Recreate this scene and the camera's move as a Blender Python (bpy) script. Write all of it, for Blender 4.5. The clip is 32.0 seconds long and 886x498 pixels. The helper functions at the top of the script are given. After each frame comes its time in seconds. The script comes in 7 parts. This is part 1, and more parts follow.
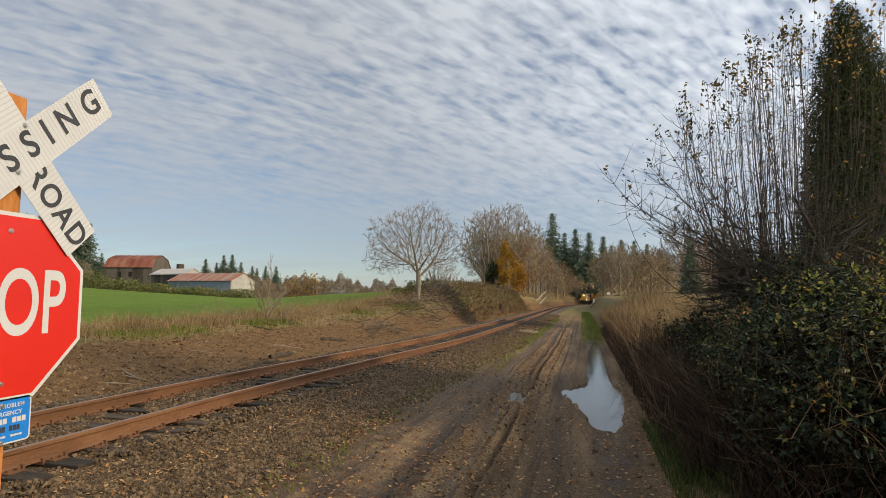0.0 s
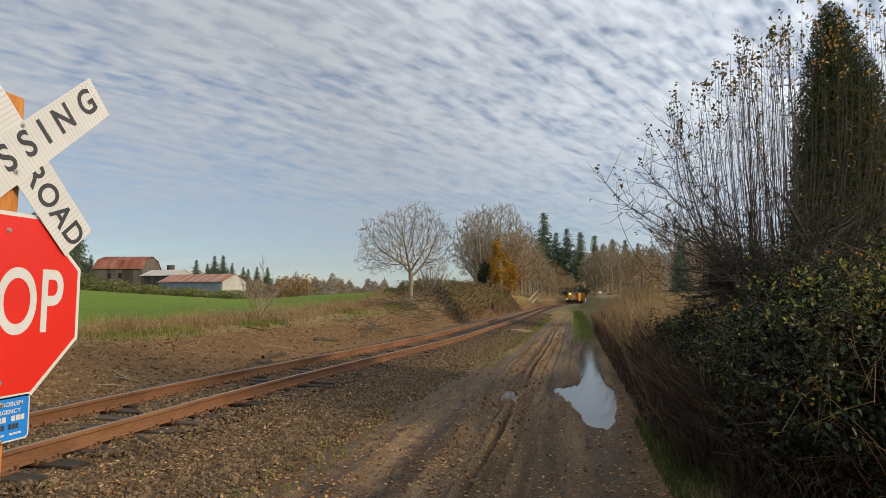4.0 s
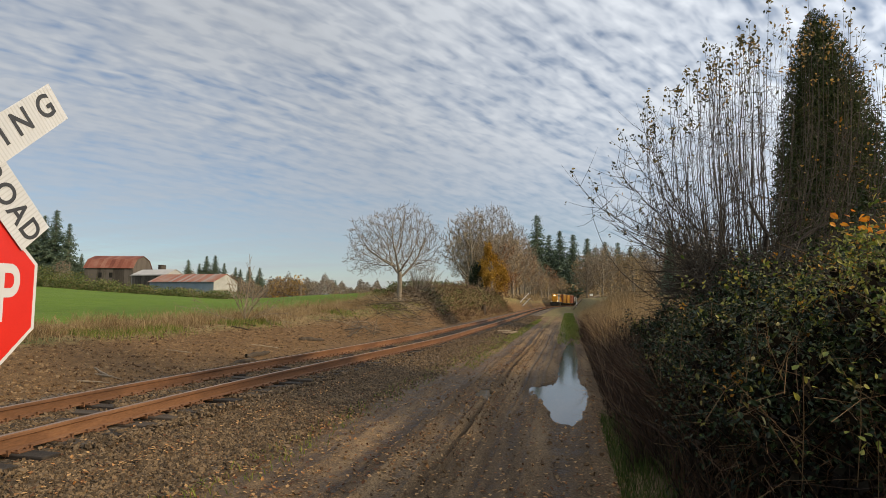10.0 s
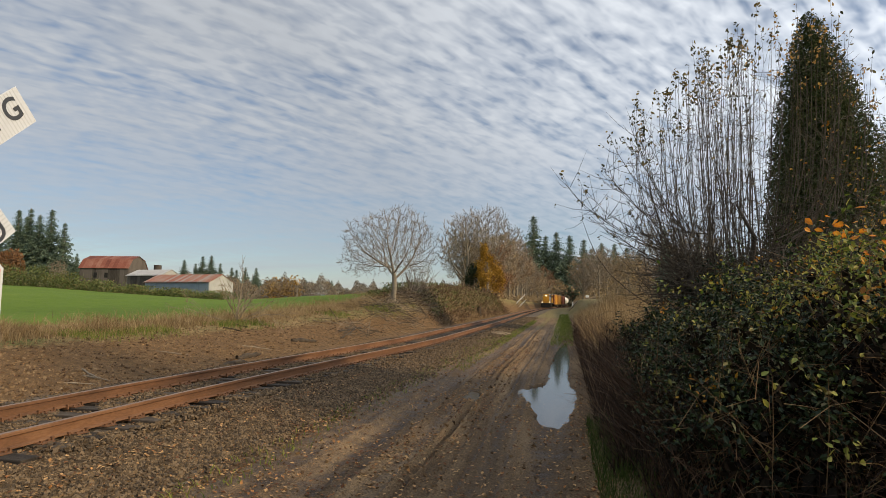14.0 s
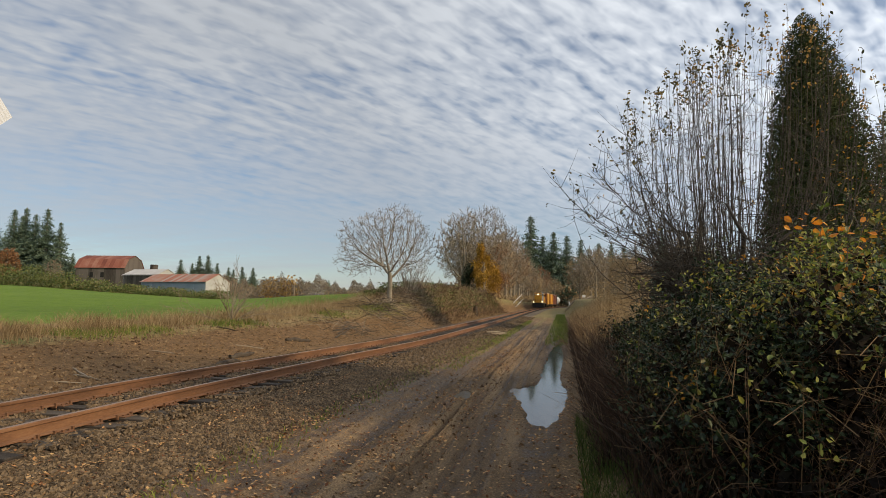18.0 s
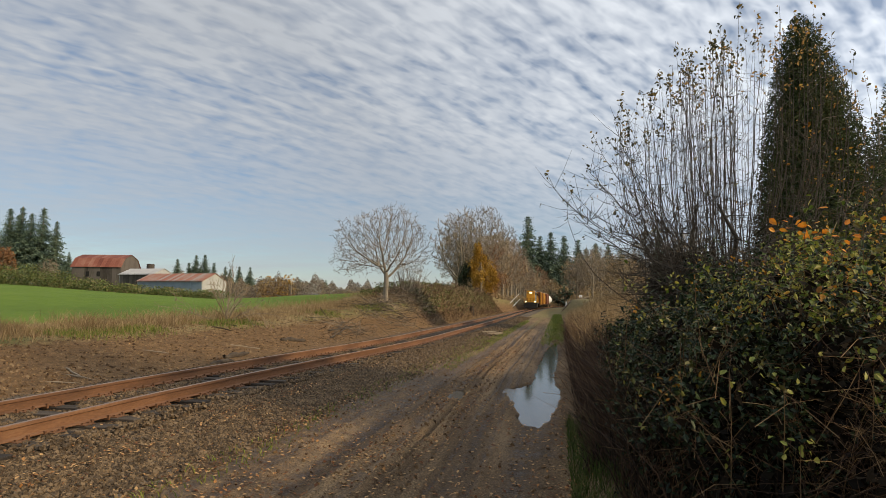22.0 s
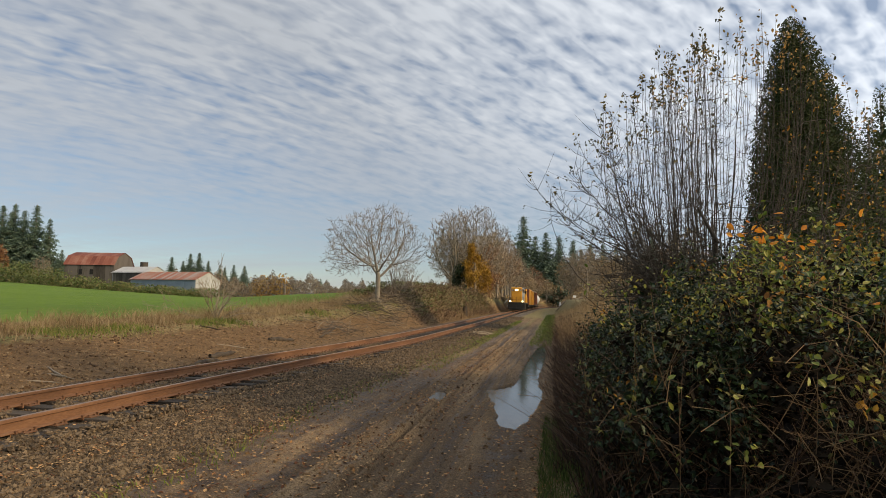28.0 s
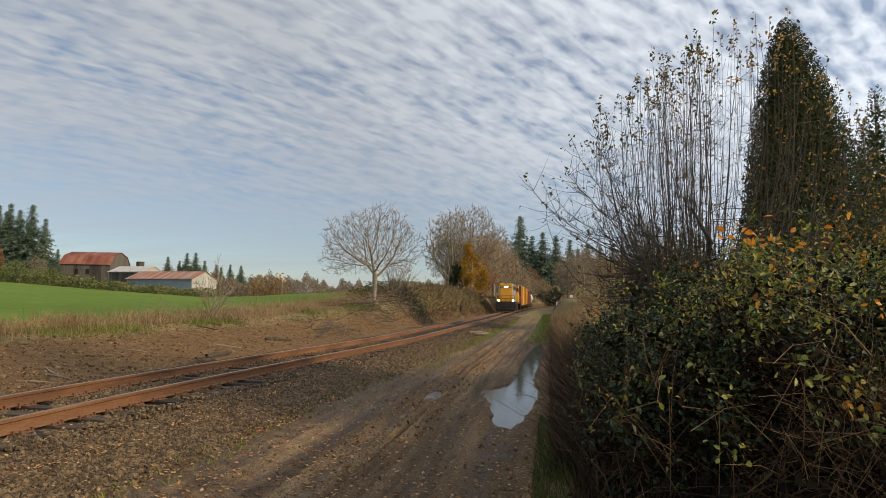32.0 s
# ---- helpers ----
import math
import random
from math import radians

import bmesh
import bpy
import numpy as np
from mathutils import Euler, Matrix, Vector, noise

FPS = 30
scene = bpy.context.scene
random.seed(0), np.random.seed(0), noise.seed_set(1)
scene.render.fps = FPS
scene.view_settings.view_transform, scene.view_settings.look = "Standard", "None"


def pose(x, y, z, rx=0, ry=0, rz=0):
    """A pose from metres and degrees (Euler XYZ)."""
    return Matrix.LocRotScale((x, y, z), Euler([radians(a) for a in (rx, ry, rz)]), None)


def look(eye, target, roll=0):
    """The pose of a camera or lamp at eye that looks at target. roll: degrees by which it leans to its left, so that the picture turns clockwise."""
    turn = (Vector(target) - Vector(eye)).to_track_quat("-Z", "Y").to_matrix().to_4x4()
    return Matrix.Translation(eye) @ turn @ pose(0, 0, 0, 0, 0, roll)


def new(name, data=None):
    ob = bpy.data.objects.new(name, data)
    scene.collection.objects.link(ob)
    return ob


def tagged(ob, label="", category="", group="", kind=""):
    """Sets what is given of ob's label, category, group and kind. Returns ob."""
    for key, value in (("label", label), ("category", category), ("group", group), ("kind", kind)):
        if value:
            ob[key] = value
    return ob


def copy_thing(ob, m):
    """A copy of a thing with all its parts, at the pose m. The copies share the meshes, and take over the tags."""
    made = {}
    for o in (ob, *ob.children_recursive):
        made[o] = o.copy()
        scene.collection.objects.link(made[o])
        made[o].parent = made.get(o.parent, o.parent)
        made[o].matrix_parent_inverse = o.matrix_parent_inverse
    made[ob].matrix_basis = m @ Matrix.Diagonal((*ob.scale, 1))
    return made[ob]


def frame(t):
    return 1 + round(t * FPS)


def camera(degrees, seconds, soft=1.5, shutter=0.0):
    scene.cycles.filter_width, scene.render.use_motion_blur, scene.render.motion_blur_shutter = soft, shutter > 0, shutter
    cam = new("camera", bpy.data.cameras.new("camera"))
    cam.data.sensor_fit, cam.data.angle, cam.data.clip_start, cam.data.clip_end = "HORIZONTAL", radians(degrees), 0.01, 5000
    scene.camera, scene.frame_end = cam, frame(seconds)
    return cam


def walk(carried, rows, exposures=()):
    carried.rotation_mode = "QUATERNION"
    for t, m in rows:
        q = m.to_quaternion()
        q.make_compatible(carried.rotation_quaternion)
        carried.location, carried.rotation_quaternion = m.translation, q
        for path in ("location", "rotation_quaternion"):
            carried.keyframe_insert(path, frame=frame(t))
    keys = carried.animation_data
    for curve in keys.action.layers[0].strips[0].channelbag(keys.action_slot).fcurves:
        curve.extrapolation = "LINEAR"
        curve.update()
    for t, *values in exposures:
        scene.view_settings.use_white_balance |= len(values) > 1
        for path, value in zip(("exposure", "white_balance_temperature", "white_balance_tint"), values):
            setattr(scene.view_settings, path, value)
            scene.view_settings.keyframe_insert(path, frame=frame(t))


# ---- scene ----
cam = camera(74.0, 32.0, soft=0.7)
PATH = [
    (0.0, look((0.005, 0.001, 1.727), (-2.290, 9.696, 2.584), 0.41)),
    (1.0, look((-0.012, -0.006, 1.730), (-2.265, 9.700, 2.577), 0.22)),
    (2.0, look((-0.044, 0.013, 1.727), (-2.261, 9.728, 2.573), 0.19)),
    (3.0, look((-0.018, -0.026, 1.720), (-2.204, 9.695, 2.572), 0.16)),
    (3.5, look((-0.013, -0.032, 1.716), (-2.186, 9.692, 2.572), 0.12)),
    (5.5, look((0.054, -0.064, 1.703), (-2.075, 9.669, 2.558), 0.16)),
    (6.0, look((0.239, -0.030, 1.713), (-1.888, 9.703, 2.579), 0.25)),
    (7.0, look((0.274, -0.151, 1.699), (-1.831, 9.585, 2.577), 0.22)),
    (8.0, look((0.306, -0.168, 1.720), (-1.785, 9.571, 2.597), 0.24)),
    (9.0, look((0.465, -0.183, 1.718), (-1.613, 9.559, 2.603), 0.39)),
    (10.0, look((0.371, -0.184, 1.673), (-1.686, 9.562, 2.559), 0.45)),
    (11.0, look((0.373, -0.154, 1.649), (-1.672, 9.594, 2.537), 0.43)),
    (12.0, look((0.356, -0.117, 1.640), (-1.678, 9.633, 2.531), 0.41)),
    (13.0, look((0.428, -0.090, 1.621), (-1.592, 9.663, 2.518), 0.50)),
    (14.0, look((0.530, -0.139, 1.701), (-1.478, 9.616, 2.602), 0.59)),
    (14.5, look((0.544, -0.145, 1.705), (-1.462, 9.611, 2.606), 0.61)),
    (16.5, look((0.683, -0.116, 1.705), (-1.303, 9.644, 2.602), 0.65)),
    (17.0, look((0.677, -0.106, 1.699), (-1.302, 9.655, 2.599), 0.66)),
    (18.0, look((0.653, -0.112, 1.684), (-1.313, 9.651, 2.584), 0.62)),
    (19.0, look((0.679, -0.106, 1.678), (-1.275, 9.660, 2.577), 0.65)),
    (20.0, look((0.641, -0.058, 1.711), (-1.301, 9.710, 2.608), 0.73)),
    (21.0, look((0.698, -0.123, 1.705), (-1.235, 9.647, 2.605), 0.69)),
    (22.0, look((0.732, -0.111, 1.697), (-1.191, 9.661, 2.593), 0.70)),
    (23.0, look((1.010, -0.072, 1.709), (-0.906, 9.701, 2.609), 0.76)),
    (24.0, look((1.071, -0.147, 1.723), (-0.829, 9.630, 2.619), 0.80)),
    (25.0, look((1.081, -0.152, 1.730), (-0.810, 9.627, 2.622), 0.81)),
    (25.5, look((1.074, -0.154, 1.731), (-0.811, 9.626, 2.626), 0.87)),
    (27.5, look((1.018, -0.073, 1.727), (-0.847, 9.711, 2.618), 0.99)),
    (28.0, look((1.000, -0.067, 1.727), (-0.853, 9.719, 2.618), 0.99)),
    (29.0, look((0.986, -0.065, 1.727), (-0.853, 9.724, 2.619), 1.03)),
    (30.0, look((1.004, -0.087, 1.732), (-0.824, 9.704, 2.623), 1.03)),
    (31.0, look((1.007, -0.138, 1.726), (-0.802, 9.656, 2.624), 1.04)),
    (32.0, look((1.026, -0.117, 1.740), (-0.776, 9.680, 2.624), 0.98)),
]
walk(cam, PATH)

# ---- sky, sun, exposure ----
SUN_AZ, SUN_EL = 103.0, 26.0          # degrees; azimuth from +y towards +x
scene.view_settings.exposure = 0.0


def build_world():
    w = bpy.data.worlds.new("sky")
    w.use_nodes = True
    scene.world = w
    nt = w.node_tree
    nt.nodes.clear()
    N, L = nt.nodes.new, nt.links.new
    out, bg = N("ShaderNodeOutputWorld"), N("ShaderNodeBackground")
    bg.inputs["Strength"].default_value = 0.10
    sky = N("ShaderNodeTexSky")
    sky.sky_type, sky.sun_disc = "NISHITA", False
    sky.sun_elevation, sky.sun_rotation = radians(SUN_EL), radians(SUN_AZ)
    sky.air_density, sky.dust_density, sky.ozone_density = 1.0, 0.3, 3.5
    co, sep = N("ShaderNodeTexCoord"), N("ShaderNodeSeparateXYZ")
    L(co.outputs["Generated"], sep.inputs[0])

    def m(op, a, b=None, clamp=False):
        n = N("ShaderNodeMath")
        n.operation, n.use_clamp = op, clamp
        for i, v in enumerate((a, b)):
            if v is None:
                continue
            if isinstance(v, (int, float)):
                n.inputs[i].default_value = v
            else:
                L(v, n.inputs[i])
        return n.outputs[0]

    zz = m("ADD", m("MAXIMUM", sep.outputs[2], 0.0), 0.24)
    px, py = m("DIVIDE", sep.outputs[0], zz), m("DIVIDE", sep.outputs[1], zz)
    vec = N("ShaderNodeCombineXYZ")
    L(px, vec.inputs[0]), L(py, vec.inputs[1])

    def noise(scale, sx, sy, rot, detail, rough, dist):
        mp = N("ShaderNodeMapping")
        mp.vector_type = "TEXTURE"
        mp.inputs["Rotation"].default_value = (0, 0, radians(rot))
        mp.inputs["Scale"].default_value = (1 / sx, 1 / sy, 1)
        L(vec.outputs[0], mp.inputs["Vector"])
        t = N("ShaderNodeTexNoise")
        t.inputs["Scale"].default_value, t.inputs["Detail"].default_value = scale, detail
        t.inputs["Roughness"].default_value, t.inputs["Distortion"].default_value = rough, dist
        L(mp.outputs[0], t.inputs["Vector"])
        return t.outputs["Fac"]

    def ramp(v, stops):
        r = N("ShaderNodeValToRGB")
        e = r.color_ramp.elements
        while len(e) < len(stops):
            e.new(0.5)
        for k, (p, c) in enumerate(stops):
            e[k].position, e[k].color = p, (c, c, c, 1)
        L(v, r.inputs[0])
        return r.outputs[0]

    # rows of small ripples, broken by wider gaps
    ripple = noise(11.0, 0.42, 1.9, 52, 2.5, 0.45, 0.5)
    puffs = noise(19.0, 0.80, 1.4, 48, 2.0, 0.45, 0.3)
    cover = noise(0.95, 1.0, 1.5, 20, 3.0, 0.5, 0.3)
    wisp = noise(1.6, 0.35, 2.6, 12, 6.0, 0.6, 0.4)
    high = ramp(sep.outputs[2], ((0.05, 0.0), (0.30, 1.0)))
    low = m("SUBTRACT", 1.0, high)
    fine = m("ADD", m("MULTIPLY", ripple, 0.5), m("MULTIPLY", puffs, 0.5))
    dens = m("ADD", fine, m("MULTIPLY", m("SUBTRACT", cover, 0.46), 0.75))
    veil = m("MULTIPLY", low, m("ADD", m("MULTIPLY", wisp, 1.15), -0.22))
    sheet = m("MULTIPLY", ramp(dens, ((0.28, 0.22), (0.46, 0.74), (0.62, 1.0))), m("ADD", m("MULTIPLY", high, 0.85), 0.15))
    amount = m("MULTIPLY", m("ADD", sheet, veil, True), 0.95)
    # the cloud sheet is brighter towards the sun
    d = N("ShaderNodeVectorMath")
    d.operation = "DOT_PRODUCT"
    a, e = radians(SUN_AZ), radians(SUN_EL)
    d.inputs[1].default_value = (math.sin(a) * math.cos(e), math.cos(a) * math.cos(e), math.sin(e))
    L(co.outputs["Generated"], d.inputs[0])
    glow = ramp(m("ADD", d.outputs["Value"], 0.35), ((0.0, 0.0), (0.55, 0.42), (1.0, 1.0)))
    bright = m("ADD", m("ADD", m("MULTIPLY", m("MULTIPLY", fine, high), 2.6), m("ADD", 4.15, m("MULTIPLY", low, 0.85))), m("MULTIPLY", glow, 9.0))
    cloud = N("ShaderNodeMix")
    cloud.data_type, cloud.blend_type = "RGBA", "MULTIPLY"
    cloud.inputs["Factor"].default_value = 1.0
    cloud.inputs["A"].default_value = (0.918, 0.967, 1.032, 1)
    L(bright, cloud.inputs["B"])
    mix = N("ShaderNodeMix")
    mix.data_type = "RGBA"
    L(amount, mix.inputs["Factor"]), L(sky.outputs[0], mix.inputs["A"]), L(cloud.outputs["Result"], mix.inputs["B"])
    L(mix.outputs["Result"], bg.inputs["Color"]), L(bg.outputs[0], out.inputs[0])


build_world()
sun = new("sun", bpy.data.lights.new("sun", "SUN"))
sun.data.energy, sun.data.angle, sun.data.color = 3.9, radians(3.0), (1.0, 0.76, 0.45)
_a, _e = radians(SUN_AZ), radians(SUN_EL)
sun.matrix_world = look((40 * math.sin(_a) * math.cos(_e), 40 * math.cos(_a) * math.cos(_e), 40 * math.sin(_e)), (0, 0, 0))

# ---- materials ----
def material(name, cols, scale=4.0, rough=0.85, bump=0.3, bscale=40.0, metal=0.0, spec=0.3, island=0.0, per_object=0.0,
             translucent=0.0, stretch=(1, 1, 1), big=None, dist=0.02):
    """A surface of two or three tones: coarse stains, fine grain and relief, in metres."""
    m = bpy.data.materials.new(name)
    m.use_nodes = True
    nt = m.node_tree
    N, L = nt.nodes.new, nt.links.new
    b = nt.nodes["Principled BSDF"]
    co = N("ShaderNodeTexCoord")
    mp = N("ShaderNodeMapping")
    mp.inputs["Scale"].default_value = stretch
    L(co.outputs["Object"], mp.inputs["Vector"])
    n1, n2 = N("ShaderNodeTexNoise"), N("ShaderNodeTexNoise")
    for n, s, d in ((n1, scale, 4.0), (n2, bscale, 5.0)):
        n.inputs["Scale"].default_value, n.inputs["Detail"].default_value = s, d
        n.inputs["Roughness"].default_value = 0.6
        L(mp.outputs[0], n.inputs["Vector"])
    add = N("ShaderNodeMath")
    add.operation = "MULTIPLY_ADD"
    L(n2.outputs["Fac"], add.inputs[0])
    add.inputs[1].default_value = 0.5
    L(n1.outputs["Fac"], add.inputs[2])
    sub = N("ShaderNodeMath")
    sub.operation = "SUBTRACT"
    L(add.outputs[0], sub.inputs[0])
    sub.inputs[1].default_value = 0.25
    val = sub.outputs[0]
    if island or per_object:
        src = N("ShaderNodeNewGeometry").outputs["Random Per Island"] if island else N("ShaderNodeObjectInfo").outputs["Random"]
        k = N("ShaderNodeMath")
        k.operation = "MULTIPLY_ADD"
        L(src, k.inputs[0])
        k.inputs[1].default_value = island or per_object
        L(val, k.inputs[2])
        k2 = N("ShaderNodeMath")
        k2.operation = "SUBTRACT"
        L(k.outputs[0], k2.inputs[0])
        k2.inputs[1].default_value = (island or per_object) / 2
        val = k2.outputs[0]
    r = N("ShaderNodeValToRGB")
    e = r.color_ramp.elements
    while len(e) < len(cols):
        e.new(0.5)
    for i, c in enumerate(cols):
        e[i].position = 0.25 + 0.5 * i / max(1, len(cols) - 1)
        e[i].color = (*c, 1)
    L(val, r.inputs[0])
    L(r.outputs[0], b.inputs["Base Color"])
    b.inputs["Roughness"].default_value, b.inputs["Metallic"].default_value = rough, metal
    b.inputs["Specular IOR Level"].default_value = spec
    if bump:
        bp = N("ShaderNodeBump")
        bp.inputs["Strength"].default_value, bp.inputs["Distance"].default_value = bump, dist
        L(n2.outputs["Fac"], bp.inputs["Height"])
        L(bp.outputs[0], b.inputs["Normal"])
    if translucent:
        t, mx = N("ShaderNodeBsdfTranslucent"), N("ShaderNodeMixShader")
        L(r.outputs[0], t.inputs["Color"])
        mx.inputs[0].default_value = translucent
        L(b.outputs[0], mx.inputs[1]), L(t.outputs[0], mx.inputs[2])
        L(mx.outputs[0], nt.nodes["Material Output"].inputs["Surface"])
    return m


def glow_material(name, col, power):
    m = bpy.data.materials.new(name)
    m.use_nodes = True
    b = m.node_tree.nodes["Principled BSDF"]
    b.inputs["Base Color"].default_value = (*col, 1)
    b.inputs["Emission Color"].default_value = (*col, 1)
    b.inputs["Emission Strength"].default_value = power
    return m


M_RAIL = material("rusty_rail_steel", [(0.077, 0.0384, 0.0196), (0.14, 0.0678, 0.0333), (0.21, 0.1088, 0.054)], 3, 0.75, 0.25, 60, stretch=(1, 0.25, 1))
M_RAILTOP = material("worn_rail_head", [(0.20, 0.12, 0.075), (0.32, 0.22, 0.15)], 6, 0.42, 0.1, 80, metal=0.55, stretch=(1, 0.1, 1))
M_TIE = material("creosoted_tie_wood", [(0.012, 0.010, 0.009), (0.035, 0.028, 0.022), (0.075, 0.058, 0.042)], 3, 0.9, 0.6, 30, per_object=0.35, stretch=(0.3, 2, 1))
M_STONE = material("ballast_stone", [(0.0504, 0.0353, 0.0206), (0.0924, 0.0637, 0.037), (0.1575, 0.1098, 0.0628)], 5, 0.9, 0.4, 60, island=0.75)
M_CLOD = material("dirt_clod", [(0.0605, 0.0341, 0.0155), (0.132, 0.079, 0.0368), (0.22, 0.1494, 0.0823)], 5, 0.95, 0.4, 50, island=0.7)
M_LEAFDEAD = material("fallen_leaves", [(0.0959, 0.0356, 0.0117), (0.2132, 0.0889, 0.0281), (0.3198, 0.1544, 0.0507), (0.3838, 0.234, 0.1014)], 3, 0.8, 0.1, 40, island=1.0)
M_BARK = material("grey_bark", [(0.12, 0.1014, 0.074), (0.208, 0.1794, 0.1369), (0.288, 0.2496, 0.1924)], 4, 0.95, 0.6, 24)
M_TWIG = material("bare_twigs", [(0.1575, 0.1305, 0.0963), (0.2475, 0.2066, 0.1547)], 3, 0.95, 0.0, 20)
M_PALETWIG = material("pale_dead_branches", [(0.1584, 0.1248, 0.087), (0.264, 0.2144, 0.156)], 3, 0.95, 0.3, 20)
M_DARKTWIG = material("dark_twigs", [(0.055, 0.045, 0.036), (0.115, 0.094, 0.074)], 3, 0.95, 0.2, 20)
M_CANE = material("bramble_canes", [(0.049, 0.0224, 0.014), (0.112, 0.0595, 0.0315), (0.14, 0.091, 0.049)], 3, 0.8, 0.2, 20, island=0.6)
M_BRAMBLE = material("bramble_leaves", [(0.016, 0.030, 0.009), (0.044, 0.060, 0.014), (0.098, 0.100, 0.022), (0.15, 0.125, 0.030)], 1.2, 0.42, 0.15, 60, island=0.8, translucent=0.25, spec=0.4)
M_STALK = material("tangled_brown_stalks", [(0.0137, 0.0069, 0.0037), (0.0375, 0.0187, 0.0088), (0.0781, 0.0438, 0.02), (0.1562, 0.1031, 0.05)], 1.0, 0.9, 0.0, 20, island=0.9)
M_STRAW = material("dead_grass_stems", [(0.0528, 0.0264, 0.0115), (0.1144, 0.0634, 0.0264), (0.2112, 0.1365, 0.0616)], 1.0, 0.85, 0.0, 20, island=0.8)
M_LIME = material("yellow_green_leaves", [(0.075, 0.115, 0.018), (0.16, 0.19, 0.03), (0.3, 0.27, 0.05)], 2, 0.5, 0.1, 40, island=0.8, translucent=0.4, spec=0.4)
M_SPROUT = material("brown_sprout_bark", [(0.035, 0.0269, 0.0193), (0.075, 0.06, 0.0437), (0.105, 0.0864, 0.0644)], 3, 0.95, 0.2, 20, island=0.6)
M_VERGE = material("dark_verge_weeds", [(0.0143, 0.0087, 0.005), (0.037, 0.0211, 0.0112), (0.0749, 0.0422, 0.0236)], 1.0, 0.9, 0.0, 20, island=0.8)
M_WEED = material("dead_weed_stems", [(0.0501, 0.0291, 0.0182), (0.1047, 0.0619, 0.0364), (0.1729, 0.1137, 0.0683)], 1.0, 0.9, 0.0, 20, island=0.7)
# Glossy dark leaves, darkened further to carry the hedge's shade.
M_HOLLY = material("glossy_dark_leaves", [(0.0048, 0.012, 0.0048), (0.0112, 0.024, 0.008), (0.0288, 0.0448, 0.0144)], 2, 0.50, 0.1, 60, island=0.7, translucent=0.12, spec=0.22)
M_GOLDLEAF = material("golden_autumn_leaves", [(0.17, 0.0723, 0.0102), (0.357, 0.17, 0.017), (0.4675, 0.2805, 0.0425)], 2, 0.6, 0.1, 40, island=0.7, translucent=0.4)
M_ORANGELEAF = material("orange_autumn_leaves", [(0.45, 0.10, 0.015), (0.62, 0.22, 0.02), (0.60, 0.32, 0.04)], 2, 0.5, 0.1, 40, island=0.7, translucent=0.4)
M_TANLEAF = material("withered_tip_leaves", [(0.0828, 0.076, 0.0304), (0.2208, 0.1518, 0.0497), (0.4692, 0.2622, 0.062)], 2, 0.7, 0.1, 40, island=0.9, translucent=0.35)
M_TIPLEAF = material("withered_olive_leaves", [(0.051, 0.0544, 0.027), (0.119, 0.1056, 0.045), (0.255, 0.184, 0.0675)], 2, 0.7, 0.1, 40, island=0.8, translucent=0.25)
# Near-black on purpose: the shade inside the hedge is put into this colour.
M_CORESHADE = material("shade_dark_inner_leaves", [(0.006, 0.005, 0.004), (0.013, 0.011, 0.007), (0.024, 0.017, 0.010)], 2, 0.95, 0.0, 40, island=0.6, spec=0.1)
M_CEDAR = material("cedar_sprays", [(0.0248, 0.039, 0.0168), (0.0496, 0.066, 0.0266), (0.0899, 0.093, 0.0336)], 0.8, 0.9, 0.0, 30, island=0.4, translucent=0.12, spec=0.15)
# Needles paled and blued: the haze of distance is put into the colour.
M_FIR = material("haze_paled_fir_needles", [(0.0787, 0.1179, 0.0875), (0.1313, 0.1768, 0.1246), (0.1925, 0.2357, 0.1583)], 0.4, 0.95, 0.0, 20, island=0.35, spec=0.1, translucent=0.2)
M_YELLOWTREE = material("yellow_tree_leaves", [(0.16, 0.085, 0.014), (0.34, 0.19, 0.024), (0.48, 0.29, 0.04)], 0.7, 0.8, 0.1, 20, island=0.6, translucent=0.3)
M_RUSTTREE = material("russet_tree_leaves", [(0.12, 0.055, 0.024), (0.22, 0.11, 0.05), (0.30, 0.16, 0.07)], 0.7, 0.85, 0.1, 20, island=0.6, translucent=0.2)
# Lightened beyond the scrub's own tone to include some distance haze.
M_SCRUB = material("grey_brown_scrub", [(0.1438, 0.1075, 0.065), (0.25, 0.1875, 0.115), (0.35, 0.275, 0.1688), (0.4125, 0.275, 0.1063)], 0.12, 0.95, 0.2, 2.0, island=0.5, translucent=0.1)
# Greyer than the near woods: haze across the valley is mixed into the tone.
M_FARWOODS = material("hazy_far_woods", [(0.0936, 0.0842, 0.0736), (0.1326, 0.1154, 0.0944), (0.156, 0.1287, 0.0944), (0.2106, 0.156, 0.076)], 0.05, 1.0, 0.1, 0.6, island=0.4)
M_RUSTTWIG = material("rusty_brown_twigs", [(0.14, 0.0782, 0.0425), (0.24, 0.138, 0.0765)], 3, 0.95, 0.0, 20)
M_IVY = material("bank_ivy", [(0.0531, 0.0809, 0.0184), (0.1115, 0.1369, 0.0347), (0.1806, 0.1487, 0.0612)], 0.5, 0.7, 0.1, 20, island=0.6, translucent=0.15)
# Brighter copy of the green grass, with sunlight put into its colour.
M_SUNGRASS = material("sunlit_short_grass", [(0.060, 0.095, 0.014), (0.125, 0.165, 0.022), (0.20, 0.21, 0.045)], 0.5, 0.8, 0.0, 20, island=0.6, translucent=0.3)
M_DRYGRASS = material("dry_grass", [(0.13, 0.085, 0.040), (0.25, 0.17, 0.085), (0.36, 0.27, 0.15)], 0.5, 0.9, 0.0, 20, island=0.6, translucent=0.3)
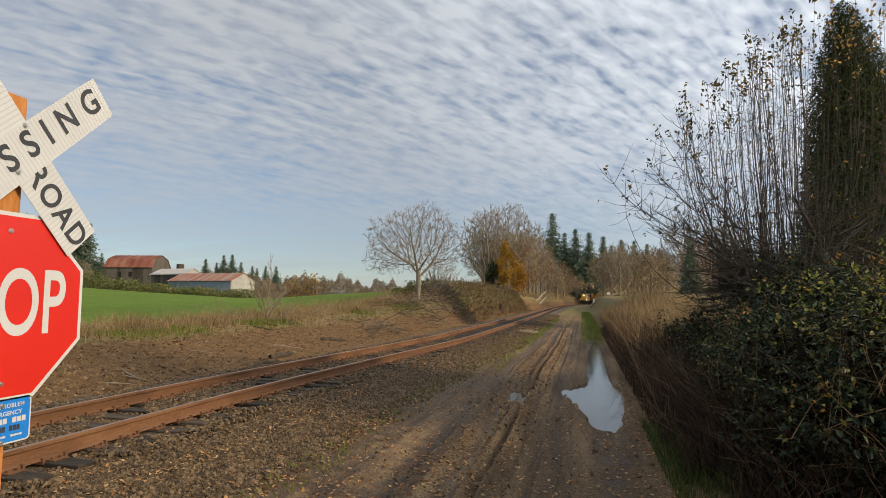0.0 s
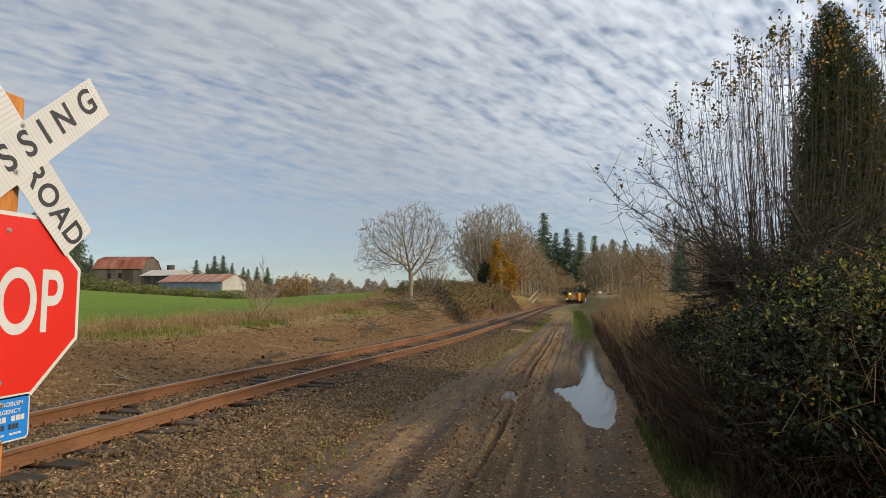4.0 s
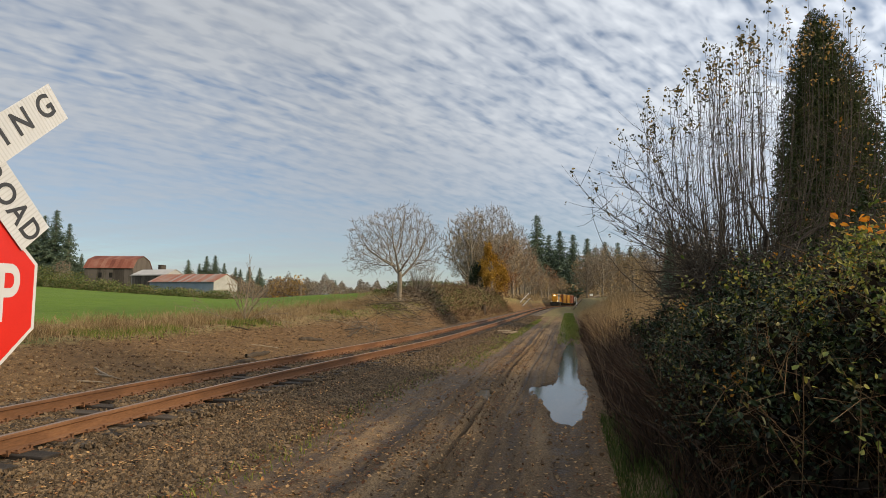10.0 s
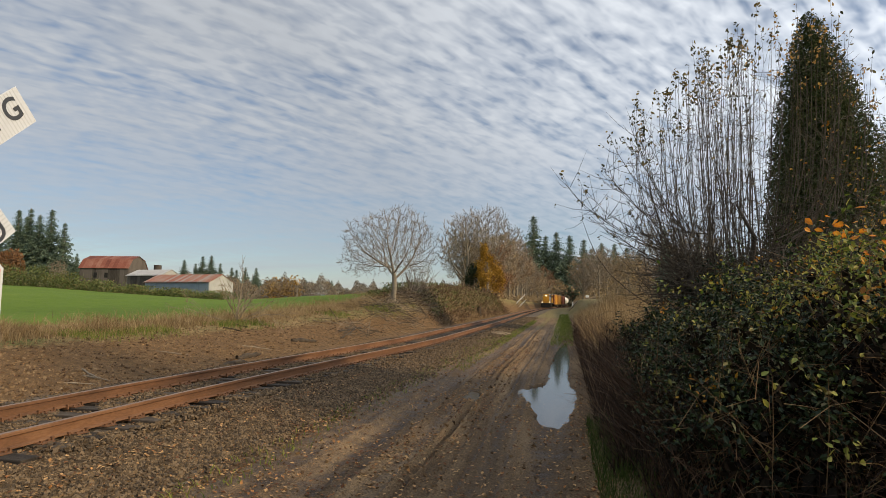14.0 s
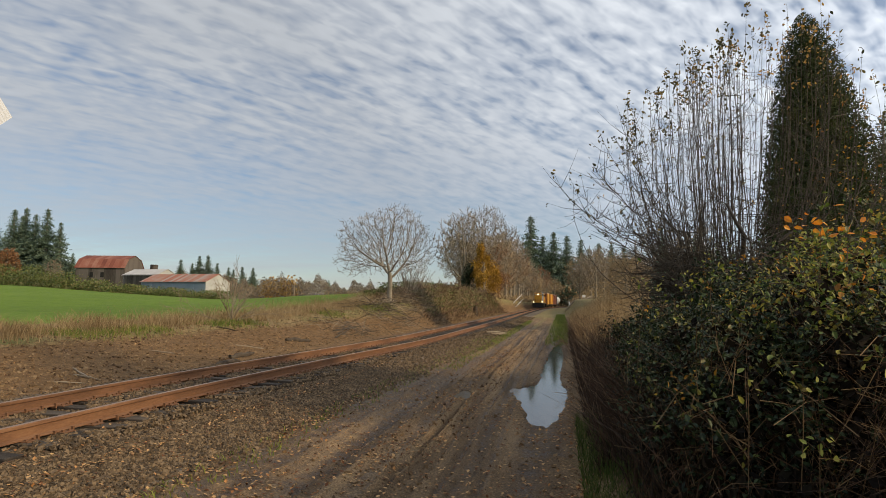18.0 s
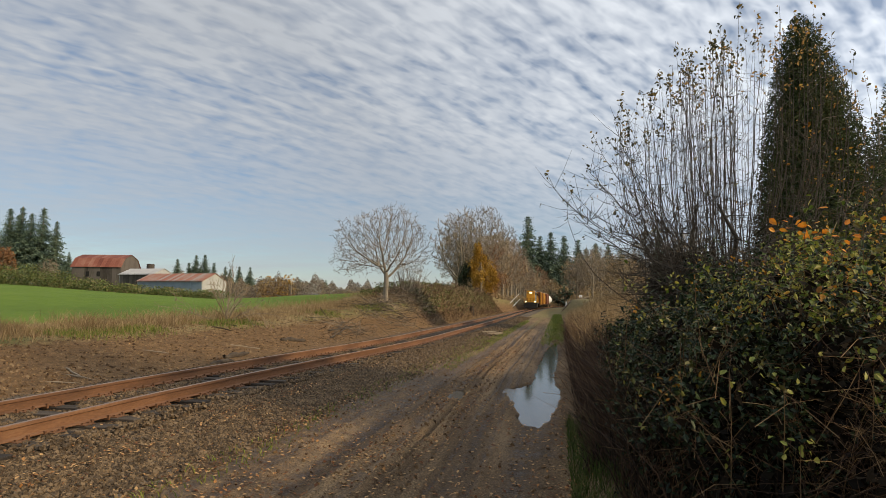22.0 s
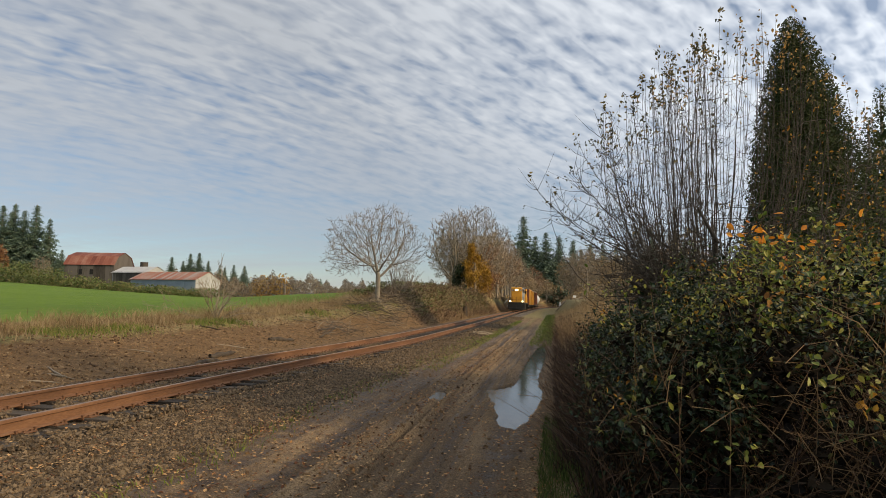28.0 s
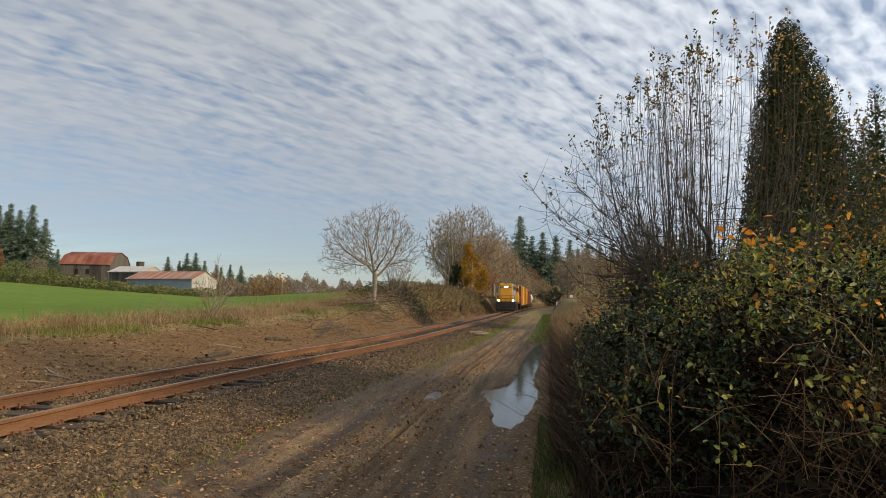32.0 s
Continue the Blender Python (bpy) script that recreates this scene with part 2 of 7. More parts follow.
# Darker copy for the hedge foot, dimmed in colour as if shaded.
M_GREENGRASS = material("green_grass", [(0.0315, 0.0525, 0.0098), (0.0595, 0.0875, 0.0154), (0.098, 0.119, 0.028)], 0.5, 0.8, 0.0, 20, island=0.6, translucent=0.3)
M_WOODGREY = material("weathered_barn_boards", [(0.037, 0.0304, 0.0256), (0.0703, 0.0593, 0.0504), (0.1073, 0.0912, 0.08)], 0.8, 0.9, 0.4, 8, per_object=0.5, stretch=(1, 1, 0.2), dist=0.05)
M_RUSTROOF = material("rusted_roof_sheets", [(0.1204, 0.0344, 0.0206), (0.1892, 0.0602, 0.0361), (0.2494, 0.1204, 0.0817)], 0.25, 0.7, 0.3, 5, per_object=0.45, dist=0.05)
M_PALEROOF = material("pale_metal_roof", [(0.30, 0.29, 0.28), (0.44, 0.43, 0.41)], 0.4, 0.6, 0.2, 5, dist=0.05)
M_MIXROOF = material("streaked_rusty_roof", [(0.27, 0.22, 0.19), (0.27, 0.14, 0.095), (0.26, 0.092, 0.055)], 0.6, 0.7, 0.3, 5, per_object=0.8, stretch=(1, 1, 1), dist=0.05)
# Long-wall siding, its shade put into the colour as blue-grey.
M_SHADEWALL = material("shade_blue_grey_siding", [(0.15, 0.19, 0.22), (0.22, 0.26, 0.29)], 0.6, 0.8, 0.2, 6, dist=0.05)
M_WHITEWALL = material("weathered_white_siding", [(0.26, 0.26, 0.255), (0.38, 0.38, 0.37)], 0.6, 0.8, 0.2, 6, dist=0.05)
# Near-black: the shade inside the openings is painted on flat panels.
M_DARK = material("shaded_opening", [(0.008, 0.008, 0.008), (0.018, 0.017, 0.016)], 2, 0.9, 0.0)
M_LOCO_Y = material("locomotive_yellow_paint", [(0.50, 0.22, 0.010), (0.62, 0.30, 0.016)], 1.2, 0.45, 0.05, 20, spec=0.5)
M_LOCO_G = material("locomotive_grey_paint", [(0.17, 0.175, 0.18), (0.25, 0.255, 0.26)], 1.2, 0.5, 0.05, 20)
M_LOCO_B = material("black_undercarriage", [(0.010, 0.010, 0.010), (0.030, 0.026, 0.022)], 2, 0.7, 0.2, 20)
M_STEEL = material("wheel_steel", [(0.09, 0.075, 0.062), (0.20, 0.18, 0.16)], 2, 0.5, 0.1, 30, metal=0.6)
M_CAR_BROWN = material("boxcar_brown_paint", [(0.11, 0.035, 0.018), (0.19, 0.068, 0.034)], 0.8, 0.7, 0.1, 10)
M_CAR_YELLOW = material("boxcar_yellow_paint", [(0.40, 0.19, 0.022), (0.55, 0.29, 0.045)], 0.8, 0.7, 0.1, 10)
M_TANK = material("white_tank_paint", [(0.62, 0.62, 0.60), (0.76, 0.76, 0.74)], 0.8, 0.45, 0.05, 10, spec=0.5)
M_CABGLASS = material("cab_glass", [(0.015, 0.017, 0.020), (0.022, 0.024, 0.027)], 2, 0.08, 0.0, spec=0.8)
M_LAMP = glow_material("headlight_glow", (1.0, 0.80, 0.42), 7.0)
M_SIGNRED = material("sign_red_sheeting", [(0.50, 0.016, 0.009), (0.58, 0.024, 0.013)], 2.5, 0.38, 0.02, 90, spec=0.5)
M_SIGNWHITE = material("sign_white_sheeting", [(0.45, 0.47, 0.495), (0.53, 0.55, 0.575)], 3.0, 0.40, 0.02, 90, spec=0.5)
M_SIGNRIB = material("sign_sheeting_ridge", [(0.39, 0.41, 0.43), (0.46, 0.48, 0.50)], 3.0, 0.40, 0.02, 90, spec=0.5)
M_SIGNBLACK = material("sign_black_letters", [(0.030, 0.033, 0.040), (0.050, 0.054, 0.062)], 3.0, 0.5, 0.0, 90)
M_SIGNBLUE = material("sign_blue_sheeting", [(0.012, 0.16, 0.56), (0.018, 0.20, 0.66)], 3.0, 0.4, 0.02, 90, spec=0.5)
M_POST = material("orange_cedar_post", [(0.30, 0.11, 0.026), (0.44, 0.18, 0.048), (0.52, 0.25, 0.085)], 5, 0.8, 0.35, 50, stretch=(3, 3, 0.35))
M_BOLT = material("zinc_bolt", [(0.42, 0.42, 0.41), (0.60, 0.60, 0.58)], 8, 0.35, 0.1, 60, metal=0.8)
M_WHITEPOST = material("white_marker_paint", [(0.60, 0.59, 0.56), (0.74, 0.73, 0.70)], 4, 0.6, 0.1, 30)
M_LOG = material("dark_rotten_log", [(0.020, 0.015, 0.011), (0.055, 0.042, 0.030), (0.10, 0.078, 0.055)], 5, 0.95, 0.6, 30, stretch=(1, 1, 1))
# The blue of far haze is this material's base colour.
M_HILL = material("haze_blue_hills", [(0.10, 0.145, 0.19), (0.13, 0.175, 0.22)], 0.004, 1.0, 0.0, 0.02)


def water_material():
    m = bpy.data.materials.new("puddle_water")
    m.use_nodes = True
    nt = m.node_tree
    b = nt.nodes["Principled BSDF"]
    b.inputs["Base Color"].default_value = (0.045, 0.036, 0.026, 1)
    b.inputs["Roughness"].default_value = 0.07
    b.inputs["IOR"].default_value = 1.33
    b.inputs["Specular IOR Level"].default_value = 0.9
    n, bp = nt.nodes.new("ShaderNodeTexNoise"), nt.nodes.new("ShaderNodeBump")
    n.inputs["Scale"].default_value = 9.0
    bp.inputs["Strength"].default_value, bp.inputs["Distance"].default_value = 0.02, 0.01
    nt.links.new(n.outputs["Fac"], bp.inputs["Height"])
    nt.links.new(bp.outputs[0], b.inputs["Normal"])
    return m


M_WATER = water_material()


def ground_material():
    """Bare dirt, ballast, muddy track, grass and crop, spread by the sheet's own weights and broken by noise."""
    m = bpy.data.materials.new("ground_mix")
    m.use_nodes = True
    nt = m.node_tree
    N, L = nt.nodes.new, nt.links.new
    b = nt.nodes["Principled BSDF"]
    b.inputs["Specular IOR Level"].default_value = 0.25
    co = N("ShaderNodeTexCoord")

    def noise(scale, detail=5.0, stretch=(1, 1, 1), rough=0.6):
        mp = N("ShaderNodeMapping")
        mp.inputs["Scale"].default_value = stretch
        L(co.outputs["Object"], mp.inputs["Vector"])
        n = N("ShaderNodeTexNoise")
        n.inputs["Scale"].default_value, n.inputs["Detail"].default_value = scale, detail
        n.inputs["Roughness"].default_value = rough
        L(mp.outputs[0], n.inputs["Vector"])
        return n.outputs["Fac"]

    def ramp(v, cols, lo=0.3, hi=0.7):
        r = N("ShaderNodeValToRGB")
        e = r.color_ramp.elements
        while len(e) < len(cols):
            e.new(0.5)
        for i, c in enumerate(cols):
            e[i].position, e[i].color = lo + (hi - lo) * i / (len(cols) - 1), (*c, 1)
        L(v, r.inputs[0])
        return r.outputs[0]

    def mathn(op, a, c, clamp=False):
        n = N("ShaderNodeMath")
        n.operation, n.use_clamp = op, clamp
        for i, v in enumerate((a, c)):
            if isinstance(v, (int, float)):
                n.inputs[i].default_value = v
            else:
                L(v, n.inputs[i])
        return n.outputs[0]

    def mix(f, a, c):
        n = N("ShaderNodeMix")
        n.data_type = "RGBA"
        L(f, n.inputs["Factor"]), L(a, n.inputs["A"]), L(c, n.inputs["B"])
        return n.outputs["Result"]

    fine, mid, wide, grit = noise(45, 6), noise(5, 5), noise(0.55, 4), noise(170, 3, (1, 1, 1), 0.7)
    pebbles = N("ShaderNodeTexVoronoi")
    pebbles.inputs["Scale"].default_value = 22.0
    L(co.outputs["Object"], pebbles.inputs["Vector"])
    dirt = ramp(mathn("ADD", mathn("MULTIPLY", fine, 0.5), mathn("MULTIPLY", mid, 0.5)), [(0.060, 0.034, 0.013), (0.122, 0.070, 0.028), (0.20, 0.124, 0.057)], 0.36, 0.66)
    rock = N("ShaderNodeValToRGB")
    e = rock.color_ramp.elements
    e[0].position, e[0].color = 0.0, (0.038, 0.030, 0.022, 1)
    e[1].position, e[1].color = 1.0, (0.155, 0.120, 0.086, 1)
    sepc = N("ShaderNodeSeparateColor")
    L(pebbles.outputs["Color"], sepc.inputs[0])
    L(sepc.outputs[0], rock.inputs[0])
    streak = noise(2.2, 5, (1, 0.10, 1))
    mud = ramp(mathn("ADD", mathn("MULTIPLY", streak, 0.65), mathn("MULTIPLY", fine, 0.35)), [(0.062, 0.040, 0.021), (0.148, 0.097, 0.051), (0.262, 0.180, 0.098)], 0.36, 0.64)
    grass = ramp(mathn("ADD", mathn("MULTIPLY", mid, 0.5), mathn("MULTIPLY", wide, 0.5)), [(0.075, 0.095, 0.022), (0.16, 0.125, 0.05), (0.24, 0.17, 0.085)], 0.38, 0.62)
    crop = ramp(mathn("ADD", mathn("MULTIPLY", noise(0.05, 4), 0.6), mathn("MULTIPLY", noise(1.4, 4, (1, 1, 1)), 0.4)), [(0.062, 0.110, 0.008), (0.096, 0.158, 0.011), (0.128, 0.184, 0.016)], 0.35, 0.65)
    at = N("ShaderNodeAttribute")
    at.attribute_name = "cover"
    sp = N("ShaderNodeSeparateColor")
    L(at.outputs["Color"], sp.inputs[0])
    jag = mathn("MULTIPLY", mathn("SUBTRACT", mathn("ADD", mathn("MULTIPLY", mid, 0.6), mathn("MULTIPLY", fine, 0.4)), 0.5), 1.5)

    def weight(v):
        return mathn("MULTIPLY", mathn("SUBTRACT", mathn("ADD", v, jag), 0.35), 3.2, True)

    w_rock, w_grass, w_crop = weight(sp.outputs[0]), weight(sp.outputs[1]), mathn("MULTIPLY", mathn("SUBTRACT", sp.outputs[2], 0.4), 5.0, True)
    col = mix(weight(at.outputs["Alpha"]), dirt, mud)
    wet_dark_n = N("ShaderNodeAttribute")
    wet_dark_n.attribute_name = "wet_dark"
    wet_dark = mathn("MULTIPLY", wet_dark_n.outputs["Fac"], mathn("ADD", mathn("MULTIPLY", mathn("SUBTRACT", mid, 0.5), 3.0), 0.75), True)
    dk = N("ShaderNodeMix")
    dk.data_type, dk.blend_type = "RGBA", "MULTIPLY"
    dk.inputs["B"].default_value = (0.34, 0.30, 0.27, 1)
    L(wet_dark, dk.inputs["Factor"]), L(col, dk.inputs["A"])
    col = dk.outputs["Result"]
    col = mix(w_rock, col, rock.outputs[0])
    col = mix(w_grass, col, grass)
    col = mix(w_crop, col, crop)
    gr = N("ShaderNodeMix")
    gr.data_type, gr.blend_type = "RGBA", "MULTIPLY"
    gr.inputs["Factor"].default_value = 1.0
    L(col, gr.inputs["A"])
    L(mathn("ADD", mathn("MULTIPLY", mathn("SUBTRACT", mathn("ADD", grit, mathn("MULTIPLY", fine, 0.7)), 0.85), 2.6), 1.0), gr.inputs["B"])
    col = mix(w_crop, gr.outputs["Result"], col)
    L(col, b.inputs["Base Color"])
    L(mathn("SUBTRACT", 0.92, mathn("MULTIPLY", wet_dark, 0.42)), b.inputs["Roughness"])
    h = mathn("ADD", mathn("ADD", mathn("MULTIPLY", pebbles.outputs["Distance"], -0.9), mathn("MULTIPLY", grit, 0.5)), mathn("MULTIPLY", fine, 0.9))
    bp = N("ShaderNodeBump")
    bp.inputs["Strength"].default_value, bp.inputs["Distance"].default_value = 0.75, 0.03
    L(h, bp.inputs["Height"]), L(bp.outputs[0], b.inputs["Normal"])
    return m


M_GROUND = ground_material()


# ---- mesh helpers ----
def mesh_np(name, V, F, mat, smooth=False):
    """A mesh from arrays: V of n x 3 places, F of m x k corners."""
    me = bpy.data.meshes.new(name)
    V, F = np.asarray(V, np.float32), np.asarray(F, np.int32)
    me.vertices.add(len(V))
    me.vertices.foreach_set("co", V.ravel())
    k = F.shape[1]
    me.loops.add(F.size)
    me.loops.foreach_set("vertex_index", F.ravel())
    me.polygons.add(len(F))
    me.polygons.foreach_set("loop_start", np.arange(0, F.size, k, dtype=np.int32))
    me.update(calc_edges=True)
    me.polygons.foreach_set("use_smooth", np.full(len(F), smooth))
    me.materials.append(mat)
    return me


def part_mesh(name, me, parent, label=""):
    ob = new(name, me)
    ob.parent = parent
    if label:
        ob["label"] = label
    return ob


def part(name, bm, mat, parent, label="", smooth=False):
    me = bpy.data.meshes.new(name)
    bmesh.ops.recalc_face_normals(bm, faces=bm.faces)
    bm.to_mesh(me)
    bm.free()
    me.materials.append(mat)
    if smooth:
        for p in me.polygons:
            p.use_smooth = True
    return part_mesh(name, me, parent, label)


def thing(name, at=(0, 0, 0), label="", category="", group="", kind="", rz=0.0):
    ob = new(name)
    ob.empty_display_size = 0.1
    ob.matrix_basis = pose(*at, 0, 0, rz)
    return tagged(ob, label, category, group, kind)


def box(bm, x0, x1, y0, y1, z0, z1, bevel=0.0):
    r = bmesh.ops.create_cube(bm, size=1.0, matrix=Matrix.LocRotScale(((x0 + x1) / 2, (y0 + y1) / 2, (z0 + z1) / 2), None, (x1 - x0, y1 - y0, z1 - z0)))
    if bevel:
        vs = set(r["verts"])
        bmesh.ops.bevel(bm, geom=[e for e in bm.edges if e.verts[0] in vs], offset=bevel, segments=2, affect="EDGES", profile=0.5)


def boxed(x0, x1, y0, y1, z0, z1, bevel=0.0):
    bm = bmesh.new()
    box(bm, x0, x1, y0, y1, z0, z1, bevel)
    return bm


def cyl(bm, p, q, r, r2=None, seg=12):
    p, q = Vector(p), Vector(q)
    d = q - p
    m = Matrix.Translation((p + q) / 2) @ d.to_track_quat("Z", "Y").to_matrix().to_4x4()
    bmesh.ops.create_cone(bm, cap_ends=True, segments=seg, radius1=r, radius2=r if r2 is None else r2, depth=d.length, matrix=m)


def cyled(p, q, r, r2=None, seg=12):
    bm = bmesh.new()
    cyl(bm, p, q, r, r2, seg)
    return bm


def tubes(lines, sides=4):
    """Tapered tubes along polylines [(points, radii)] -> V, F."""
    Vs, Fs, base = [], [], 0
    ang = np.arange(sides) * 2 * np.pi / sides
    ca, sa = np.cos(ang), np.sin(ang)
    for P, R in lines:
        P, R = np.asarray(P, float), np.asarray(R, float)
        T = np.gradient(P, axis=0)
        T /= np.linalg.norm(T, axis=1, keepdims=True) + 1e-9
        ref = np.array([0.31, 0.17, 0.93]) if abs(T[0, 2]) < 0.8 else np.array([0.95, 0.2, 0.1])
        A = np.cross(T, ref)
        A /= np.linalg.norm(A, axis=1, keepdims=True) + 1e-9
        B = np.cross(T, A)
        ring = P[:, None] + R[:, None, None] * (A[:, None] * ca[None, :, None] + B[:, None] * sa[None, :, None])
        n = len(P)
        Vs.append(ring.reshape(-1, 3))
        i, j = np.meshgrid(np.arange(n - 1), np.arange(sides), indexing="ij")
        a, c = i * sides + j, i * sides + (j + 1) % sides
        Fs.append(np.stack([a, c, c + sides, a + sides], -1).reshape(-1, 4) + base)
        base += n * sides
    return np.concatenate(Vs), np.concatenate(Fs)


def unit(v):
    return v / (np.linalg.norm(v, axis=-1, keepdims=True) + 1e-9)


def leaves(C, size, rng, flat=0.0, aspect=0.6, droop=0.0, fold=0.25, oval=False):
    """Folded pointed leaves at the places C. flat: how far they lie level; droop: how far the tips hang."""
    n = len(C)
    size = np.broadcast_to(size, (n,))[:, None]
    d = unit(rng.normal(size=(n, 3)) * (1, 1, 1 - 0.8 * flat) + (0, 0, -droop))
    nn = rng.normal(size=(n, 3)) * (1 - flat) + np.array([0, 0, 1.0]) * (0.6 + 2 * flat)
    s = unit(np.cross(d, nn))
    up = np.cross(s, d)
    L, Wd, lift = d * size, s * size * aspect * 0.5, up * size * fold * 0.3
    if not oval:
        V = np.stack([C - L * 0.5, C - L * 0.02 + Wd + lift, C + L * 0.5, C - L * 0.02 - Wd + lift], 1).reshape(-1, 3)
        k = np.arange(n)[:, None] * 4
        return V, np.concatenate([k + (0, 1, 2), k + (0, 2, 3)], 1).reshape(-1, 3)
    V = np.stack([C - L * 0.5, C - L * 0.2 + Wd * 0.9 + lift, C + L * 0.18 + Wd * 0.72 + lift * 0.8, C + L * 0.5 - up * size * 0.06, C + L * 0.18 - Wd * 0.72 + lift * 0.8, C - L * 0.2 - Wd * 0.9 + lift], 1).reshape(-1, 3)
    k = np.arange(n)[:, None] * 6
    return V, np.concatenate([k + (0, 1, 2), k + (0, 2, 3), k + (0, 3, 4), k + (0, 4, 5)], 1).reshape(-1, 3)


def blades(C, h, w, rng, lean=0.35):
    """Grass blades: bent strips of three corners and a tip."""
    n = len(C)
    h = np.broadcast_to(h, (n,))[:, None]
    a = rng.uniform(0, 2 * np.pi, n)
    s = np.stack([np.cos(a), np.sin(a), 0 * a], 1)
    d = np.stack([rng.normal(size=n), rng.normal(size=n), 0 * a], 1) * lean
    mid = C + np.array([0, 0, 0.55]) * h + d * h * 0.3
    tip = C + np.array([0, 0, 0.95]) * h + d * h
    V = np.stack([C - s * w / 2, C + s * w / 2, mid + s * w * 0.4, mid - s * w * 0.4, tip], 1).reshape(-1, 3)
    k = np.arange(n)[:, None] * 5
    F = np.concatenate([k + (0, 1, 2), k + (0, 2, 3), k + (3, 2, 4)], 1).reshape(-1, 3)
    return V, F


def rocks(C, size, rng, squash=0.7):
    """Angular stones: shaken cubes."""
    n = len(C)
    cube = np.array([(x, y, z) for x in (-1, 1) for y in (-1, 1) for z in (-1, 1)], float) * 0.5
    faces = np.array([(0, 1, 3, 2), (4, 6, 7, 5), (0, 4, 5, 1), (2, 3, 7, 6), (0, 2, 6, 4), (1, 5, 7, 3)])
    sc = np.broadcast_to(size, (n,))[:, None] * rng.uniform(0.6, 1.25, (n, 3)) * (1, 1, squash)
    V = (cube[None] * sc[:, None]) * rng.uniform(0.55, 1.15, (n, 8, 1)) + rng.normal(size=(n, 8, 3)) * sc[:, None] * 0.10
    q = unit(rng.normal(size=(n, 4)) * (1, 0.45, 0.45, 1))
    w, x, y, z = q.T
    Rm = np.stack([1 - 2 * (y * y + z * z), 2 * (x * y - z * w), 2 * (x * z + y * w), 2 * (x * y + z * w), 1 - 2 * (x * x + z * z), 2 * (y * z - x * w),
                   2 * (x * z - y * w), 2 * (y * z + x * w), 1 - 2 * (x * x + y * y)], 1).reshape(n, 3, 3)
    V = np.einsum("nij,nkj->nki", Rm, V) + C[:, None]
    F = (faces[None] + np.arange(n)[:, None, None] * 8).reshape(-1, 4)
    return V.reshape(-1, 3), F


# ---- the lie of the land ----
def smooth(e0, e1, v):
    t = np.clip((v - e0) / (e1 - e0), 0, 1)
    return t * t * (3 - 2 * t)


def curve_x(y):
    """The track bends to the right past 150 m."""
    return np.maximum(0, np.asarray(y, float) - 150) ** 2 / 2200.0


def bend_x(y):
    """The railway swings gently towards the muddy track between 7 and 28 m, and a little back further on."""
    y = np.asarray(y, float)
    return 0.95 * smooth(7, 26, y) - 0.55 * smooth(45, 110, y)


def lumps(x, y, s, seed=0.0):
    """Cheap rolling noise from sines, about -1 to 1."""
    return (np.sin(x / s + 1.3 * np.sin(y / s * 0.7 + seed)) + np.sin(y / s * 1.3 + 1.7 * np.sin(x / s * 0.8 + seed * 2.1)) + np.sin((x + y) / s * 0.6 + seed)) / 3


PUD_Y = np.array([9.0, 9.4, 9.9, 10.3, 11.0, 11.4, 12.3, 12.9, 13.4, 13.8, 14.2, 16.0, 19.5, 22.0, 24.6, 27.0, 29.0])
PUD_L = np.array([0.42, 0.20, 0.10, 0.04, -0.06, -0.14, -0.30, -0.34, -0.12, 0.08, 0.16, 0.18, 0.17, 0.24, 0.33, 0.42, 0.60])
PUD_R = np.array([0.44, 0.54, 0.59, 0.62, 0.68, 0.71, 0.72, 0.73, 0.70, 0.66, 0.62, 0.60, 0.68, 0.69, 0.66, 0.64, 0.62])


RUTS = ((-1.08, 0.045, 0.12), (-1.26, 0.035, 0.05), (-0.80, 0.030, 0.035), (0.22, 0.20, 0.055), (-2.05, 0.24, 0.055), (-1.40, 0.12, 0.05), (-0.40, 0.10, 0.045), (-2.55, 0.10, 0.035), (-1.72, 0.07, 0.03), (-0.18, 0.045, 0.05), (-0.58, 0.045, 0.055), (-1.90, 0.05, 0.045))


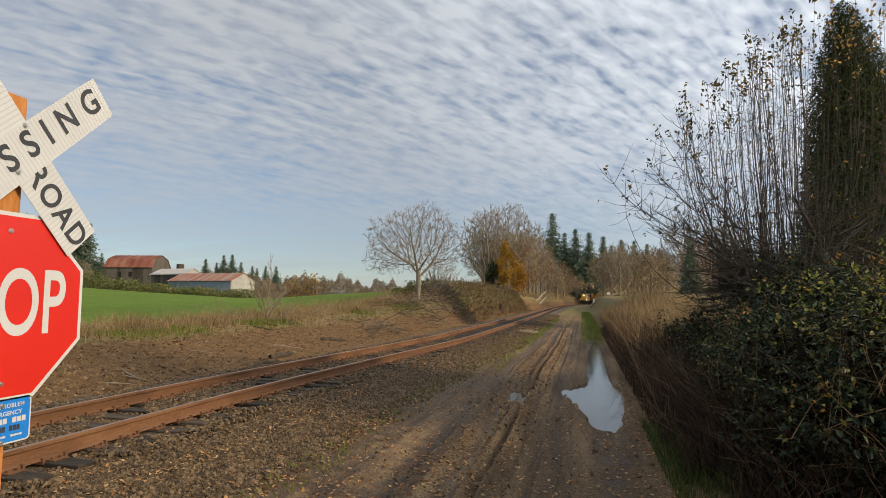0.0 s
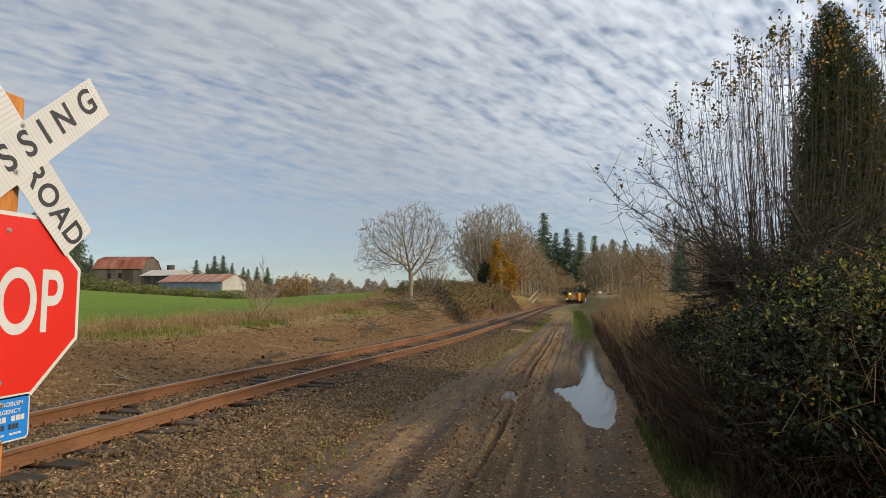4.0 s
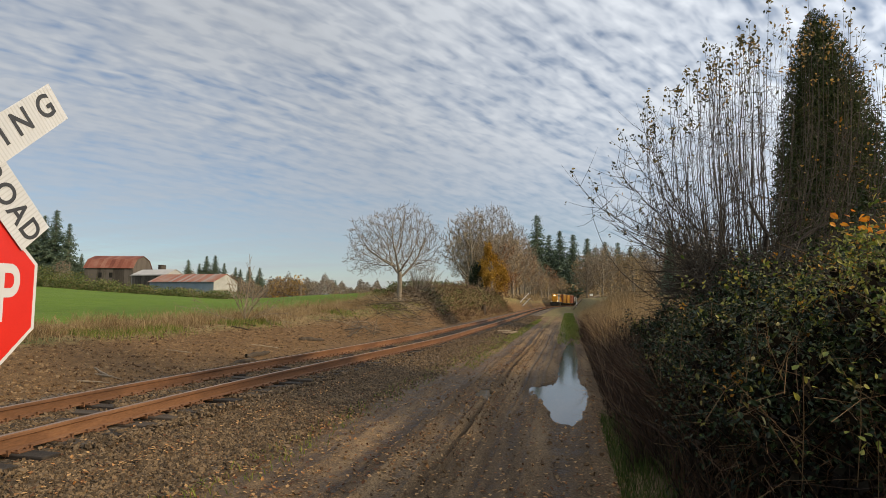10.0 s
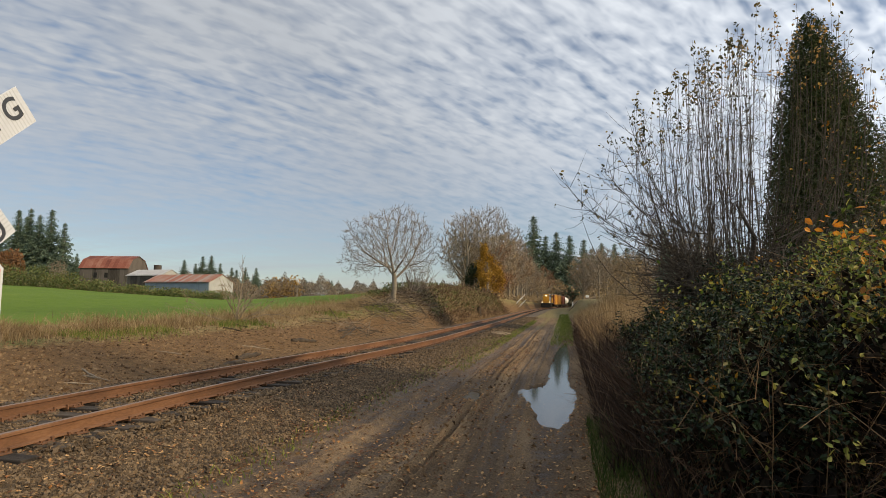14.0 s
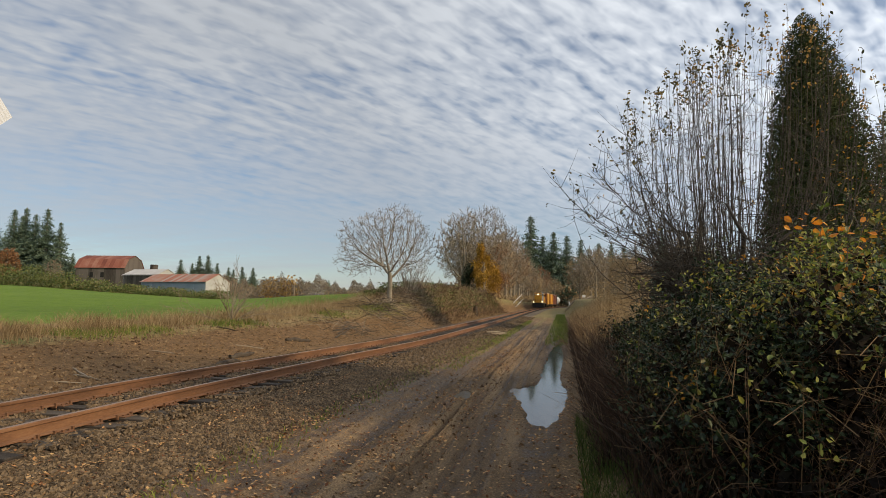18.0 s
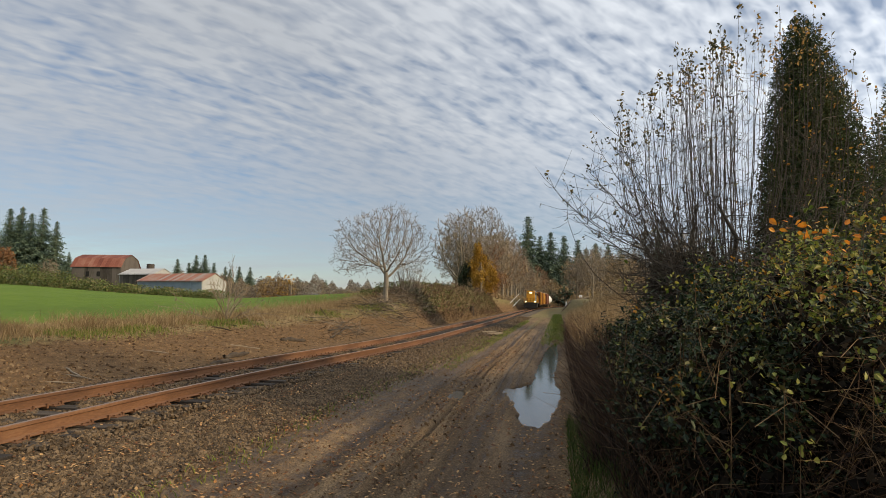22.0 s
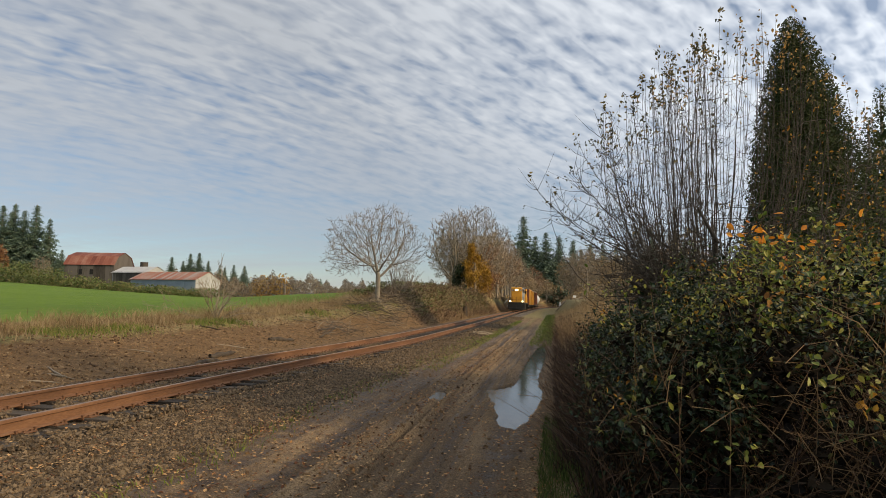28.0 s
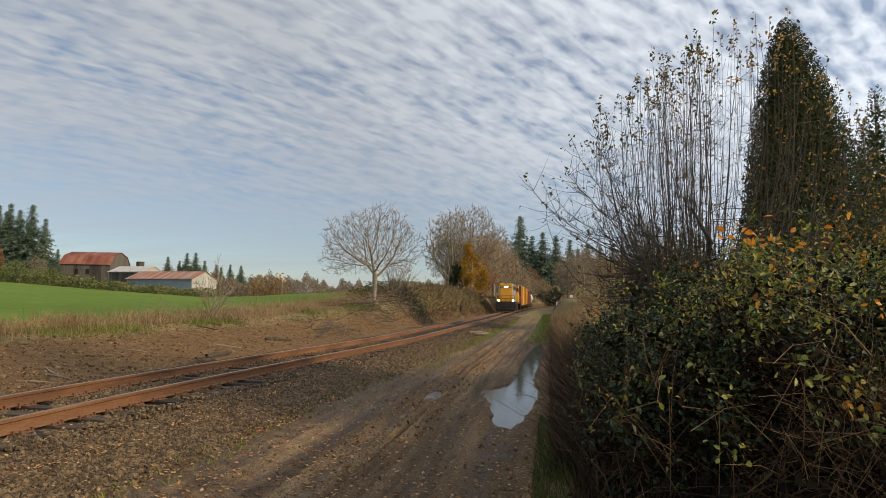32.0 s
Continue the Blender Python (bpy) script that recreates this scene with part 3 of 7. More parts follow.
def land(x, y):
    x, y = np.asarray(x, float), np.asarray(y, float)
    u = x - curve_x(y)
    z = np.full(np.broadcast(u, y).shape, -0.13)
    # muddy track with wheel ruts
    near = smooth(70, 40, y)
    for xr, w, d in RUTS:
        c = xr + 0.03 * np.sin(y * 0.31) + 0.015 * np.sin(y * 1.1 + xr)
        z = z - near * d * np.exp(-((u - c) / w) ** 2) * (0.7 + 0.3 * np.sin(y * 0.8 + xr * 5))
        z = z + near * 0.5 * d * np.exp(-((u - c - 1.7 * w) / (w * 0.6)) ** 2)
    z = z + 0.012 * lumps(u, y, 0.23, 1) * smooth(60, 20, y) + 0.02 * lumps(u, y, 0.9, 2)
    # puddle hollow
    pl, pr = np.interp(y, PUD_Y, PUD_L), np.interp(y, PUD_Y, PUD_R)
    jag = 0.022 * np.sin(y * 5.1) + 0.02 * np.sin(y * 11.3 + 1) + 0.012 * np.sin(y * 23)
    inside = np.minimum(u - (pl + jag), (pr - jag * 0.6) - u)
    inside = np.where((y > 8.9) & (y < 29), inside, -1)
    z = np.where(inside > -0.10, np.minimum(z, z + (-0.245 - z) * smooth(-0.09, 0.05, inside)), z)
    side = np.hypot((u + 1.27 + 0.1 * (y - 11.8)) / 0.17, (y - 11.8) / 0.62) + 0.12 * np.sin(y * 9 + u * 14)
    z = np.where(side < 1.5, np.minimum(z, z + (-0.245 - z) * smooth(1.4, 0.7, side)), z)
    # ballast bed
    ub = u - bend_x(y)
    bed = smooth(-3.35, -4.75, ub) * smooth(-9.4, -8.3, ub)
    z = z + bed * (0.100 + 0.012 * lumps(u, y, 0.15, 4) + 0.022 * lumps(u, y, 0.55, 9))
    # far bank: bare cut slope with a crest, higher further on
    crest_h = np.interp(y, [-30, 8, 16, 25, 36, 41, 46, 55, 70, 95, 130, 400], [0.5, 0.55, 0.62, 0.75, 1.35, 1.65, 2.35, 2.75, 3.0, 3.0, 2.6, 2.2])
    crest_x = np.interp(y, [-30, 8, 25, 38, 46, 55, 70, 400], [-14.5, -14.2, -12.6, -10.9, -10.7, -10.6, -10.8, -11.5])
    foot = -8.9 + 0.6 * bend_x(y)
    t = np.clip((foot - u) / np.maximum(0.5, foot - crest_x), 0, 1)
    t = t * t * (3 - 2 * t) * 0.55 + t * 0.45
    z = z + t * (crest_h + 0.13) + t * (1 - t) * 0.22 * lumps(u, y, 1.3, 5) + 0.03 * lumps(u, y, 0.35, 6) * smooth(-8.8, -9.6, u) * smooth(-16, -13, u)
    # field beyond the crest: falls in again where the bank is high, and climbs to the farm
    out = np.maximum(0, crest_x - u)
    z = z + np.interp(out, [0, 6, 30, 85, 140, 400], [0, 0.12, 0.55, 2.3, 4.2, 7.0]) * np.interp(np.arctan2(-u, np.maximum(y, 1.0)), [0.25, 0.50, 0.62, 0.80], [0.0, 0.12, 0.55, 1.0])
    z = z - np.where(out > 0, smooth(1, 26, out) * np.maximum(0, crest_h - 1.35), 0)
    # right: a shallow ditch, then a verge that climbs with distance
    rise = np.maximum(0, u - 0.95)
    z = z - 0.05 * np.exp(-((u - 1.0) / 0.18) ** 2) * smooth(30, 10, y)
    z = z + np.interp(rise, [0, 0.8, 3, 8, 60], [0, 0.22, 0.45, 0.7, 2.0]) * (1 + 0.10 * lumps(u, y, 1.1, 7))
    z = z + smooth(0.2, 3.0, rise) * np.interp(y, [0, 15, 30, 60, 120], [0, 0.15, 0.55, 1.55, 2.2])
    return z


def build_ground():
    def axis(parts):
        return np.unique(np.concatenate([np.arange(a, b, s) for a, b, s in parts]).round(4))

    X = axis([(-3000, -600, 300), (-600, -150, 25), (-150, -40, 4), (-40, -15, 0.8), (-15, -8.6, 0.16), (-8.6, -3.6, 0.13), (-3.6, -1.3, 0.04), (-1.3, -0.5, 0.022), (-0.5, 1.3, 0.04), (1.3, 6, 0.3), (6, 40, 2), (40, 200, 12), (200, 3001, 280)])
    Y = axis([(-400, -40, 40), (-40, -4, 4), (-4, 3, 0.5), (3, 14, 0.075), (14, 28, 0.14), (28, 60, 0.5), (60, 140, 2), (140, 300, 6), (300, 1000, 70), (1000, 4201, 400)])
    gx, gy = np.meshgrid(X, Y, indexing="xy")
    gz = land(gx, gy)
    V = np.stack([gx, gy, gz], -1).reshape(-1, 3)
    nx, ny = len(X), len(Y)
    i, j = np.meshgrid(np.arange(nx - 1), np.arange(ny - 1), indexing="xy")
    a = (j * nx + i).ravel()
    F = np.stack([a, a + 1, a + 1 + nx, a + nx], 1)
    me = mesh_np("ground", V, F, M_GROUND, True)
    x, y = V[:, 0].astype(float), V[:, 1].astype(float)
    u = x - curve_x(y)
    crest_x = np.interp(y, [-30, 8, 25, 38, 46, 55, 70, 400], [-14.5, -14.2, -12.6, -10.9, -10.7, -10.6, -10.8, -11.5])
    ub = u - bend_x(y)
    rock = smooth(-2.75, -3.7, u - 0.1 * bend_x(y)) * smooth(-9.0, -8.3, ub)
    mud = smooth(-3.3, -2.7, u) * smooth(1.5, 1.1, u) * (0.55 + 0.45 * smooth(46, 24, y))
    grass = np.maximum(smooth(crest_x + 2.6, crest_x - 0.6, u), smooth(1.25, 1.7, u))
    grass = np.maximum(grass, 0.30 * np.exp(-((u + 2.95) / 0.35) ** 2) + 0.75 * smooth(26, 44, y) * np.exp(-((u - 0.2) / 0.7) ** 2) + 0.62 * smooth(16, 34, y) * np.exp(-((u + 2.7) / 0.45) ** 2) + 0.6 * smooth(30, 50, y) * np.exp(-((u + 1.3) / 0.4) ** 2))
    grass = np.maximum(grass, smooth(60, 90, y) * smooth(-3.0, -2.4, u))
    grass = np.maximum(grass, smooth(36, 46, y) * smooth(-9.2, -10.2, u) * 0.5)
    crop = smooth(crest_x - 3.5, crest_x - 5.5, u) * smooth(62, 48, y - 0.25 * (crest_x - u)) + smooth(-17, -22, u) * smooth(45, 70, y) * smooth(150, 110, y)
    cover = np.stack([rock, grass, np.clip(crop, 0, 1), mud], 1).astype(np.float32)
    at = me.color_attributes.new("cover", "FLOAT_COLOR", "POINT")
    at.data.foreach_set("color", cover.ravel())
    # Mask of darker, smoother ground: ruts, puddle margin and a strip.
    wet_dark = np.zeros(len(x))
    for xr, w, d in RUTS:
        c = xr + 0.03 * np.sin(y * 0.31) + 0.015 * np.sin(y * 1.1 + xr)
        wet_dark += smooth(60, 30, y) * np.exp(-((u - c) / (w * 0.85)) ** 2) * min(1.0, d / 0.055)
    wet_dark = np.maximum(wet_dark, np.where((y > 7) & (y < 28), smooth(0.55, 0.1, np.abs(u - 0.4)) * 0.8, 0))
    # Broad darker strip left of the ruts, fading out between 12 and 26 m.
    wet_dark = np.maximum(wet_dark, 0.95 * smooth(26, 12, y) * np.exp(-((u + 2.7) / 0.65) ** 2))
    wet_dark = np.clip(wet_dark, 0, 1) * smooth(1.4, 1.0, u)
    me.attributes.new("wet_dark", "FLOAT", "POINT").data.foreach_set("value", wet_dark.astype(np.float32))
    tagged(new("ground", me), "brown dirt, muddy track, gravel bed and green field", "ground", kind="structure")


build_ground()


def build_puddle():
    ys = np.arange(8.8, 29.0, 0.2)
    V = np.concatenate([[(np.interp(y, PUD_Y, PUD_L) - 0.12, y, -0.185), (np.interp(y, PUD_Y, PUD_R) + 0.10, y, -0.185)] for y in ys])
    k = np.arange(len(ys) - 1)[:, None] * 2
    tagged(new("puddle", mesh_np("puddle", V, k + (0, 1, 3, 2), M_WATER)), "still rain puddle reflecting the cloudy sky", "puddle", kind="structure")


build_puddle()


def build_rut_puddle():
    V = np.array([(-1.62, 10.9, -0.187), (-0.95, 10.9, -0.187), (-1.00, 12.7, -0.187), (-1.72, 12.7, -0.187)])
    tagged(new("puddle", mesh_np("puddle", V, np.array([(0, 1, 2, 3)]), M_WATER)), "small muddy puddle in a wheel rut", "puddle", kind="structure")


build_rut_puddle()

# ---- railway track ----
RAIL_X = (-5.5, -7.01)
RAIL_TOP = 0.22


def track_point(y):
    return np.array([-6.255 + float(curve_x(y)) + float(bend_x(y)), y, RAIL_TOP])


def rail_mesh(name, x0):
    """A flat-bottomed rail 0.18 m high: foot, web and head."""
    prof = [(-0.070, 0.0), (0.070, 0.0), (0.070, 0.012), (0.012, 0.030), (0.012, 0.125), (0.036, 0.138), (0.037, 0.170), (0.030, 0.180), (-0.030, 0.180), (-0.037, 0.170), (-0.036, 0.138), (-0.012, 0.125), (-0.012, 0.030), (-0.070, 0.012)]
    ys = np.concatenate([np.arange(-30, 5, 5.0), np.arange(5, 30, 0.5), np.arange(30, 110, 2.5), np.arange(110, 150, 5.0), np.arange(150, 300, 4.0)])
    V = np.array([(x0 + float(curve_x(y)) + float(bend_x(y)) + px, y, RAIL_TOP - 0.18 + pz) for y in ys for px, pz in prof])
    n = len(prof)
    F = []
    for k in range(len(ys) - 1):
        for j in range(n):
            F.append((k * n + j, k * n + (j + 1) % n, (k + 1) * n + (j + 1) % n, (k + 1) * n + j))
    me = mesh_np(name, V, F, M_RAIL)
    me.materials.append(M_RAILTOP)
    for i, p in enumerate(me.polygons):
        if i % n == 7:
            p.material_index = 1
    return me


def build_track():
    tr = thing("railway_track", (0, 0, 0), "rusty single railway track on dark wooden ties", "railway track")
    for x in RAIL_X:
        part_mesh("rail", rail_mesh("rail", x), tr, "rust-brown steel rail")
    rng = np.random.default_rng(3)
    tie = bpy.data.meshes.new("tie")
    bm = boxed(-1.30, 1.30, -0.115, 0.115, -0.17, 0.0, 0.012)
    bm.to_mesh(tie), bm.free()
    tie.materials.append(M_TIE)
    plate = bpy.data.meshes.new("tie_plate")
    bm = boxed(-0.17, 0.17, -0.09, 0.09, 0.0, 0.012)
    for sx in (-0.11, 0.11):
        for sy in (-0.05, 0.05):
            box(bm, sx - 0.014, sx + 0.014, sy - 0.014, sy + 0.014, 0.012, 0.032)
    bm.to_mesh(plate), bm.free()
    plate.materials.append(M_RAIL)
    anchor = bpy.data.meshes.new("rail_anchor")
    bm = boxed(-0.095, -0.055, -0.014, 0.014, -0.035, 0.045, 0.006)
    box(bm, -0.055, 0.095, -0.012, 0.012, -0.035, -0.012)
    box(bm, 0.060, 0.095, -0.014, 0.014, -0.03, 0.03)
    bm.to_mesh(anchor), bm.free()
    anchor.materials.append(M_RAIL)
    y = 1.6
    k = 0
    far = []
    while y < 285:
        yy = y + rng.uniform(-0.04, 0.04)
        c = track_point(yy)
        zt = RAIL_TOP - 0.18 - 0.012
        if yy < 95:
            o = part_mesh("tie", tie, tr)
            o.matrix_basis = pose(c[0] + rng.uniform(-0.07, 0.07), yy, zt + rng.uniform(-0.006, 0.0), 0, 0, rng.uniform(-2.2, 2.2))
            for xr in RAIL_X:
                if yy < 52:
                    o = part_mesh("tie_plate", plate, tr)
                    o.matrix_basis = pose(xr + float(bend_x(yy)), yy, zt)
                if yy < 38:
                    for s in (-0.135, 0.135):
                        if rng.random() < 0.9:
                            o = part_mesh("rail_anchor", anchor, tr)
                            side = 180 if xr < -6.2 else 0
                            o.matrix_basis = pose(xr + float(bend_x(yy + s)), yy + s, RAIL_TOP - 0.18, 0, 0, side)
        else:
            far.append((c[0], yy, zt - 0.085))
        y += 0.52
        k += 1
    C = np.array(far)
    cube = np.array([(a, b, c) for a in (-1.3, 1.3) for b in (-0.115, 0.115) for c in (-0.085, 0.085)])
    faces = np.array([(0, 1, 3, 2), (4, 6, 7, 5), (0, 4, 5, 1), (2, 3, 7, 6), (0, 2, 6, 4), (1, 5, 7, 3)])
    V = (C[:, None] + cube[None]).reshape(-1, 3)
    F = (faces[None] + np.arange(len(C))[:, None, None] * 8).reshape(-1, 4)
    o = part_mesh("far_ties", mesh_np("far_ties", V, F, M_TIE), tr)
    o["kind"] = "stuff"


build_track()


def scatter(rng, n, x0, x1, y0, y1, power=1.0):
    """Places on the land; power > 1 crowds them to the near end."""
    x = rng.uniform(x0, x1, n)
    y = y0 + (y1 - y0) * rng.uniform(0, 1, n) ** power
    return np.stack([x, y, land(x, y)], 1)


def stuff(name, V, F, mat, label, category):
    return tagged(new(name, mesh_np(name, V, F, mat)), label, category, kind="stuff")


def bed_scatter(rng, n, x0, x1, y0, y1, power=1.0):
    """Places along the railway bed, which follow its bend."""
    x = rng.uniform(x0, x1, n)
    y = y0 + (y1 - y0) * rng.uniform(0, 1, n) ** power
    x = x + bend_x(y)
    return np.stack([x, y, land(x, y)], 1)


def build_ballast():
    rng = np.random.default_rng(11)
    C = np.concatenate([bed_scatter(rng, 44000, -5.25, -2.9, 3.0, 15, 1.25), bed_scatter(rng, 13000, -5.25, -3.2, 12, 32, 1.35), bed_scatter(rng, 9000, -6.95, -5.55, 4.5, 26, 1.3), bed_scatter(rng, 4200, -8.7, -7.05, 5, 28, 1.3)])
    ub = C[:, 0] - bend_x(C[:, 1])
    keep = rng.random(len(C)) < np.where(ub > -3.9, np.clip((-2.95 - ub) / 0.85, 0.08, 1), 1.0)
    C = C[keep]
    C[:, 2] += 0.004
    s = rng.uniform(0.022, 0.048, len(C)) * np.where(C[:, 1] > 14, 1.3, 1.0)
    D = np.concatenate([bed_scatter(rng, 13000, -6.95, -5.6, 4.5, 28, 1.3), bed_scatter(rng, 4600, -5.4, -4.7, 3.5, 28, 1.3), bed_scatter(rng, 3000, -7.7, -7.1, 5, 28, 1.3)])
    D = D[lumps(D[:, 0], D[:, 1], 0.40, 3.0) > -0.12]
    D[:, 2] = 0.002 + 0.022 * rng.random(len(D))
    C, s = np.concatenate([C, D]), np.concatenate([s, rng.uniform(0.03, 0.06, len(D))])
    V, F = rocks(C, s, rng)
    stuff("ballast_stones", V, F, M_STONE, "grey-brown crushed ballast stones beside the rails", "gravel")
    C = bed_scatter(rng, 5200, -5.2, -3.3, 28, 75, 1.2)
    V, F = rocks(C, rng.uniform(0.06, 0.12, len(C)), rng, 0.5)
    stuff("far_ballast_stones", V, F, M_STONE, "coarser ballast stones further along the line", "gravel")
    C = np.concatenate([scatter(rng, 4200, -14, -8.6, 7, 34, 1.3), scatter(rng, 2600, -3.4, 1.0, 3.3, 16, 1.3)])
    V, F = rocks(C, rng.uniform(0.012, 0.045, len(C)) * np.where(C[:, 0] < -8, 1.6, 0.55), rng)
    stuff("dirt_clods", V, F, M_CLOD, "loose brown clods and pebbles on bare dirt", "dirt")


def build_leaf_litter():
    rng = np.random.default_rng(12)
    C = np.concatenate([scatter(rng, 6400, -3.9, 1.0, 3.3, 12, 1.3), scatter(rng, 900, -3.6, 0.6, 10, 26, 1.2), scatter(rng, 5200, -4.3, -2.9, 3.5, 15, 1.3), scatter(rng, 4200, -1.6, -0.7, 6.5, 24, 1.0), scatter(rng, 1200, -3.4, -1.6, 10, 28, 1.0), scatter(rng, 2200, -6.9, -4.0, 3.5, 16, 1.2), scatter(rng, 900, 0.6, 1.1, 4, 20, 1.2), scatter(rng, 900, -12, -8.8, 8, 25, 1.2)])
    keep = (lumps(C[:, 0], C[:, 1], 0.5, 8.0) + rng.normal(size=len(C)) * 0.35 > 0.05) | (rng.random(len(C)) < 0.25)
    C = C[keep]
    C[:, 2] = np.where((C[:, 0] < -4.0) & (C[:, 0] > -8), C[:, 2] + 0.035, C[:, 2] + 0.010)
    V, F = leaves(C, rng.uniform(0.022, 0.062, len(C)), rng, flat=0.88, aspect=0.7)
    D = np.concatenate([scatter(rng, 1100, -3.3, 0.9, 3.6, 14, 1.2), scatter(rng, 900, -1.7, -0.7, 5, 26, 1.1), scatter(rng, 700, -3.2, 0.6, 14, 32, 1.0)])
    D[:, 2] += 0.004
    stuff("mud_crumbs", *rocks(D, 0.010 + 0.045 * rng.random(len(D)) ** 3, rng), M_CLOD, "crumbs of dried mud and small stones on the track", "clods")
    stuff("leaf_litter", V, F, M_LEAFDEAD, "fallen tan and orange leaves scattered on the mud", "leaves")


# ---- plants ----
def grow(rng, start, direction, length, radius, levels, kids, spread, shrink=0.62, gravity=0.0, wiggle=0.12, up=0.0, n=6):
    """Branch lines of a bare tree: [(level, points, radii)]."""
    out = []

    def branch(p, d, ln, r, lev):
        pts, rad = [p], [r]
        d = d / np.linalg.norm(d)
        m = n if lev < 2 else 4
        for i in range(m):
            d = d + rng.normal(size=3) * wiggle + np.array([0, 0, up * 0.12 - gravity * 0.1])
            d = d / np.linalg.norm(d)
            p = p + d * ln / m
            pts.append(p)
            rad.append(r * (1 - 0.72 * (i + 1) / m))
        out.append((lev, np.array(pts), np.array(rad)))
        if lev >= levels:
            return
        for k in range(kids[min(lev, len(kids) - 1)]):
            t = rng.uniform(0.30, 1.0)
            i = min(int(t * m), m - 1)
            q = pts[i] + (pts[i + 1] - pts[i]) * (t * m - i)
            ax = unit(np.cross(d, rng.normal(size=3)))
            a = spread * rng.uniform(0.6, 1.25)
            nd = d * math.cos(a) + ax * math.sin(a)
            branch(q, nd, ln * shrink * rng.uniform(0.7, 1.15) * (1.15 - 0.4 * t), max(0.004, rad[i] * 0.62), lev + 1)

    branch(np.array(start, float), np.array(direction, float), length, radius, 0)
    return out


def tree_parts(tr, lines, bark, twig, min_r=0.0, split=1, sides=(7, 4, 3), limbs=10):
    """Trunk, the stoutest limbs one by one, the branches between and the fine twigs."""
    def fit(l, p, r):
        return p, np.maximum(r, min_r)

    ones = sorted((q for q in lines if q[0] == 1), key=lambda q: -float(q[2][0]) * len(q[1]))
    big, rest = ones[:limbs], ones[limbs:]
    trunk = [fit(*q) for q in lines if q[0] == 0]
    mid = [fit(*q) for q in rest] + [fit(*q) for q in lines if 1 < q[0] <= split]
    small = [fit(*q) for q in lines if q[0] > split]
    part_mesh("trunk", mesh_np("trunk", *tubes(trunk, sides[0]), bark, True), tr)
    for q in big:
        part_mesh("limb", mesh_np("limb", *tubes([fit(*q)], sides[1] + 1), bark, True), tr)
    if mid:
        part_mesh("branchwork", mesh_np("branchwork", *tubes(mid, sides[1]), bark, True), tr)["kind"] = "stuff"
    if small:
        part_mesh("twigwork", mesh_np("twigwork", *tubes(small, sides[2]), twig), tr)["kind"] = "stuff"


def colonized(rng, trunk, A, step, kill, thin, thick, twigs=3, twig_len=0.5, rise=0.15):
    """Branches that grow from the trunk's points towards the places A, as a real crown fills its room: [(level, points, radii)]."""
    pos = [np.array(p, float) for p in trunk]
    par = [-1] + list(range(len(trunk) - 1))
    A = np.array(A, float)
    P = np.array(pos)
    D = np.linalg.norm(A[:, None] - P[None], axis=2)
    near, dist = D.argmin(1), D.min(1)
    live = np.ones(len(A), bool)
    for it in range(160):
        idx = np.nonzero(live)[0]
        if len(idx) < 4:
            break
        acc = {}
        for a in idx:
            v = A[a] - pos[near[a]]
            acc.setdefault(near[a], []).append(v / (np.linalg.norm(v) + 1e-9))
        fresh = []
        for k, vs in acc.items():
            d = np.mean(vs, 0) + rng.normal(size=3) * 0.10 + (0, 0, rise * 0.3)
            fresh.append((pos[k] + d / (np.linalg.norm(d) + 1e-9) * step, k))
        base = len(pos)
        for p, k in fresh:
            pos.append(p)
            par.append(k)
        Q = np.array(pos[base:])
        D = np.linalg.norm(A[idx][:, None] - Q[None], axis=2)
        m, w = D.min(1), D.argmin(1)
        better = m < dist[idx]
        dist[idx[better]], near[idx[better]] = m[better], base + w[better]
        live[idx[dist[idx] < kill]] = False
    n = len(pos)
    kids = [[] for _ in range(n)]
    for k in range(1, n):
        kids[par[k]].append(k)
    w = np.ones(n)
    for k in range(n - 1, 0, -1):
        w[par[k]] += w[k]
    R = np.maximum(thin, thick * (w / w[0]) ** 0.46)
    lines, stack = [], [(0, -1, 0)]
    while stack:
        k, prev, lev = stack.pop()
        chain = [] if prev < 0 else [prev]
        while True:
            chain.append(k)
            if not kids[k]:
                break
            ks = sorted(kids[k], key=lambda q: -w[q])
            for q in ks[1:]:
                stack.append((q, k, lev + 1))
            k = ks[0]
        pts = np.array([pos[c] for c in chain])
        rad = np.array([R[c] for c in chain])
        if prev >= 0:
            rad[0] = rad[1]
        if len(pts) > 4:
            sm = pts.copy()
            sm[1:-1] = 0.5 * pts[1:-1] + 0.25 * (pts[:-2] + pts[2:])
            pts = sm
        if len(pts) > 1:
            lines.append((lev, pts, rad))
    extra = []
    for lev, pts, rad in lines:
        if lev == 0 and len(pts) < 4:
            continue
        for c in range(max(1, len(pts) // 2), len(pts)):
            if rad[c] > thin * 3:
                continue
            for _ in range(twigs if c == len(pts) - 1 else max(1, twigs // 2)):
                d = unit(pts[c] - pts[c - 1] + rng.normal(size=3) * step * 0.55 + (0, 0, rise * step))
                ln = twig_len * rng.uniform(0.4, 1.1)
                extra.append((9, np.stack([pts[c], pts[c] + d * ln * 0.5 + rng.normal(size=3) * ln * 0.06, pts[c] + d * ln + (0, 0, ln * 0.12)]), np.array([thin, thin * 0.8, thin * 0.55])))
    return lines + extra


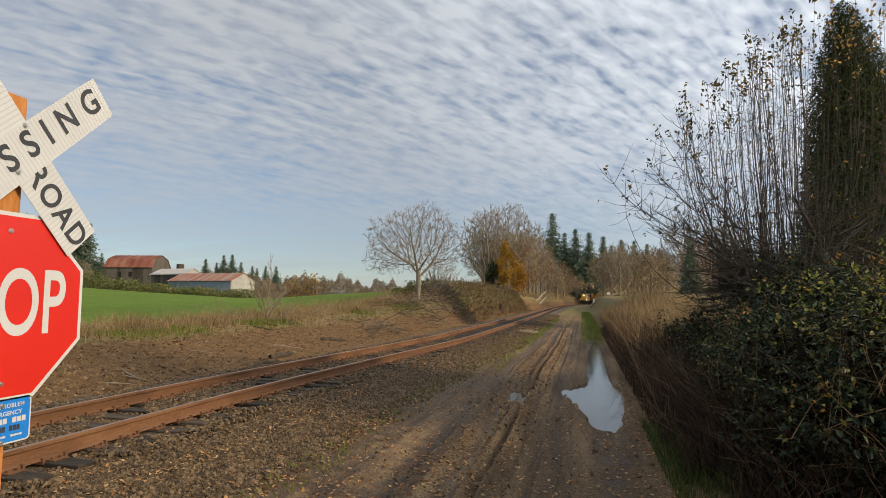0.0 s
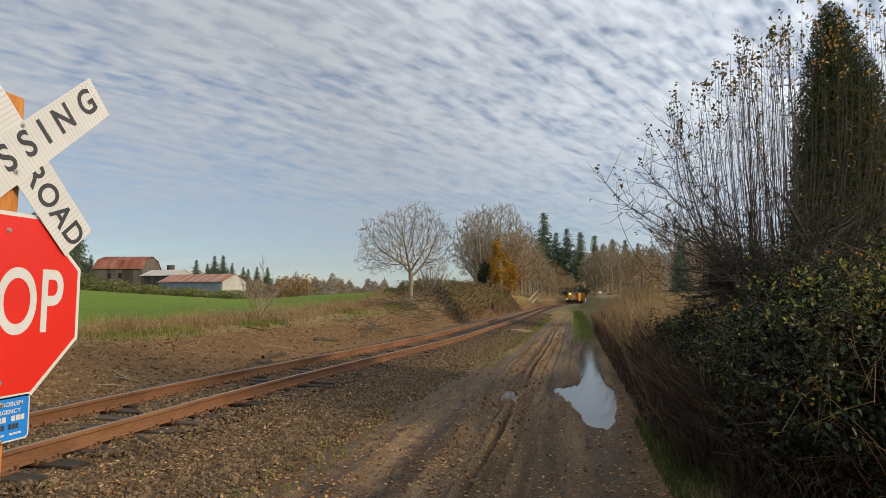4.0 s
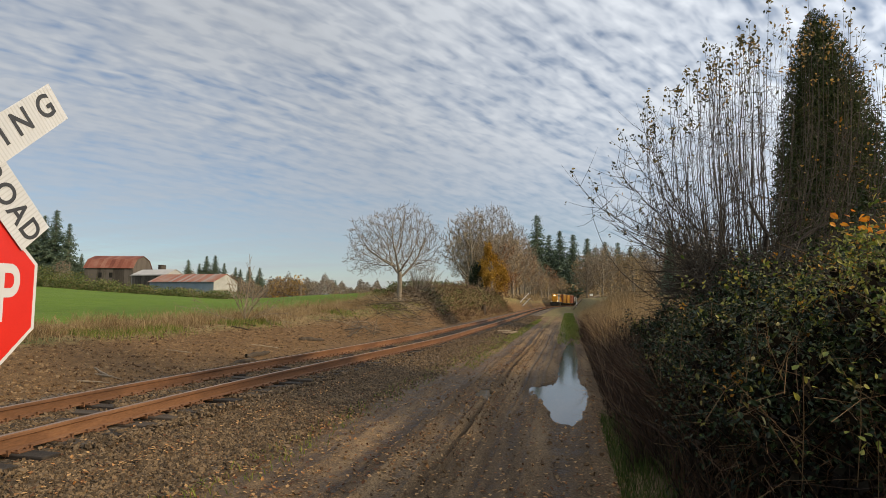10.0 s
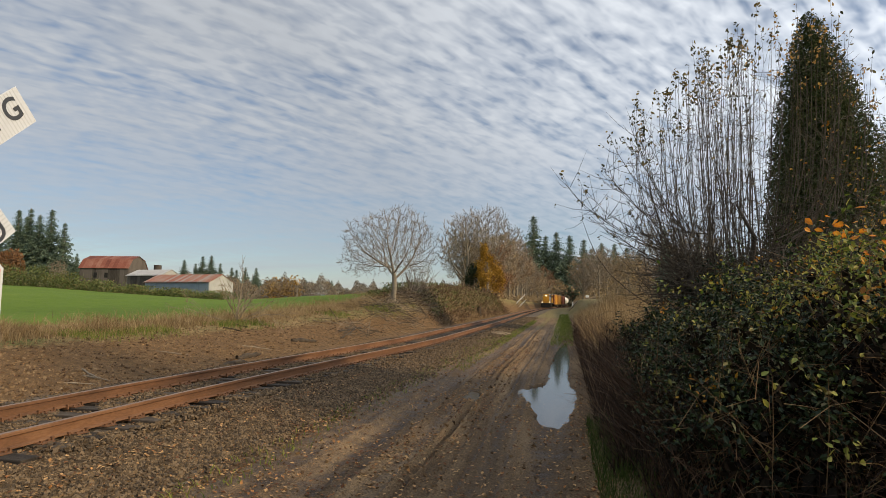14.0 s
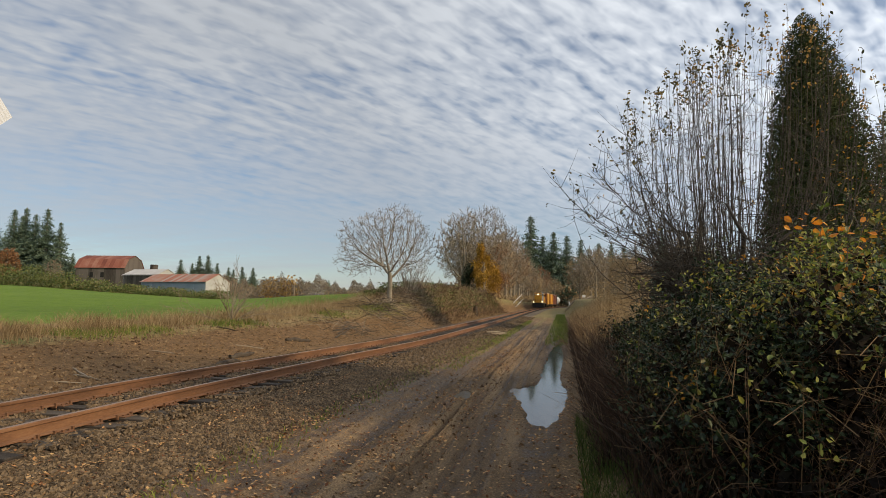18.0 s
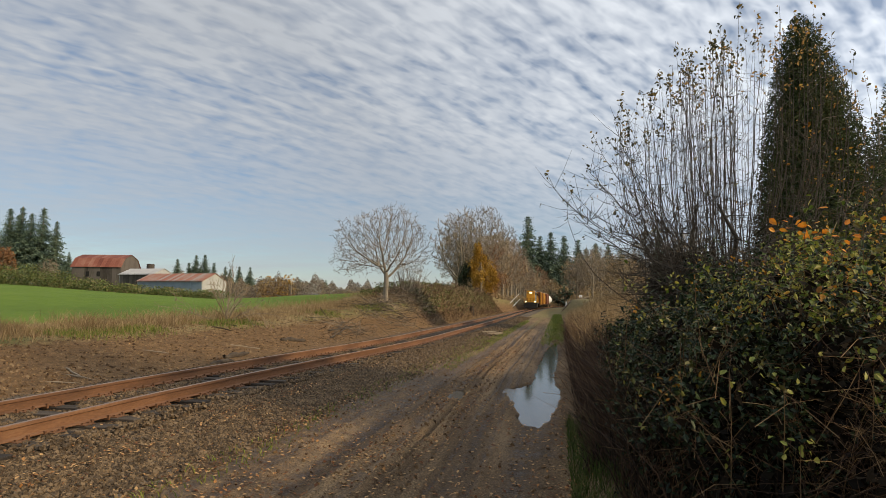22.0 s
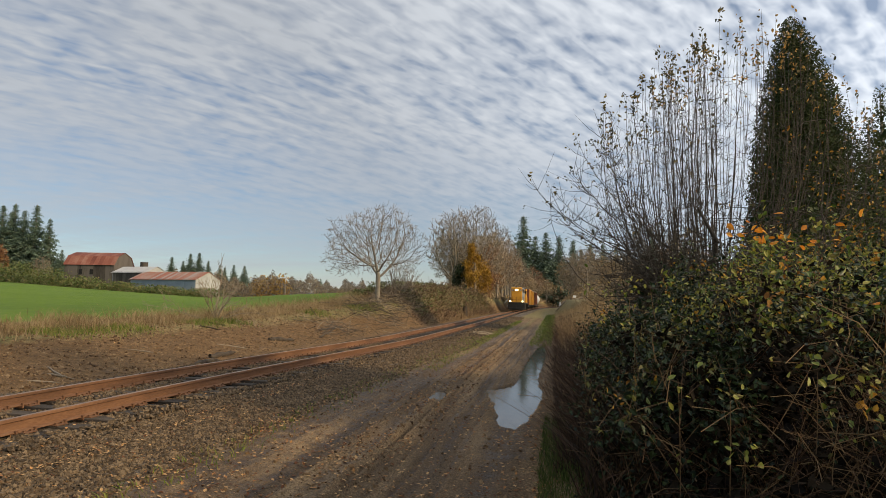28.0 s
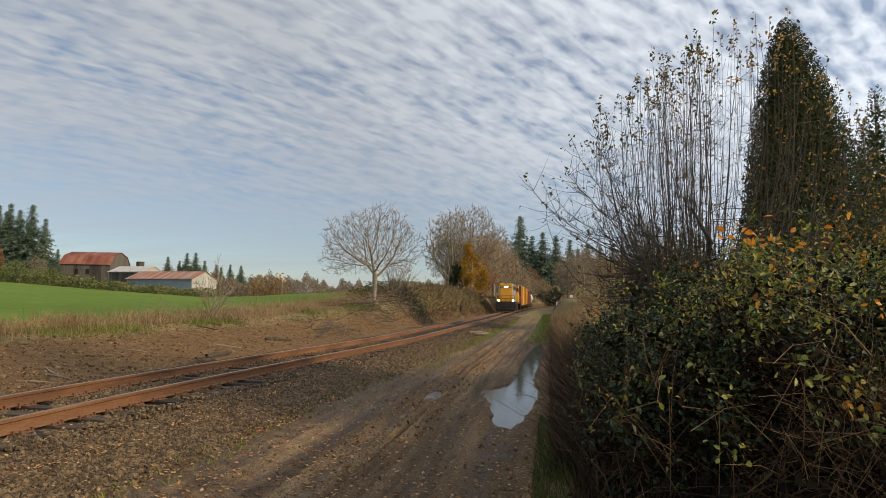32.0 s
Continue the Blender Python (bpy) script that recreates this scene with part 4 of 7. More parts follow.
def crown_places(rng, n, c, r, low=-1.0, core=0.45):
    """Places that fill a rounded crown, thinner in the middle."""
    d = unit(rng.normal(size=(n * 3, 3)))
    d = d[d[:, 2] > low][:n]
    k = core + (1 - core) * rng.random(len(d)) ** 0.6
    k = k * (1 + 0.07 * np.sin(d[:, 0] * 6 + c[0]) + 0.07 * np.sin(d[:, 2] * 7 + d[:, 1] * 5))
    return np.array(c) + d * np.array(r) * k[:, None]


def walnut_tree():
    rng = np.random.default_rng(21)
    x, y = -11.25, 40.0
    z0 = float(land(x, y))
    tr = thing("bare_walnut_tree", (x, y, z0), "bare grey round-crowned tree on the bank crest", "tree")
    A = crown_places(rng, 2600, (-0.1, 0, 5.30 - z0), (3.70, 3.45, 3.08), -0.66, 0.25)
    trunk = [(0.05, 0, -0.4), (0, 0, 0.1), (-0.03, 0, 0.6), (0.05, 0.02, 1.0), (0.02, 0, 1.4), (0.04, 0, 1.8)]
    lines = colonized(rng, trunk, A, 0.20, 0.28, 0.0085, 0.17, 3, 0.42, 0.35)
    tree_parts(tr, lines, M_BARK, M_TWIG, 0.008, 3)
    return tr


def oak_tree(name, at, h, seed, label, twig=None, n=900, thin=0.02, wide=0.42, trunk=0.22, twigs=3, rise=0.2, bark=None):
    rng = np.random.default_rng(seed)
    tr = thing(name, (*at, float(land(*at))), label, "tree")
    A = crown_places(rng, n, (0, 0, h * (0.5 + trunk * 0.5)), (h * wide, h * wide * 0.9, h * (0.5 - trunk * 0.5)), -0.85, 0.25)
    stem = [(0, 0, -0.4)] + [(rng.normal() * 0.004 * h, rng.normal() * 0.004 * h, h * (trunk + 0.08) * k / 6) for k in range(1, 7)]
    lines = colonized(rng, stem, A, h * 0.028, h * 0.042, thin, h * 0.022, twigs, h * 0.065, rise)
    tree_parts(tr, lines, bark or M_BARK, twig or M_TWIG, thin * 0.9, 3, (6, 4, 3))
    return tr


def fir_meshes(seed, h=20.0, r=3.0):
    """A fir: trunk and whorls of drooping boughs set with needle sprays."""
    rng = np.random.default_rng(seed)
    trunk = mesh_np("trunk", *tubes([(np.array([(0, 0, -0.5), (0, 0, h * 0.5), (0, 0, h)]), np.array([0.32, 0.2, 0.03]))], 6), M_BARK, True)
    C, S = [], []
    z = h * 0.06
    while z < h * 0.985:
        rr = 1.10 * r * (1 - z / h) ** 0.95 * (0.75 + 0.35 * rng.random()) + 0.06
        for k in range(int(rng.integers(8, 13))):
            a = rng.uniform(0, 2 * np.pi)
            ln = rr * rng.uniform(0.45, 1.2)
            m = max(4, int(ln * 8))
            t = np.linspace(0.08, 1, m)
            px = np.stack([np.cos(a) * ln * t, np.sin(a) * ln * t, z + 0.22 * ln * t - 0.50 * ln * t * t + rng.normal(size=m) * 0.05], 1)
            px += rng.normal(size=(m, 3)) * 0.10 * (1, 1, 0.4)
            C.append(px)
            S.append(np.full(m, 0.20 + 0.42 * rr / r))
        z += h * rng.uniform(0.014, 0.026)
    C, S = np.concatenate(C), np.concatenate(S)
    C = np.repeat(C, 2, 0) + rng.normal(size=(len(C) * 2, 3)) * (0.12, 0.12, 0.08) - (0, 0, 0.05)
    V, F = leaves(C, np.repeat(S, 2), rng, flat=0.15, aspect=0.5, droop=0.8)
    return trunk, mesh_np("crown", V, F, M_FIR)


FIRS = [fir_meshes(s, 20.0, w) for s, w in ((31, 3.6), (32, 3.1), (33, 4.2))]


def fir_tree(x, y, top, k=0, wide=1.0, group="dark firs behind the woods"):
    z = float(land(x, y))
    tr = thing("fir_tree", (x, y, z), "tall dark green fir with drooping boughs", "tree", group)
    s = (top - z) / 20.0
    for nm, me in zip(("trunk", "crown"), FIRS[k % 3]):
        part_mesh(nm, me, tr)
    tr.rotation_euler = (0, 0, k * 1.9)
    tr.scale = (s * wide, s * wide, s)
    return tr


# The last tree stays out of view, added to shade the slope and ballast.
CEDARS = ((16.0, 40.0, 20.4, 4.7, 0.66, 90000, 41), (25.0, 48.0, 18.6, 2.0, 0.55, 10000, 42), (23.4, 46.5, 15.8, 1.7, 0.55, 8000, 43), (27.0, 50.0, 14.0, 2.2, 0.6, 7000, 44), (20.5, 5.6, 17.5, 3.9, 0.40, 22000, 45))


def build_cedars():
    """Dense pyramids: fans of small sprays that droop from upswept boughs, with a ragged skin and a thin leader."""
    for x, y, top, r, power, n, seed in CEDARS:
        rng = np.random.default_rng(seed)
        z0 = float(land(x, y))
        tr = thing("cedar_tree", (x, y, z0), "dark dense pyramid-shaped cedar, behind the hedge or added unseen for shade", "tree")
        h = top - z0
        part_mesh("trunk", mesh_np("trunk", *tubes([(np.array([(0, 0, -0.3), (0, 0, h * 0.5), (0, 0, h * 0.97)]), np.array([0.3, 0.2, 0.03]))], 7), M_BARK, True), tr)
        nb = n // 9
        t = 1 - rng.random(nb) ** 0.62
        a = rng.uniform(0, 2 * np.pi, nb)
        rr = r * (1 - t) ** power * rng.uniform(0.86, 1.03, nb) * (1 + 0.04 * np.sin(a * 3 + t * 9)) + 0.07
        k = np.repeat(np.arange(nb), 9)
        f = rng.random(len(k)) ** 0.40
        rad = rr[k] * (0.25 + 0.75 * f)
        ang = a[k] + rng.normal(size=len(k)) * 0.20 / np.maximum(0.5, rad)
        z = t[k] * h + 0.35 * rr[k] * f ** 2 * (0.5 + t[k]) - 0.30 * rr[k] * (1 - f) - rng.random(len(k)) * 0.35 * (1 - t[k])
        C = np.stack([np.cos(ang) * rad + 0.24 * r * (1 - t[k]), np.sin(ang) * rad, np.clip(z, 0.1, h * 1.01)], 1)
        V, F = leaves(C, rng.uniform(0.12, 0.30, len(C)) * (1.15 - 0.5 * t[k]), rng, aspect=0.42, droop=0.1)
        part_mesh("crown", mesh_np("crown", V, F, M_CEDAR), tr)
        m = n // 9
        t = 1 - rng.random(m) ** 0.6
        a = rng.uniform(0, 2 * np.pi, m)
        q = (r * (1 - t) ** power * 0.74) * rng.random(m) ** 0.5
        V, F = leaves(np.stack([np.cos(a) * q + 0.24 * r * (1 - t), np.sin(a) * q, t * h * 0.97], 1), rng.uniform(0.5, 1.0, m) * (1.1 - 0.75 * t), rng, aspect=0.7)
        part_mesh("inner_crown", mesh_np("inner_crown", V, F, M_CEDAR), tr)["kind"] = "stuff"


def tip_leaves(rng, P, n, reach, size):
    """Upturned leaves crowded on the last stretch of a shoot: places, sizes and the ways they point."""
    d = unit(P[-1] - P[-2])
    f = rng.random(n) ** 1.3 * reach
    C = P[-1] - d * f[:, None] + rng.normal(size=(n, 3)) * 0.035
    return C, size * rng.uniform(0.7, 1.2, n)


def build_sprout_tree():
    """An old unpruned fruit tree: dark crooked limbs low down and a fan of tall straight water sprouts with leaves at the tips."""
    rng = np.random.default_rng(51)
    bx, by = 3.70, 12.2
    base = np.array([bx, by, float(land(bx, by))])
    tr = thing("sprouting_fruit_tree", tuple(base), "unpruned fruit tree with tall straight sprouts and withered tip leaves", "tree")
    tip_x = np.array([0.6, 1.3, 2.05, 2.9, 3.6, 4.4, 5.1, 5.6, 6.1, 6.7, 7.3]) - bx
    tip_z = [4.3, 4.9, 6.0, 6.55, 6.95, 7.35, 7.65, 7.4, 6.9, 6.1, 5.2]
    limbs, heads = [], []
    trunk = [(np.array([(0, 0, -0.2), (0.05, 0.02, 0.7), (-0.05, 0, 1.5)]), np.array([0.20, 0.16, 0.13]))]
    for k in range(34):
        a = rng.uniform(0, 2 * np.pi)
        ln = rng.uniform(0.9, 2.6)
        p, pts = np.array([-0.05, 0, 1.35]), [np.array([-0.05, 0, 1.35])]
        d = np.array([math.cos(a) * 1.15, math.sin(a) * 0.7, rng.uniform(0.0, 0.55)])
        own = []
        for i in range(6):
            d = d + rng.normal(size=3) * 0.30 + (0, 0, 0.02)
            p = p + unit(d) * ln / 6
            pts.append(p)
            own.append(p)
        if p[0] < -1.55:
            continue
        heads += own
        limbs.append((np.array(pts), np.linspace(0.075, 0.024, 7)))
    part_mesh("trunk", mesh_np("trunk", *tubes(trunk, 8), M_DARKTWIG, True), tr)
    heads = np.array(heads)
    sprouts, twigs, tips, tsize, gold, gsize = [], [], [], [], [], []
    for k in range(195):
        q = heads[rng.integers(len(heads))] + rng.normal(size=3) * 0.1
        tx = float(np.clip(q[0] * 1.15 + rng.normal() * 0.28 - (0.75 * rng.random() if q[0] < -0.3 else 0) + (1.3 * rng.random() if q[0] > 0.4 else 0), -2.8, 3.2))
        full = np.interp(tx, tip_x, tip_z) - base[2]
        tz = full - abs(rng.normal()) * 0.42 - (1.0 * rng.random() if rng.random() < 0.35 else 0)
        if tz < q[2] + 0.6:
            continue
        ty = q[1] * 1.1 + rng.normal() * 0.2
        t = np.linspace(0, 1, 8)[:, None]
        way = np.array([tx - q[0], ty - q[1], 0])
        P = q + (1 - (1 - t) ** 2.4) * way + t ** 1.12 * np.array([0, 0, tz - q[2]]) + np.cumsum(rng.normal(size=(8, 3)) * 0.016, 0) + np.sin(t * np.pi) * rng.normal(size=3) * (0.10, 0.10, 0)
        fat = rng.uniform(0.38, 0.80) + (0.5 if rng.random() < 0.16 else 0)
        sprouts.append((P, np.linspace(0.0135, 0.0032, 8) * fat))
        for j in range(int(rng.integers(8, 15))):
            i = int(rng.integers(1, 7))
            q1 = P[i] + (P[i - 1] - P[i]) * rng.random()
            d = unit(rng.normal(size=3) * (1, 1, 0.5) + (0, 0, 0.55))
            ln = rng.uniform(0.12, 0.62)
            twigs.append((np.stack([q1, q1 + d * ln * 0.5, q1 + d * ln + (0, 0, 0.08)]), np.array([0.0042, 0.0034, 0.002])))
            if rng.random() < 0.16 and i > 3:
                tips.append((q1 + d * ln)[None]), tsize.append(np.array([rng.uniform(0.05, 0.09)]))
        c, z = tip_leaves(rng, P, int(rng.integers(4, 12)), rng.uniform(0.15, 0.60), 0.080)
        if rng.random() < (0.22 + 0.45 * (tx > 0.7)):
            gold.append(c), gsize.append(z)
        else:
            tips.append(c), tsize.append(z)
    # long arching shoots that reach out over the verge
    for (ex, ez), dy in zip(((0.53, 4.33), (0.85, 3.95), (1.25, 4.70), (1.15, 3.55), (1.75, 5.3), (1.5, 4.2), (1.7, 3.2), (2.1, 4.9), (1.0, 4.25), (1.35, 3.3), (1.45, 5.0), (1.9, 3.7), (1.9, 5.6), (2.2, 4.3)), (0, 0.3, 0.2, -0.2, 0.5, 0.1, -0.1, -0.4, 0.6, 0.4, -0.5, 0.7, 0.2, -0.7)):
        q = np.array([-0.9 + 0.9 * rng.random(), dy, 1.5 + 1.2 * rng.random()])
        e = np.array([ex - bx, dy * 1.4, ez - base[2]])
        t = np.linspace(0, 1, 10)[:, None]
        P = q + (e - q) * np.concatenate([1 - (1 - t) ** 1.15, t, t ** 1.45], 1) + np.sin(t * np.pi) * rng.normal(size=3) * (0.1, 0.1, 0.12) + np.cumsum(rng.normal(size=(10, 3)) * 0.022, 0)
        sprouts.append((P, np.linspace(0.013, 0.003, 10)))
        for j in range(20):
            i = int(rng.integers(2, 9))
            d = unit(rng.normal(size=3) * (1, 0.8, 0.6) + (-0.2, 0, 0.8))
            ln = rng.uniform(0.25, 0.85)
            twigs.append((np.stack([P[i], P[i] + d * ln * 0.5, P[i] + d * ln + (0, 0, 0.08)]), np.array([0.006, 0.0045, 0.002])))
            if rng.random() < 0.3:
                tips.append((P[i] + d * ln)[None] + rng.normal(size=(2, 3)) * 0.03), tsize.append(np.array([0.07, 0.06]))
        c, z = tip_leaves(rng, P, 7, 0.12, 0.085)
        tips.append(c), tsize.append(z)
    for k in range(2600):
        q = heads[rng.integers(len(heads))] + rng.normal(size=3) * 0.28
        d = unit(rng.normal(size=3) * (1.3, 1, 0.6) + (-0.1, 0, 0.25))
        ln = rng.uniform(0.3, 1.2)
        twigs.append((np.stack([q, q + d * ln * 0.5 + rng.normal(size=3) * 0.06, q + d * ln]), np.array([0.0075, 0.0055, 0.003])))
    for l1 in limbs:
        part_mesh("limb", mesh_np("limb", *tubes([l1], 6), M_DARKTWIG, True), tr)
    for s1 in sprouts:
        part_mesh("sprout", mesh_np("sprout", *tubes([s1], 4), M_SPROUT), tr)
    part_mesh("twigwork", mesh_np("twigwork", *tubes(twigs, 3), M_SPROUT), tr)["kind"] = "stuff"
    for C, S, mat, lab in ((tips, tsize, M_TIPLEAF, "withered olive leaves"), (gold, gsize, M_TANLEAF, "withered golden brown leaves")):
        C, S = np.concatenate(C), np.concatenate(S)
        V, F = leaves(C, S, rng, aspect=0.55, droop=-0.7, oval=True)
        part_mesh("tip_foliage", mesh_np("tip_foliage", V, F, mat), tr, lab)["kind"] = "stuff"


def build_gold_thicket():
    """A sparse tall tangle of thin arching shoots set with small golden leaves, before the cedar."""
    rng = np.random.default_rng(55)
    bx, by = 6.7, 12.9
    z0 = float(land(bx, by))
    tr = thing("golden_sapling_thicket", (bx, by, z0), "tall tangled thicket with small golden leaves before the cedar", "bush")
    twigs, gold, green = [], [], []
    for k in range(52):
        x0, y0 = rng.uniform(-1.4, 2.6), rng.normal() * 0.6
        top = np.interp(x0, [-1.4, 0.4, 2.6], [5.4, 5.0, 4.2]) * rng.uniform(0.45, 1.0)
        t = np.linspace(0, 1, 8)[:, None]
        P = np.array([x0 * 0.8, y0, 0]) + t * np.array([0, 0, top]) + t ** 2 * rng.normal(size=3) * (0.7, 0.5, 0.2) + np.cumsum(rng.normal(size=(8, 3)) * 0.05, 0)
        part_mesh("shoot", mesh_np("shoot", *tubes([(P, np.linspace(0.016, 0.004, 8) * rng.uniform(0.5, 1.1))], 4), M_DARKTWIG), tr)
        for j in range(14):
            i = int(rng.integers(2, 8))
            d = unit(rng.normal(size=3) * (1, 1, 0.5))
            ln = rng.uniform(0.2, 1.0)
            e = P[i] + d * ln + (0, 0, -0.08)
            twigs.append((np.stack([P[i], P[i] + d * ln * 0.55 + (0, 0, 0.04), e]), np.array([0.006, 0.0045, 0.0025])))
            if rng.random() < 0.85:
                (gold if rng.random() < 0.68 else green).append(e + rng.normal(size=(int(rng.integers(2, 8)), 3)) * 0.08)
    part_mesh("twigwork", mesh_np("twigwork", *tubes(twigs, 3), M_DARKTWIG), tr)["kind"] = "stuff"
    for C, mat, lab in ((gold, M_GOLDLEAF, "small golden leaves"), (green, M_BRAMBLE, "small green leaves")):
        C = np.concatenate(C)
        V, F = leaves(C, rng.uniform(0.05, 0.09, len(C)), rng, aspect=0.6, oval=True)
        part_mesh("foliage", mesh_np("foliage", V, F, mat), tr, lab)["kind"] = "stuff"


def bush_cloud(rng, n, c, r, shell=0.45, lumpy=0.26):
    """Places in a lumpy ellipsoid, crowded to its skin."""
    d = unit(rng.normal(size=(n, 3)))
    k = shell + (1 - shell) * rng.random(n) ** 0.6
    k = k * (1 + lumpy * np.sin(d[:, 0] * 7 + c[0] * 3) + lumpy * np.sin(d[:, 1] * 9 + d[:, 2] * 6 + c[1]))
    return np.array(c) + d * np.array(r) * k[:, None]


def canes(rng, n, c, r, length, rad=0.006, arch=0.5):
    out = []
    for k in range(n):
        a = rng.uniform(0, 2 * np.pi)
        b = np.array([c[0] + rng.normal() * r[0] * 0.45, c[1] + rng.normal() * r[1] * 0.45, 0])
        b[2] = float(land(b[0], b[1]))
        ln = length * rng.uniform(0.6, 1.2)
        t = np.linspace(0, 1, 7)[:, None]
        hd = np.array([math.cos(a), math.sin(a), 0])
        P = b + hd * ln * 0.38 * t ** 1.4 + np.array([0, 0, 1]) * ln * (t - arch * 0.75 * t ** 2.2) + np.cumsum(rng.normal(size=(7, 3)) * 0.025, 0)
        out.append((P, np.linspace(rad, rad * 0.4, 7) * rng.uniform(0.7, 1.4)))
    return out


def sprigs(rng, C, per, reach, size):
    """Leaves in small clusters round the places C: their places and sizes."""
    k = rng.integers(per[0], per[1], len(C))
    d = np.repeat(unit(rng.normal(size=(len(C), 3)) + (0, 0, 0.35)), k, 0)
    base = np.repeat(C, k, 0)
    P = base + d * (rng.random((len(base), 1)) - 0.5) * reach + rng.normal(size=(len(base), 3)) * reach * 0.16
    return P, np.repeat(rng.uniform(0.75, 1.25, len(C)), k) * rng.uniform(size[0], size[1], len(base))


def bramble(at, r, n, seed, mix=(0.50, 0.30, 0.14, 0.06), size=(0.03, 0.06), n_cane=60, label="dense bramble thicket with autumn-tinted leaves", stalks=900, low=0.45):
    """A bramble clump: arching canes, a tangle of dry stalks, near-black heart leaves that stand for shade, and
    clusters of leaves in four tints, darker and thinner low down.
    """
    rng = np.random.default_rng(seed)
    x, y = at
    z0 = float(land(x, y))
    tr = thing("bramble_bush", (0, 0, 0), label, "bush", "brambles of the hedge")
    c = (x, y, z0 + r[2] * 0.42)
    cl = canes(rng, n_cane, (x + 0.15, y), (r[0] * 0.8, r[1] * 0.8), r[2] * 0.95, 0.005)
    for c1 in cl:
        part_mesh("cane", mesh_np("cane", *tubes([c1], 4), M_CANE), tr)
    S = []
    B = bush_cloud(rng, stalks, c, (r[0] * 0.95, r[1] * 0.95, r[2] * 0.52), 0.3)
    for p in B[B[:, 2] > z0 - 0.1]:
        d = unit(rng.normal(size=3) * (0.6, 0.6, 0.35) + (0, 0, 0.55)) * rng.uniform(0.2, 0.75)
        S.append((np.stack([p - d * 0.5, p + rng.normal(size=3) * 0.03, p + d * 0.5 + (0, 0, -0.04)]), np.array([0.0026, 0.0022, 0.0014]) * rng.uniform(0.6, 1.4)))
    part_mesh("stalk_tangle", mesh_np("stalk_tangle", *tubes(S, 3), M_STALK), tr, "tangled dry brown stalks")["kind"] = "stuff"
    # Added filler leaves, coloured as the deep shade between the outer leaves.
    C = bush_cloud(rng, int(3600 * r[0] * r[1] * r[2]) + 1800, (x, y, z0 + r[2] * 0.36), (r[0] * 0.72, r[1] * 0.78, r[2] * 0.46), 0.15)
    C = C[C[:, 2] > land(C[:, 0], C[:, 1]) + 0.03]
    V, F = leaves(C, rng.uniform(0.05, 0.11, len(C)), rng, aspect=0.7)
    part_mesh("inner_foliage", mesh_np("inner_foliage", V, F, M_CORESHADE), tr, "near-black leaves that put the thicket's inner shade into colour")["kind"] = "stuff"
    C = bush_cloud(rng, n // 8, c, (r[0], r[1], r[2] * 0.60))
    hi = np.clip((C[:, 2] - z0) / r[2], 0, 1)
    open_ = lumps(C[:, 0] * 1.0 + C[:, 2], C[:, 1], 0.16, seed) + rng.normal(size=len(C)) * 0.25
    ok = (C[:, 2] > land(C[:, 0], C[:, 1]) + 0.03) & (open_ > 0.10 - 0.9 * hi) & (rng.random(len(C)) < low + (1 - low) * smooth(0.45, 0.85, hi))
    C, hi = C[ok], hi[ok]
    # Bright tints on top, dark ones low: sunlight and shade set by leaf colour.
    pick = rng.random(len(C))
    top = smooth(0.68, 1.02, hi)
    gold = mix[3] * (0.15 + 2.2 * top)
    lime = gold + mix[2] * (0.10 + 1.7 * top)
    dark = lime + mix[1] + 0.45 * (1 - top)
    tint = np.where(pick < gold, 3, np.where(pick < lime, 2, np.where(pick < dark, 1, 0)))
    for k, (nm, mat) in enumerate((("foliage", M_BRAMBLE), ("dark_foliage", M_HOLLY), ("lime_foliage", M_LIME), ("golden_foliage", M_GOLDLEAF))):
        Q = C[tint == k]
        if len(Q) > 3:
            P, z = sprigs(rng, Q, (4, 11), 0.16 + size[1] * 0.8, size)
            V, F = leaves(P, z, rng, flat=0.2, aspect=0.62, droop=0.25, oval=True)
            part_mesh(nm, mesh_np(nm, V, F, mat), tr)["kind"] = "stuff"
    return tr


def leaf_spray(at, n, size, mat, seed, name, label, group, spread=(0.10, 0.08, 0.07)):
    """A few big leaves on a bramble tip, each a part."""
    r = np.random.default_rng(seed)
    sp = thing(name, at, label, "branch", group)
    part_mesh("stem", mesh_np("stem", *tubes([(np.array([(0.05, 0.25, -0.75), (0.02, 0.08, -0.3), (0, 0, 0.02)]), np.array([0.0028, 0.0024, 0.0016]))], 5), M_STALK), sp)
    C = r.normal(size=(n, 3)) * spread
    V, F = leaves(C, r.uniform(0.7, 1.2, n) * size, r, flat=0.2, aspect=0.7, oval=True)
    for q in range(n):
        part_mesh("leaf", mesh_np("leaf", V[q * 6:q * 6 + 6], np.array([(0, 1, 2), (0, 2, 3), (0, 3, 4), (0, 4, 5)]), mat), sp)


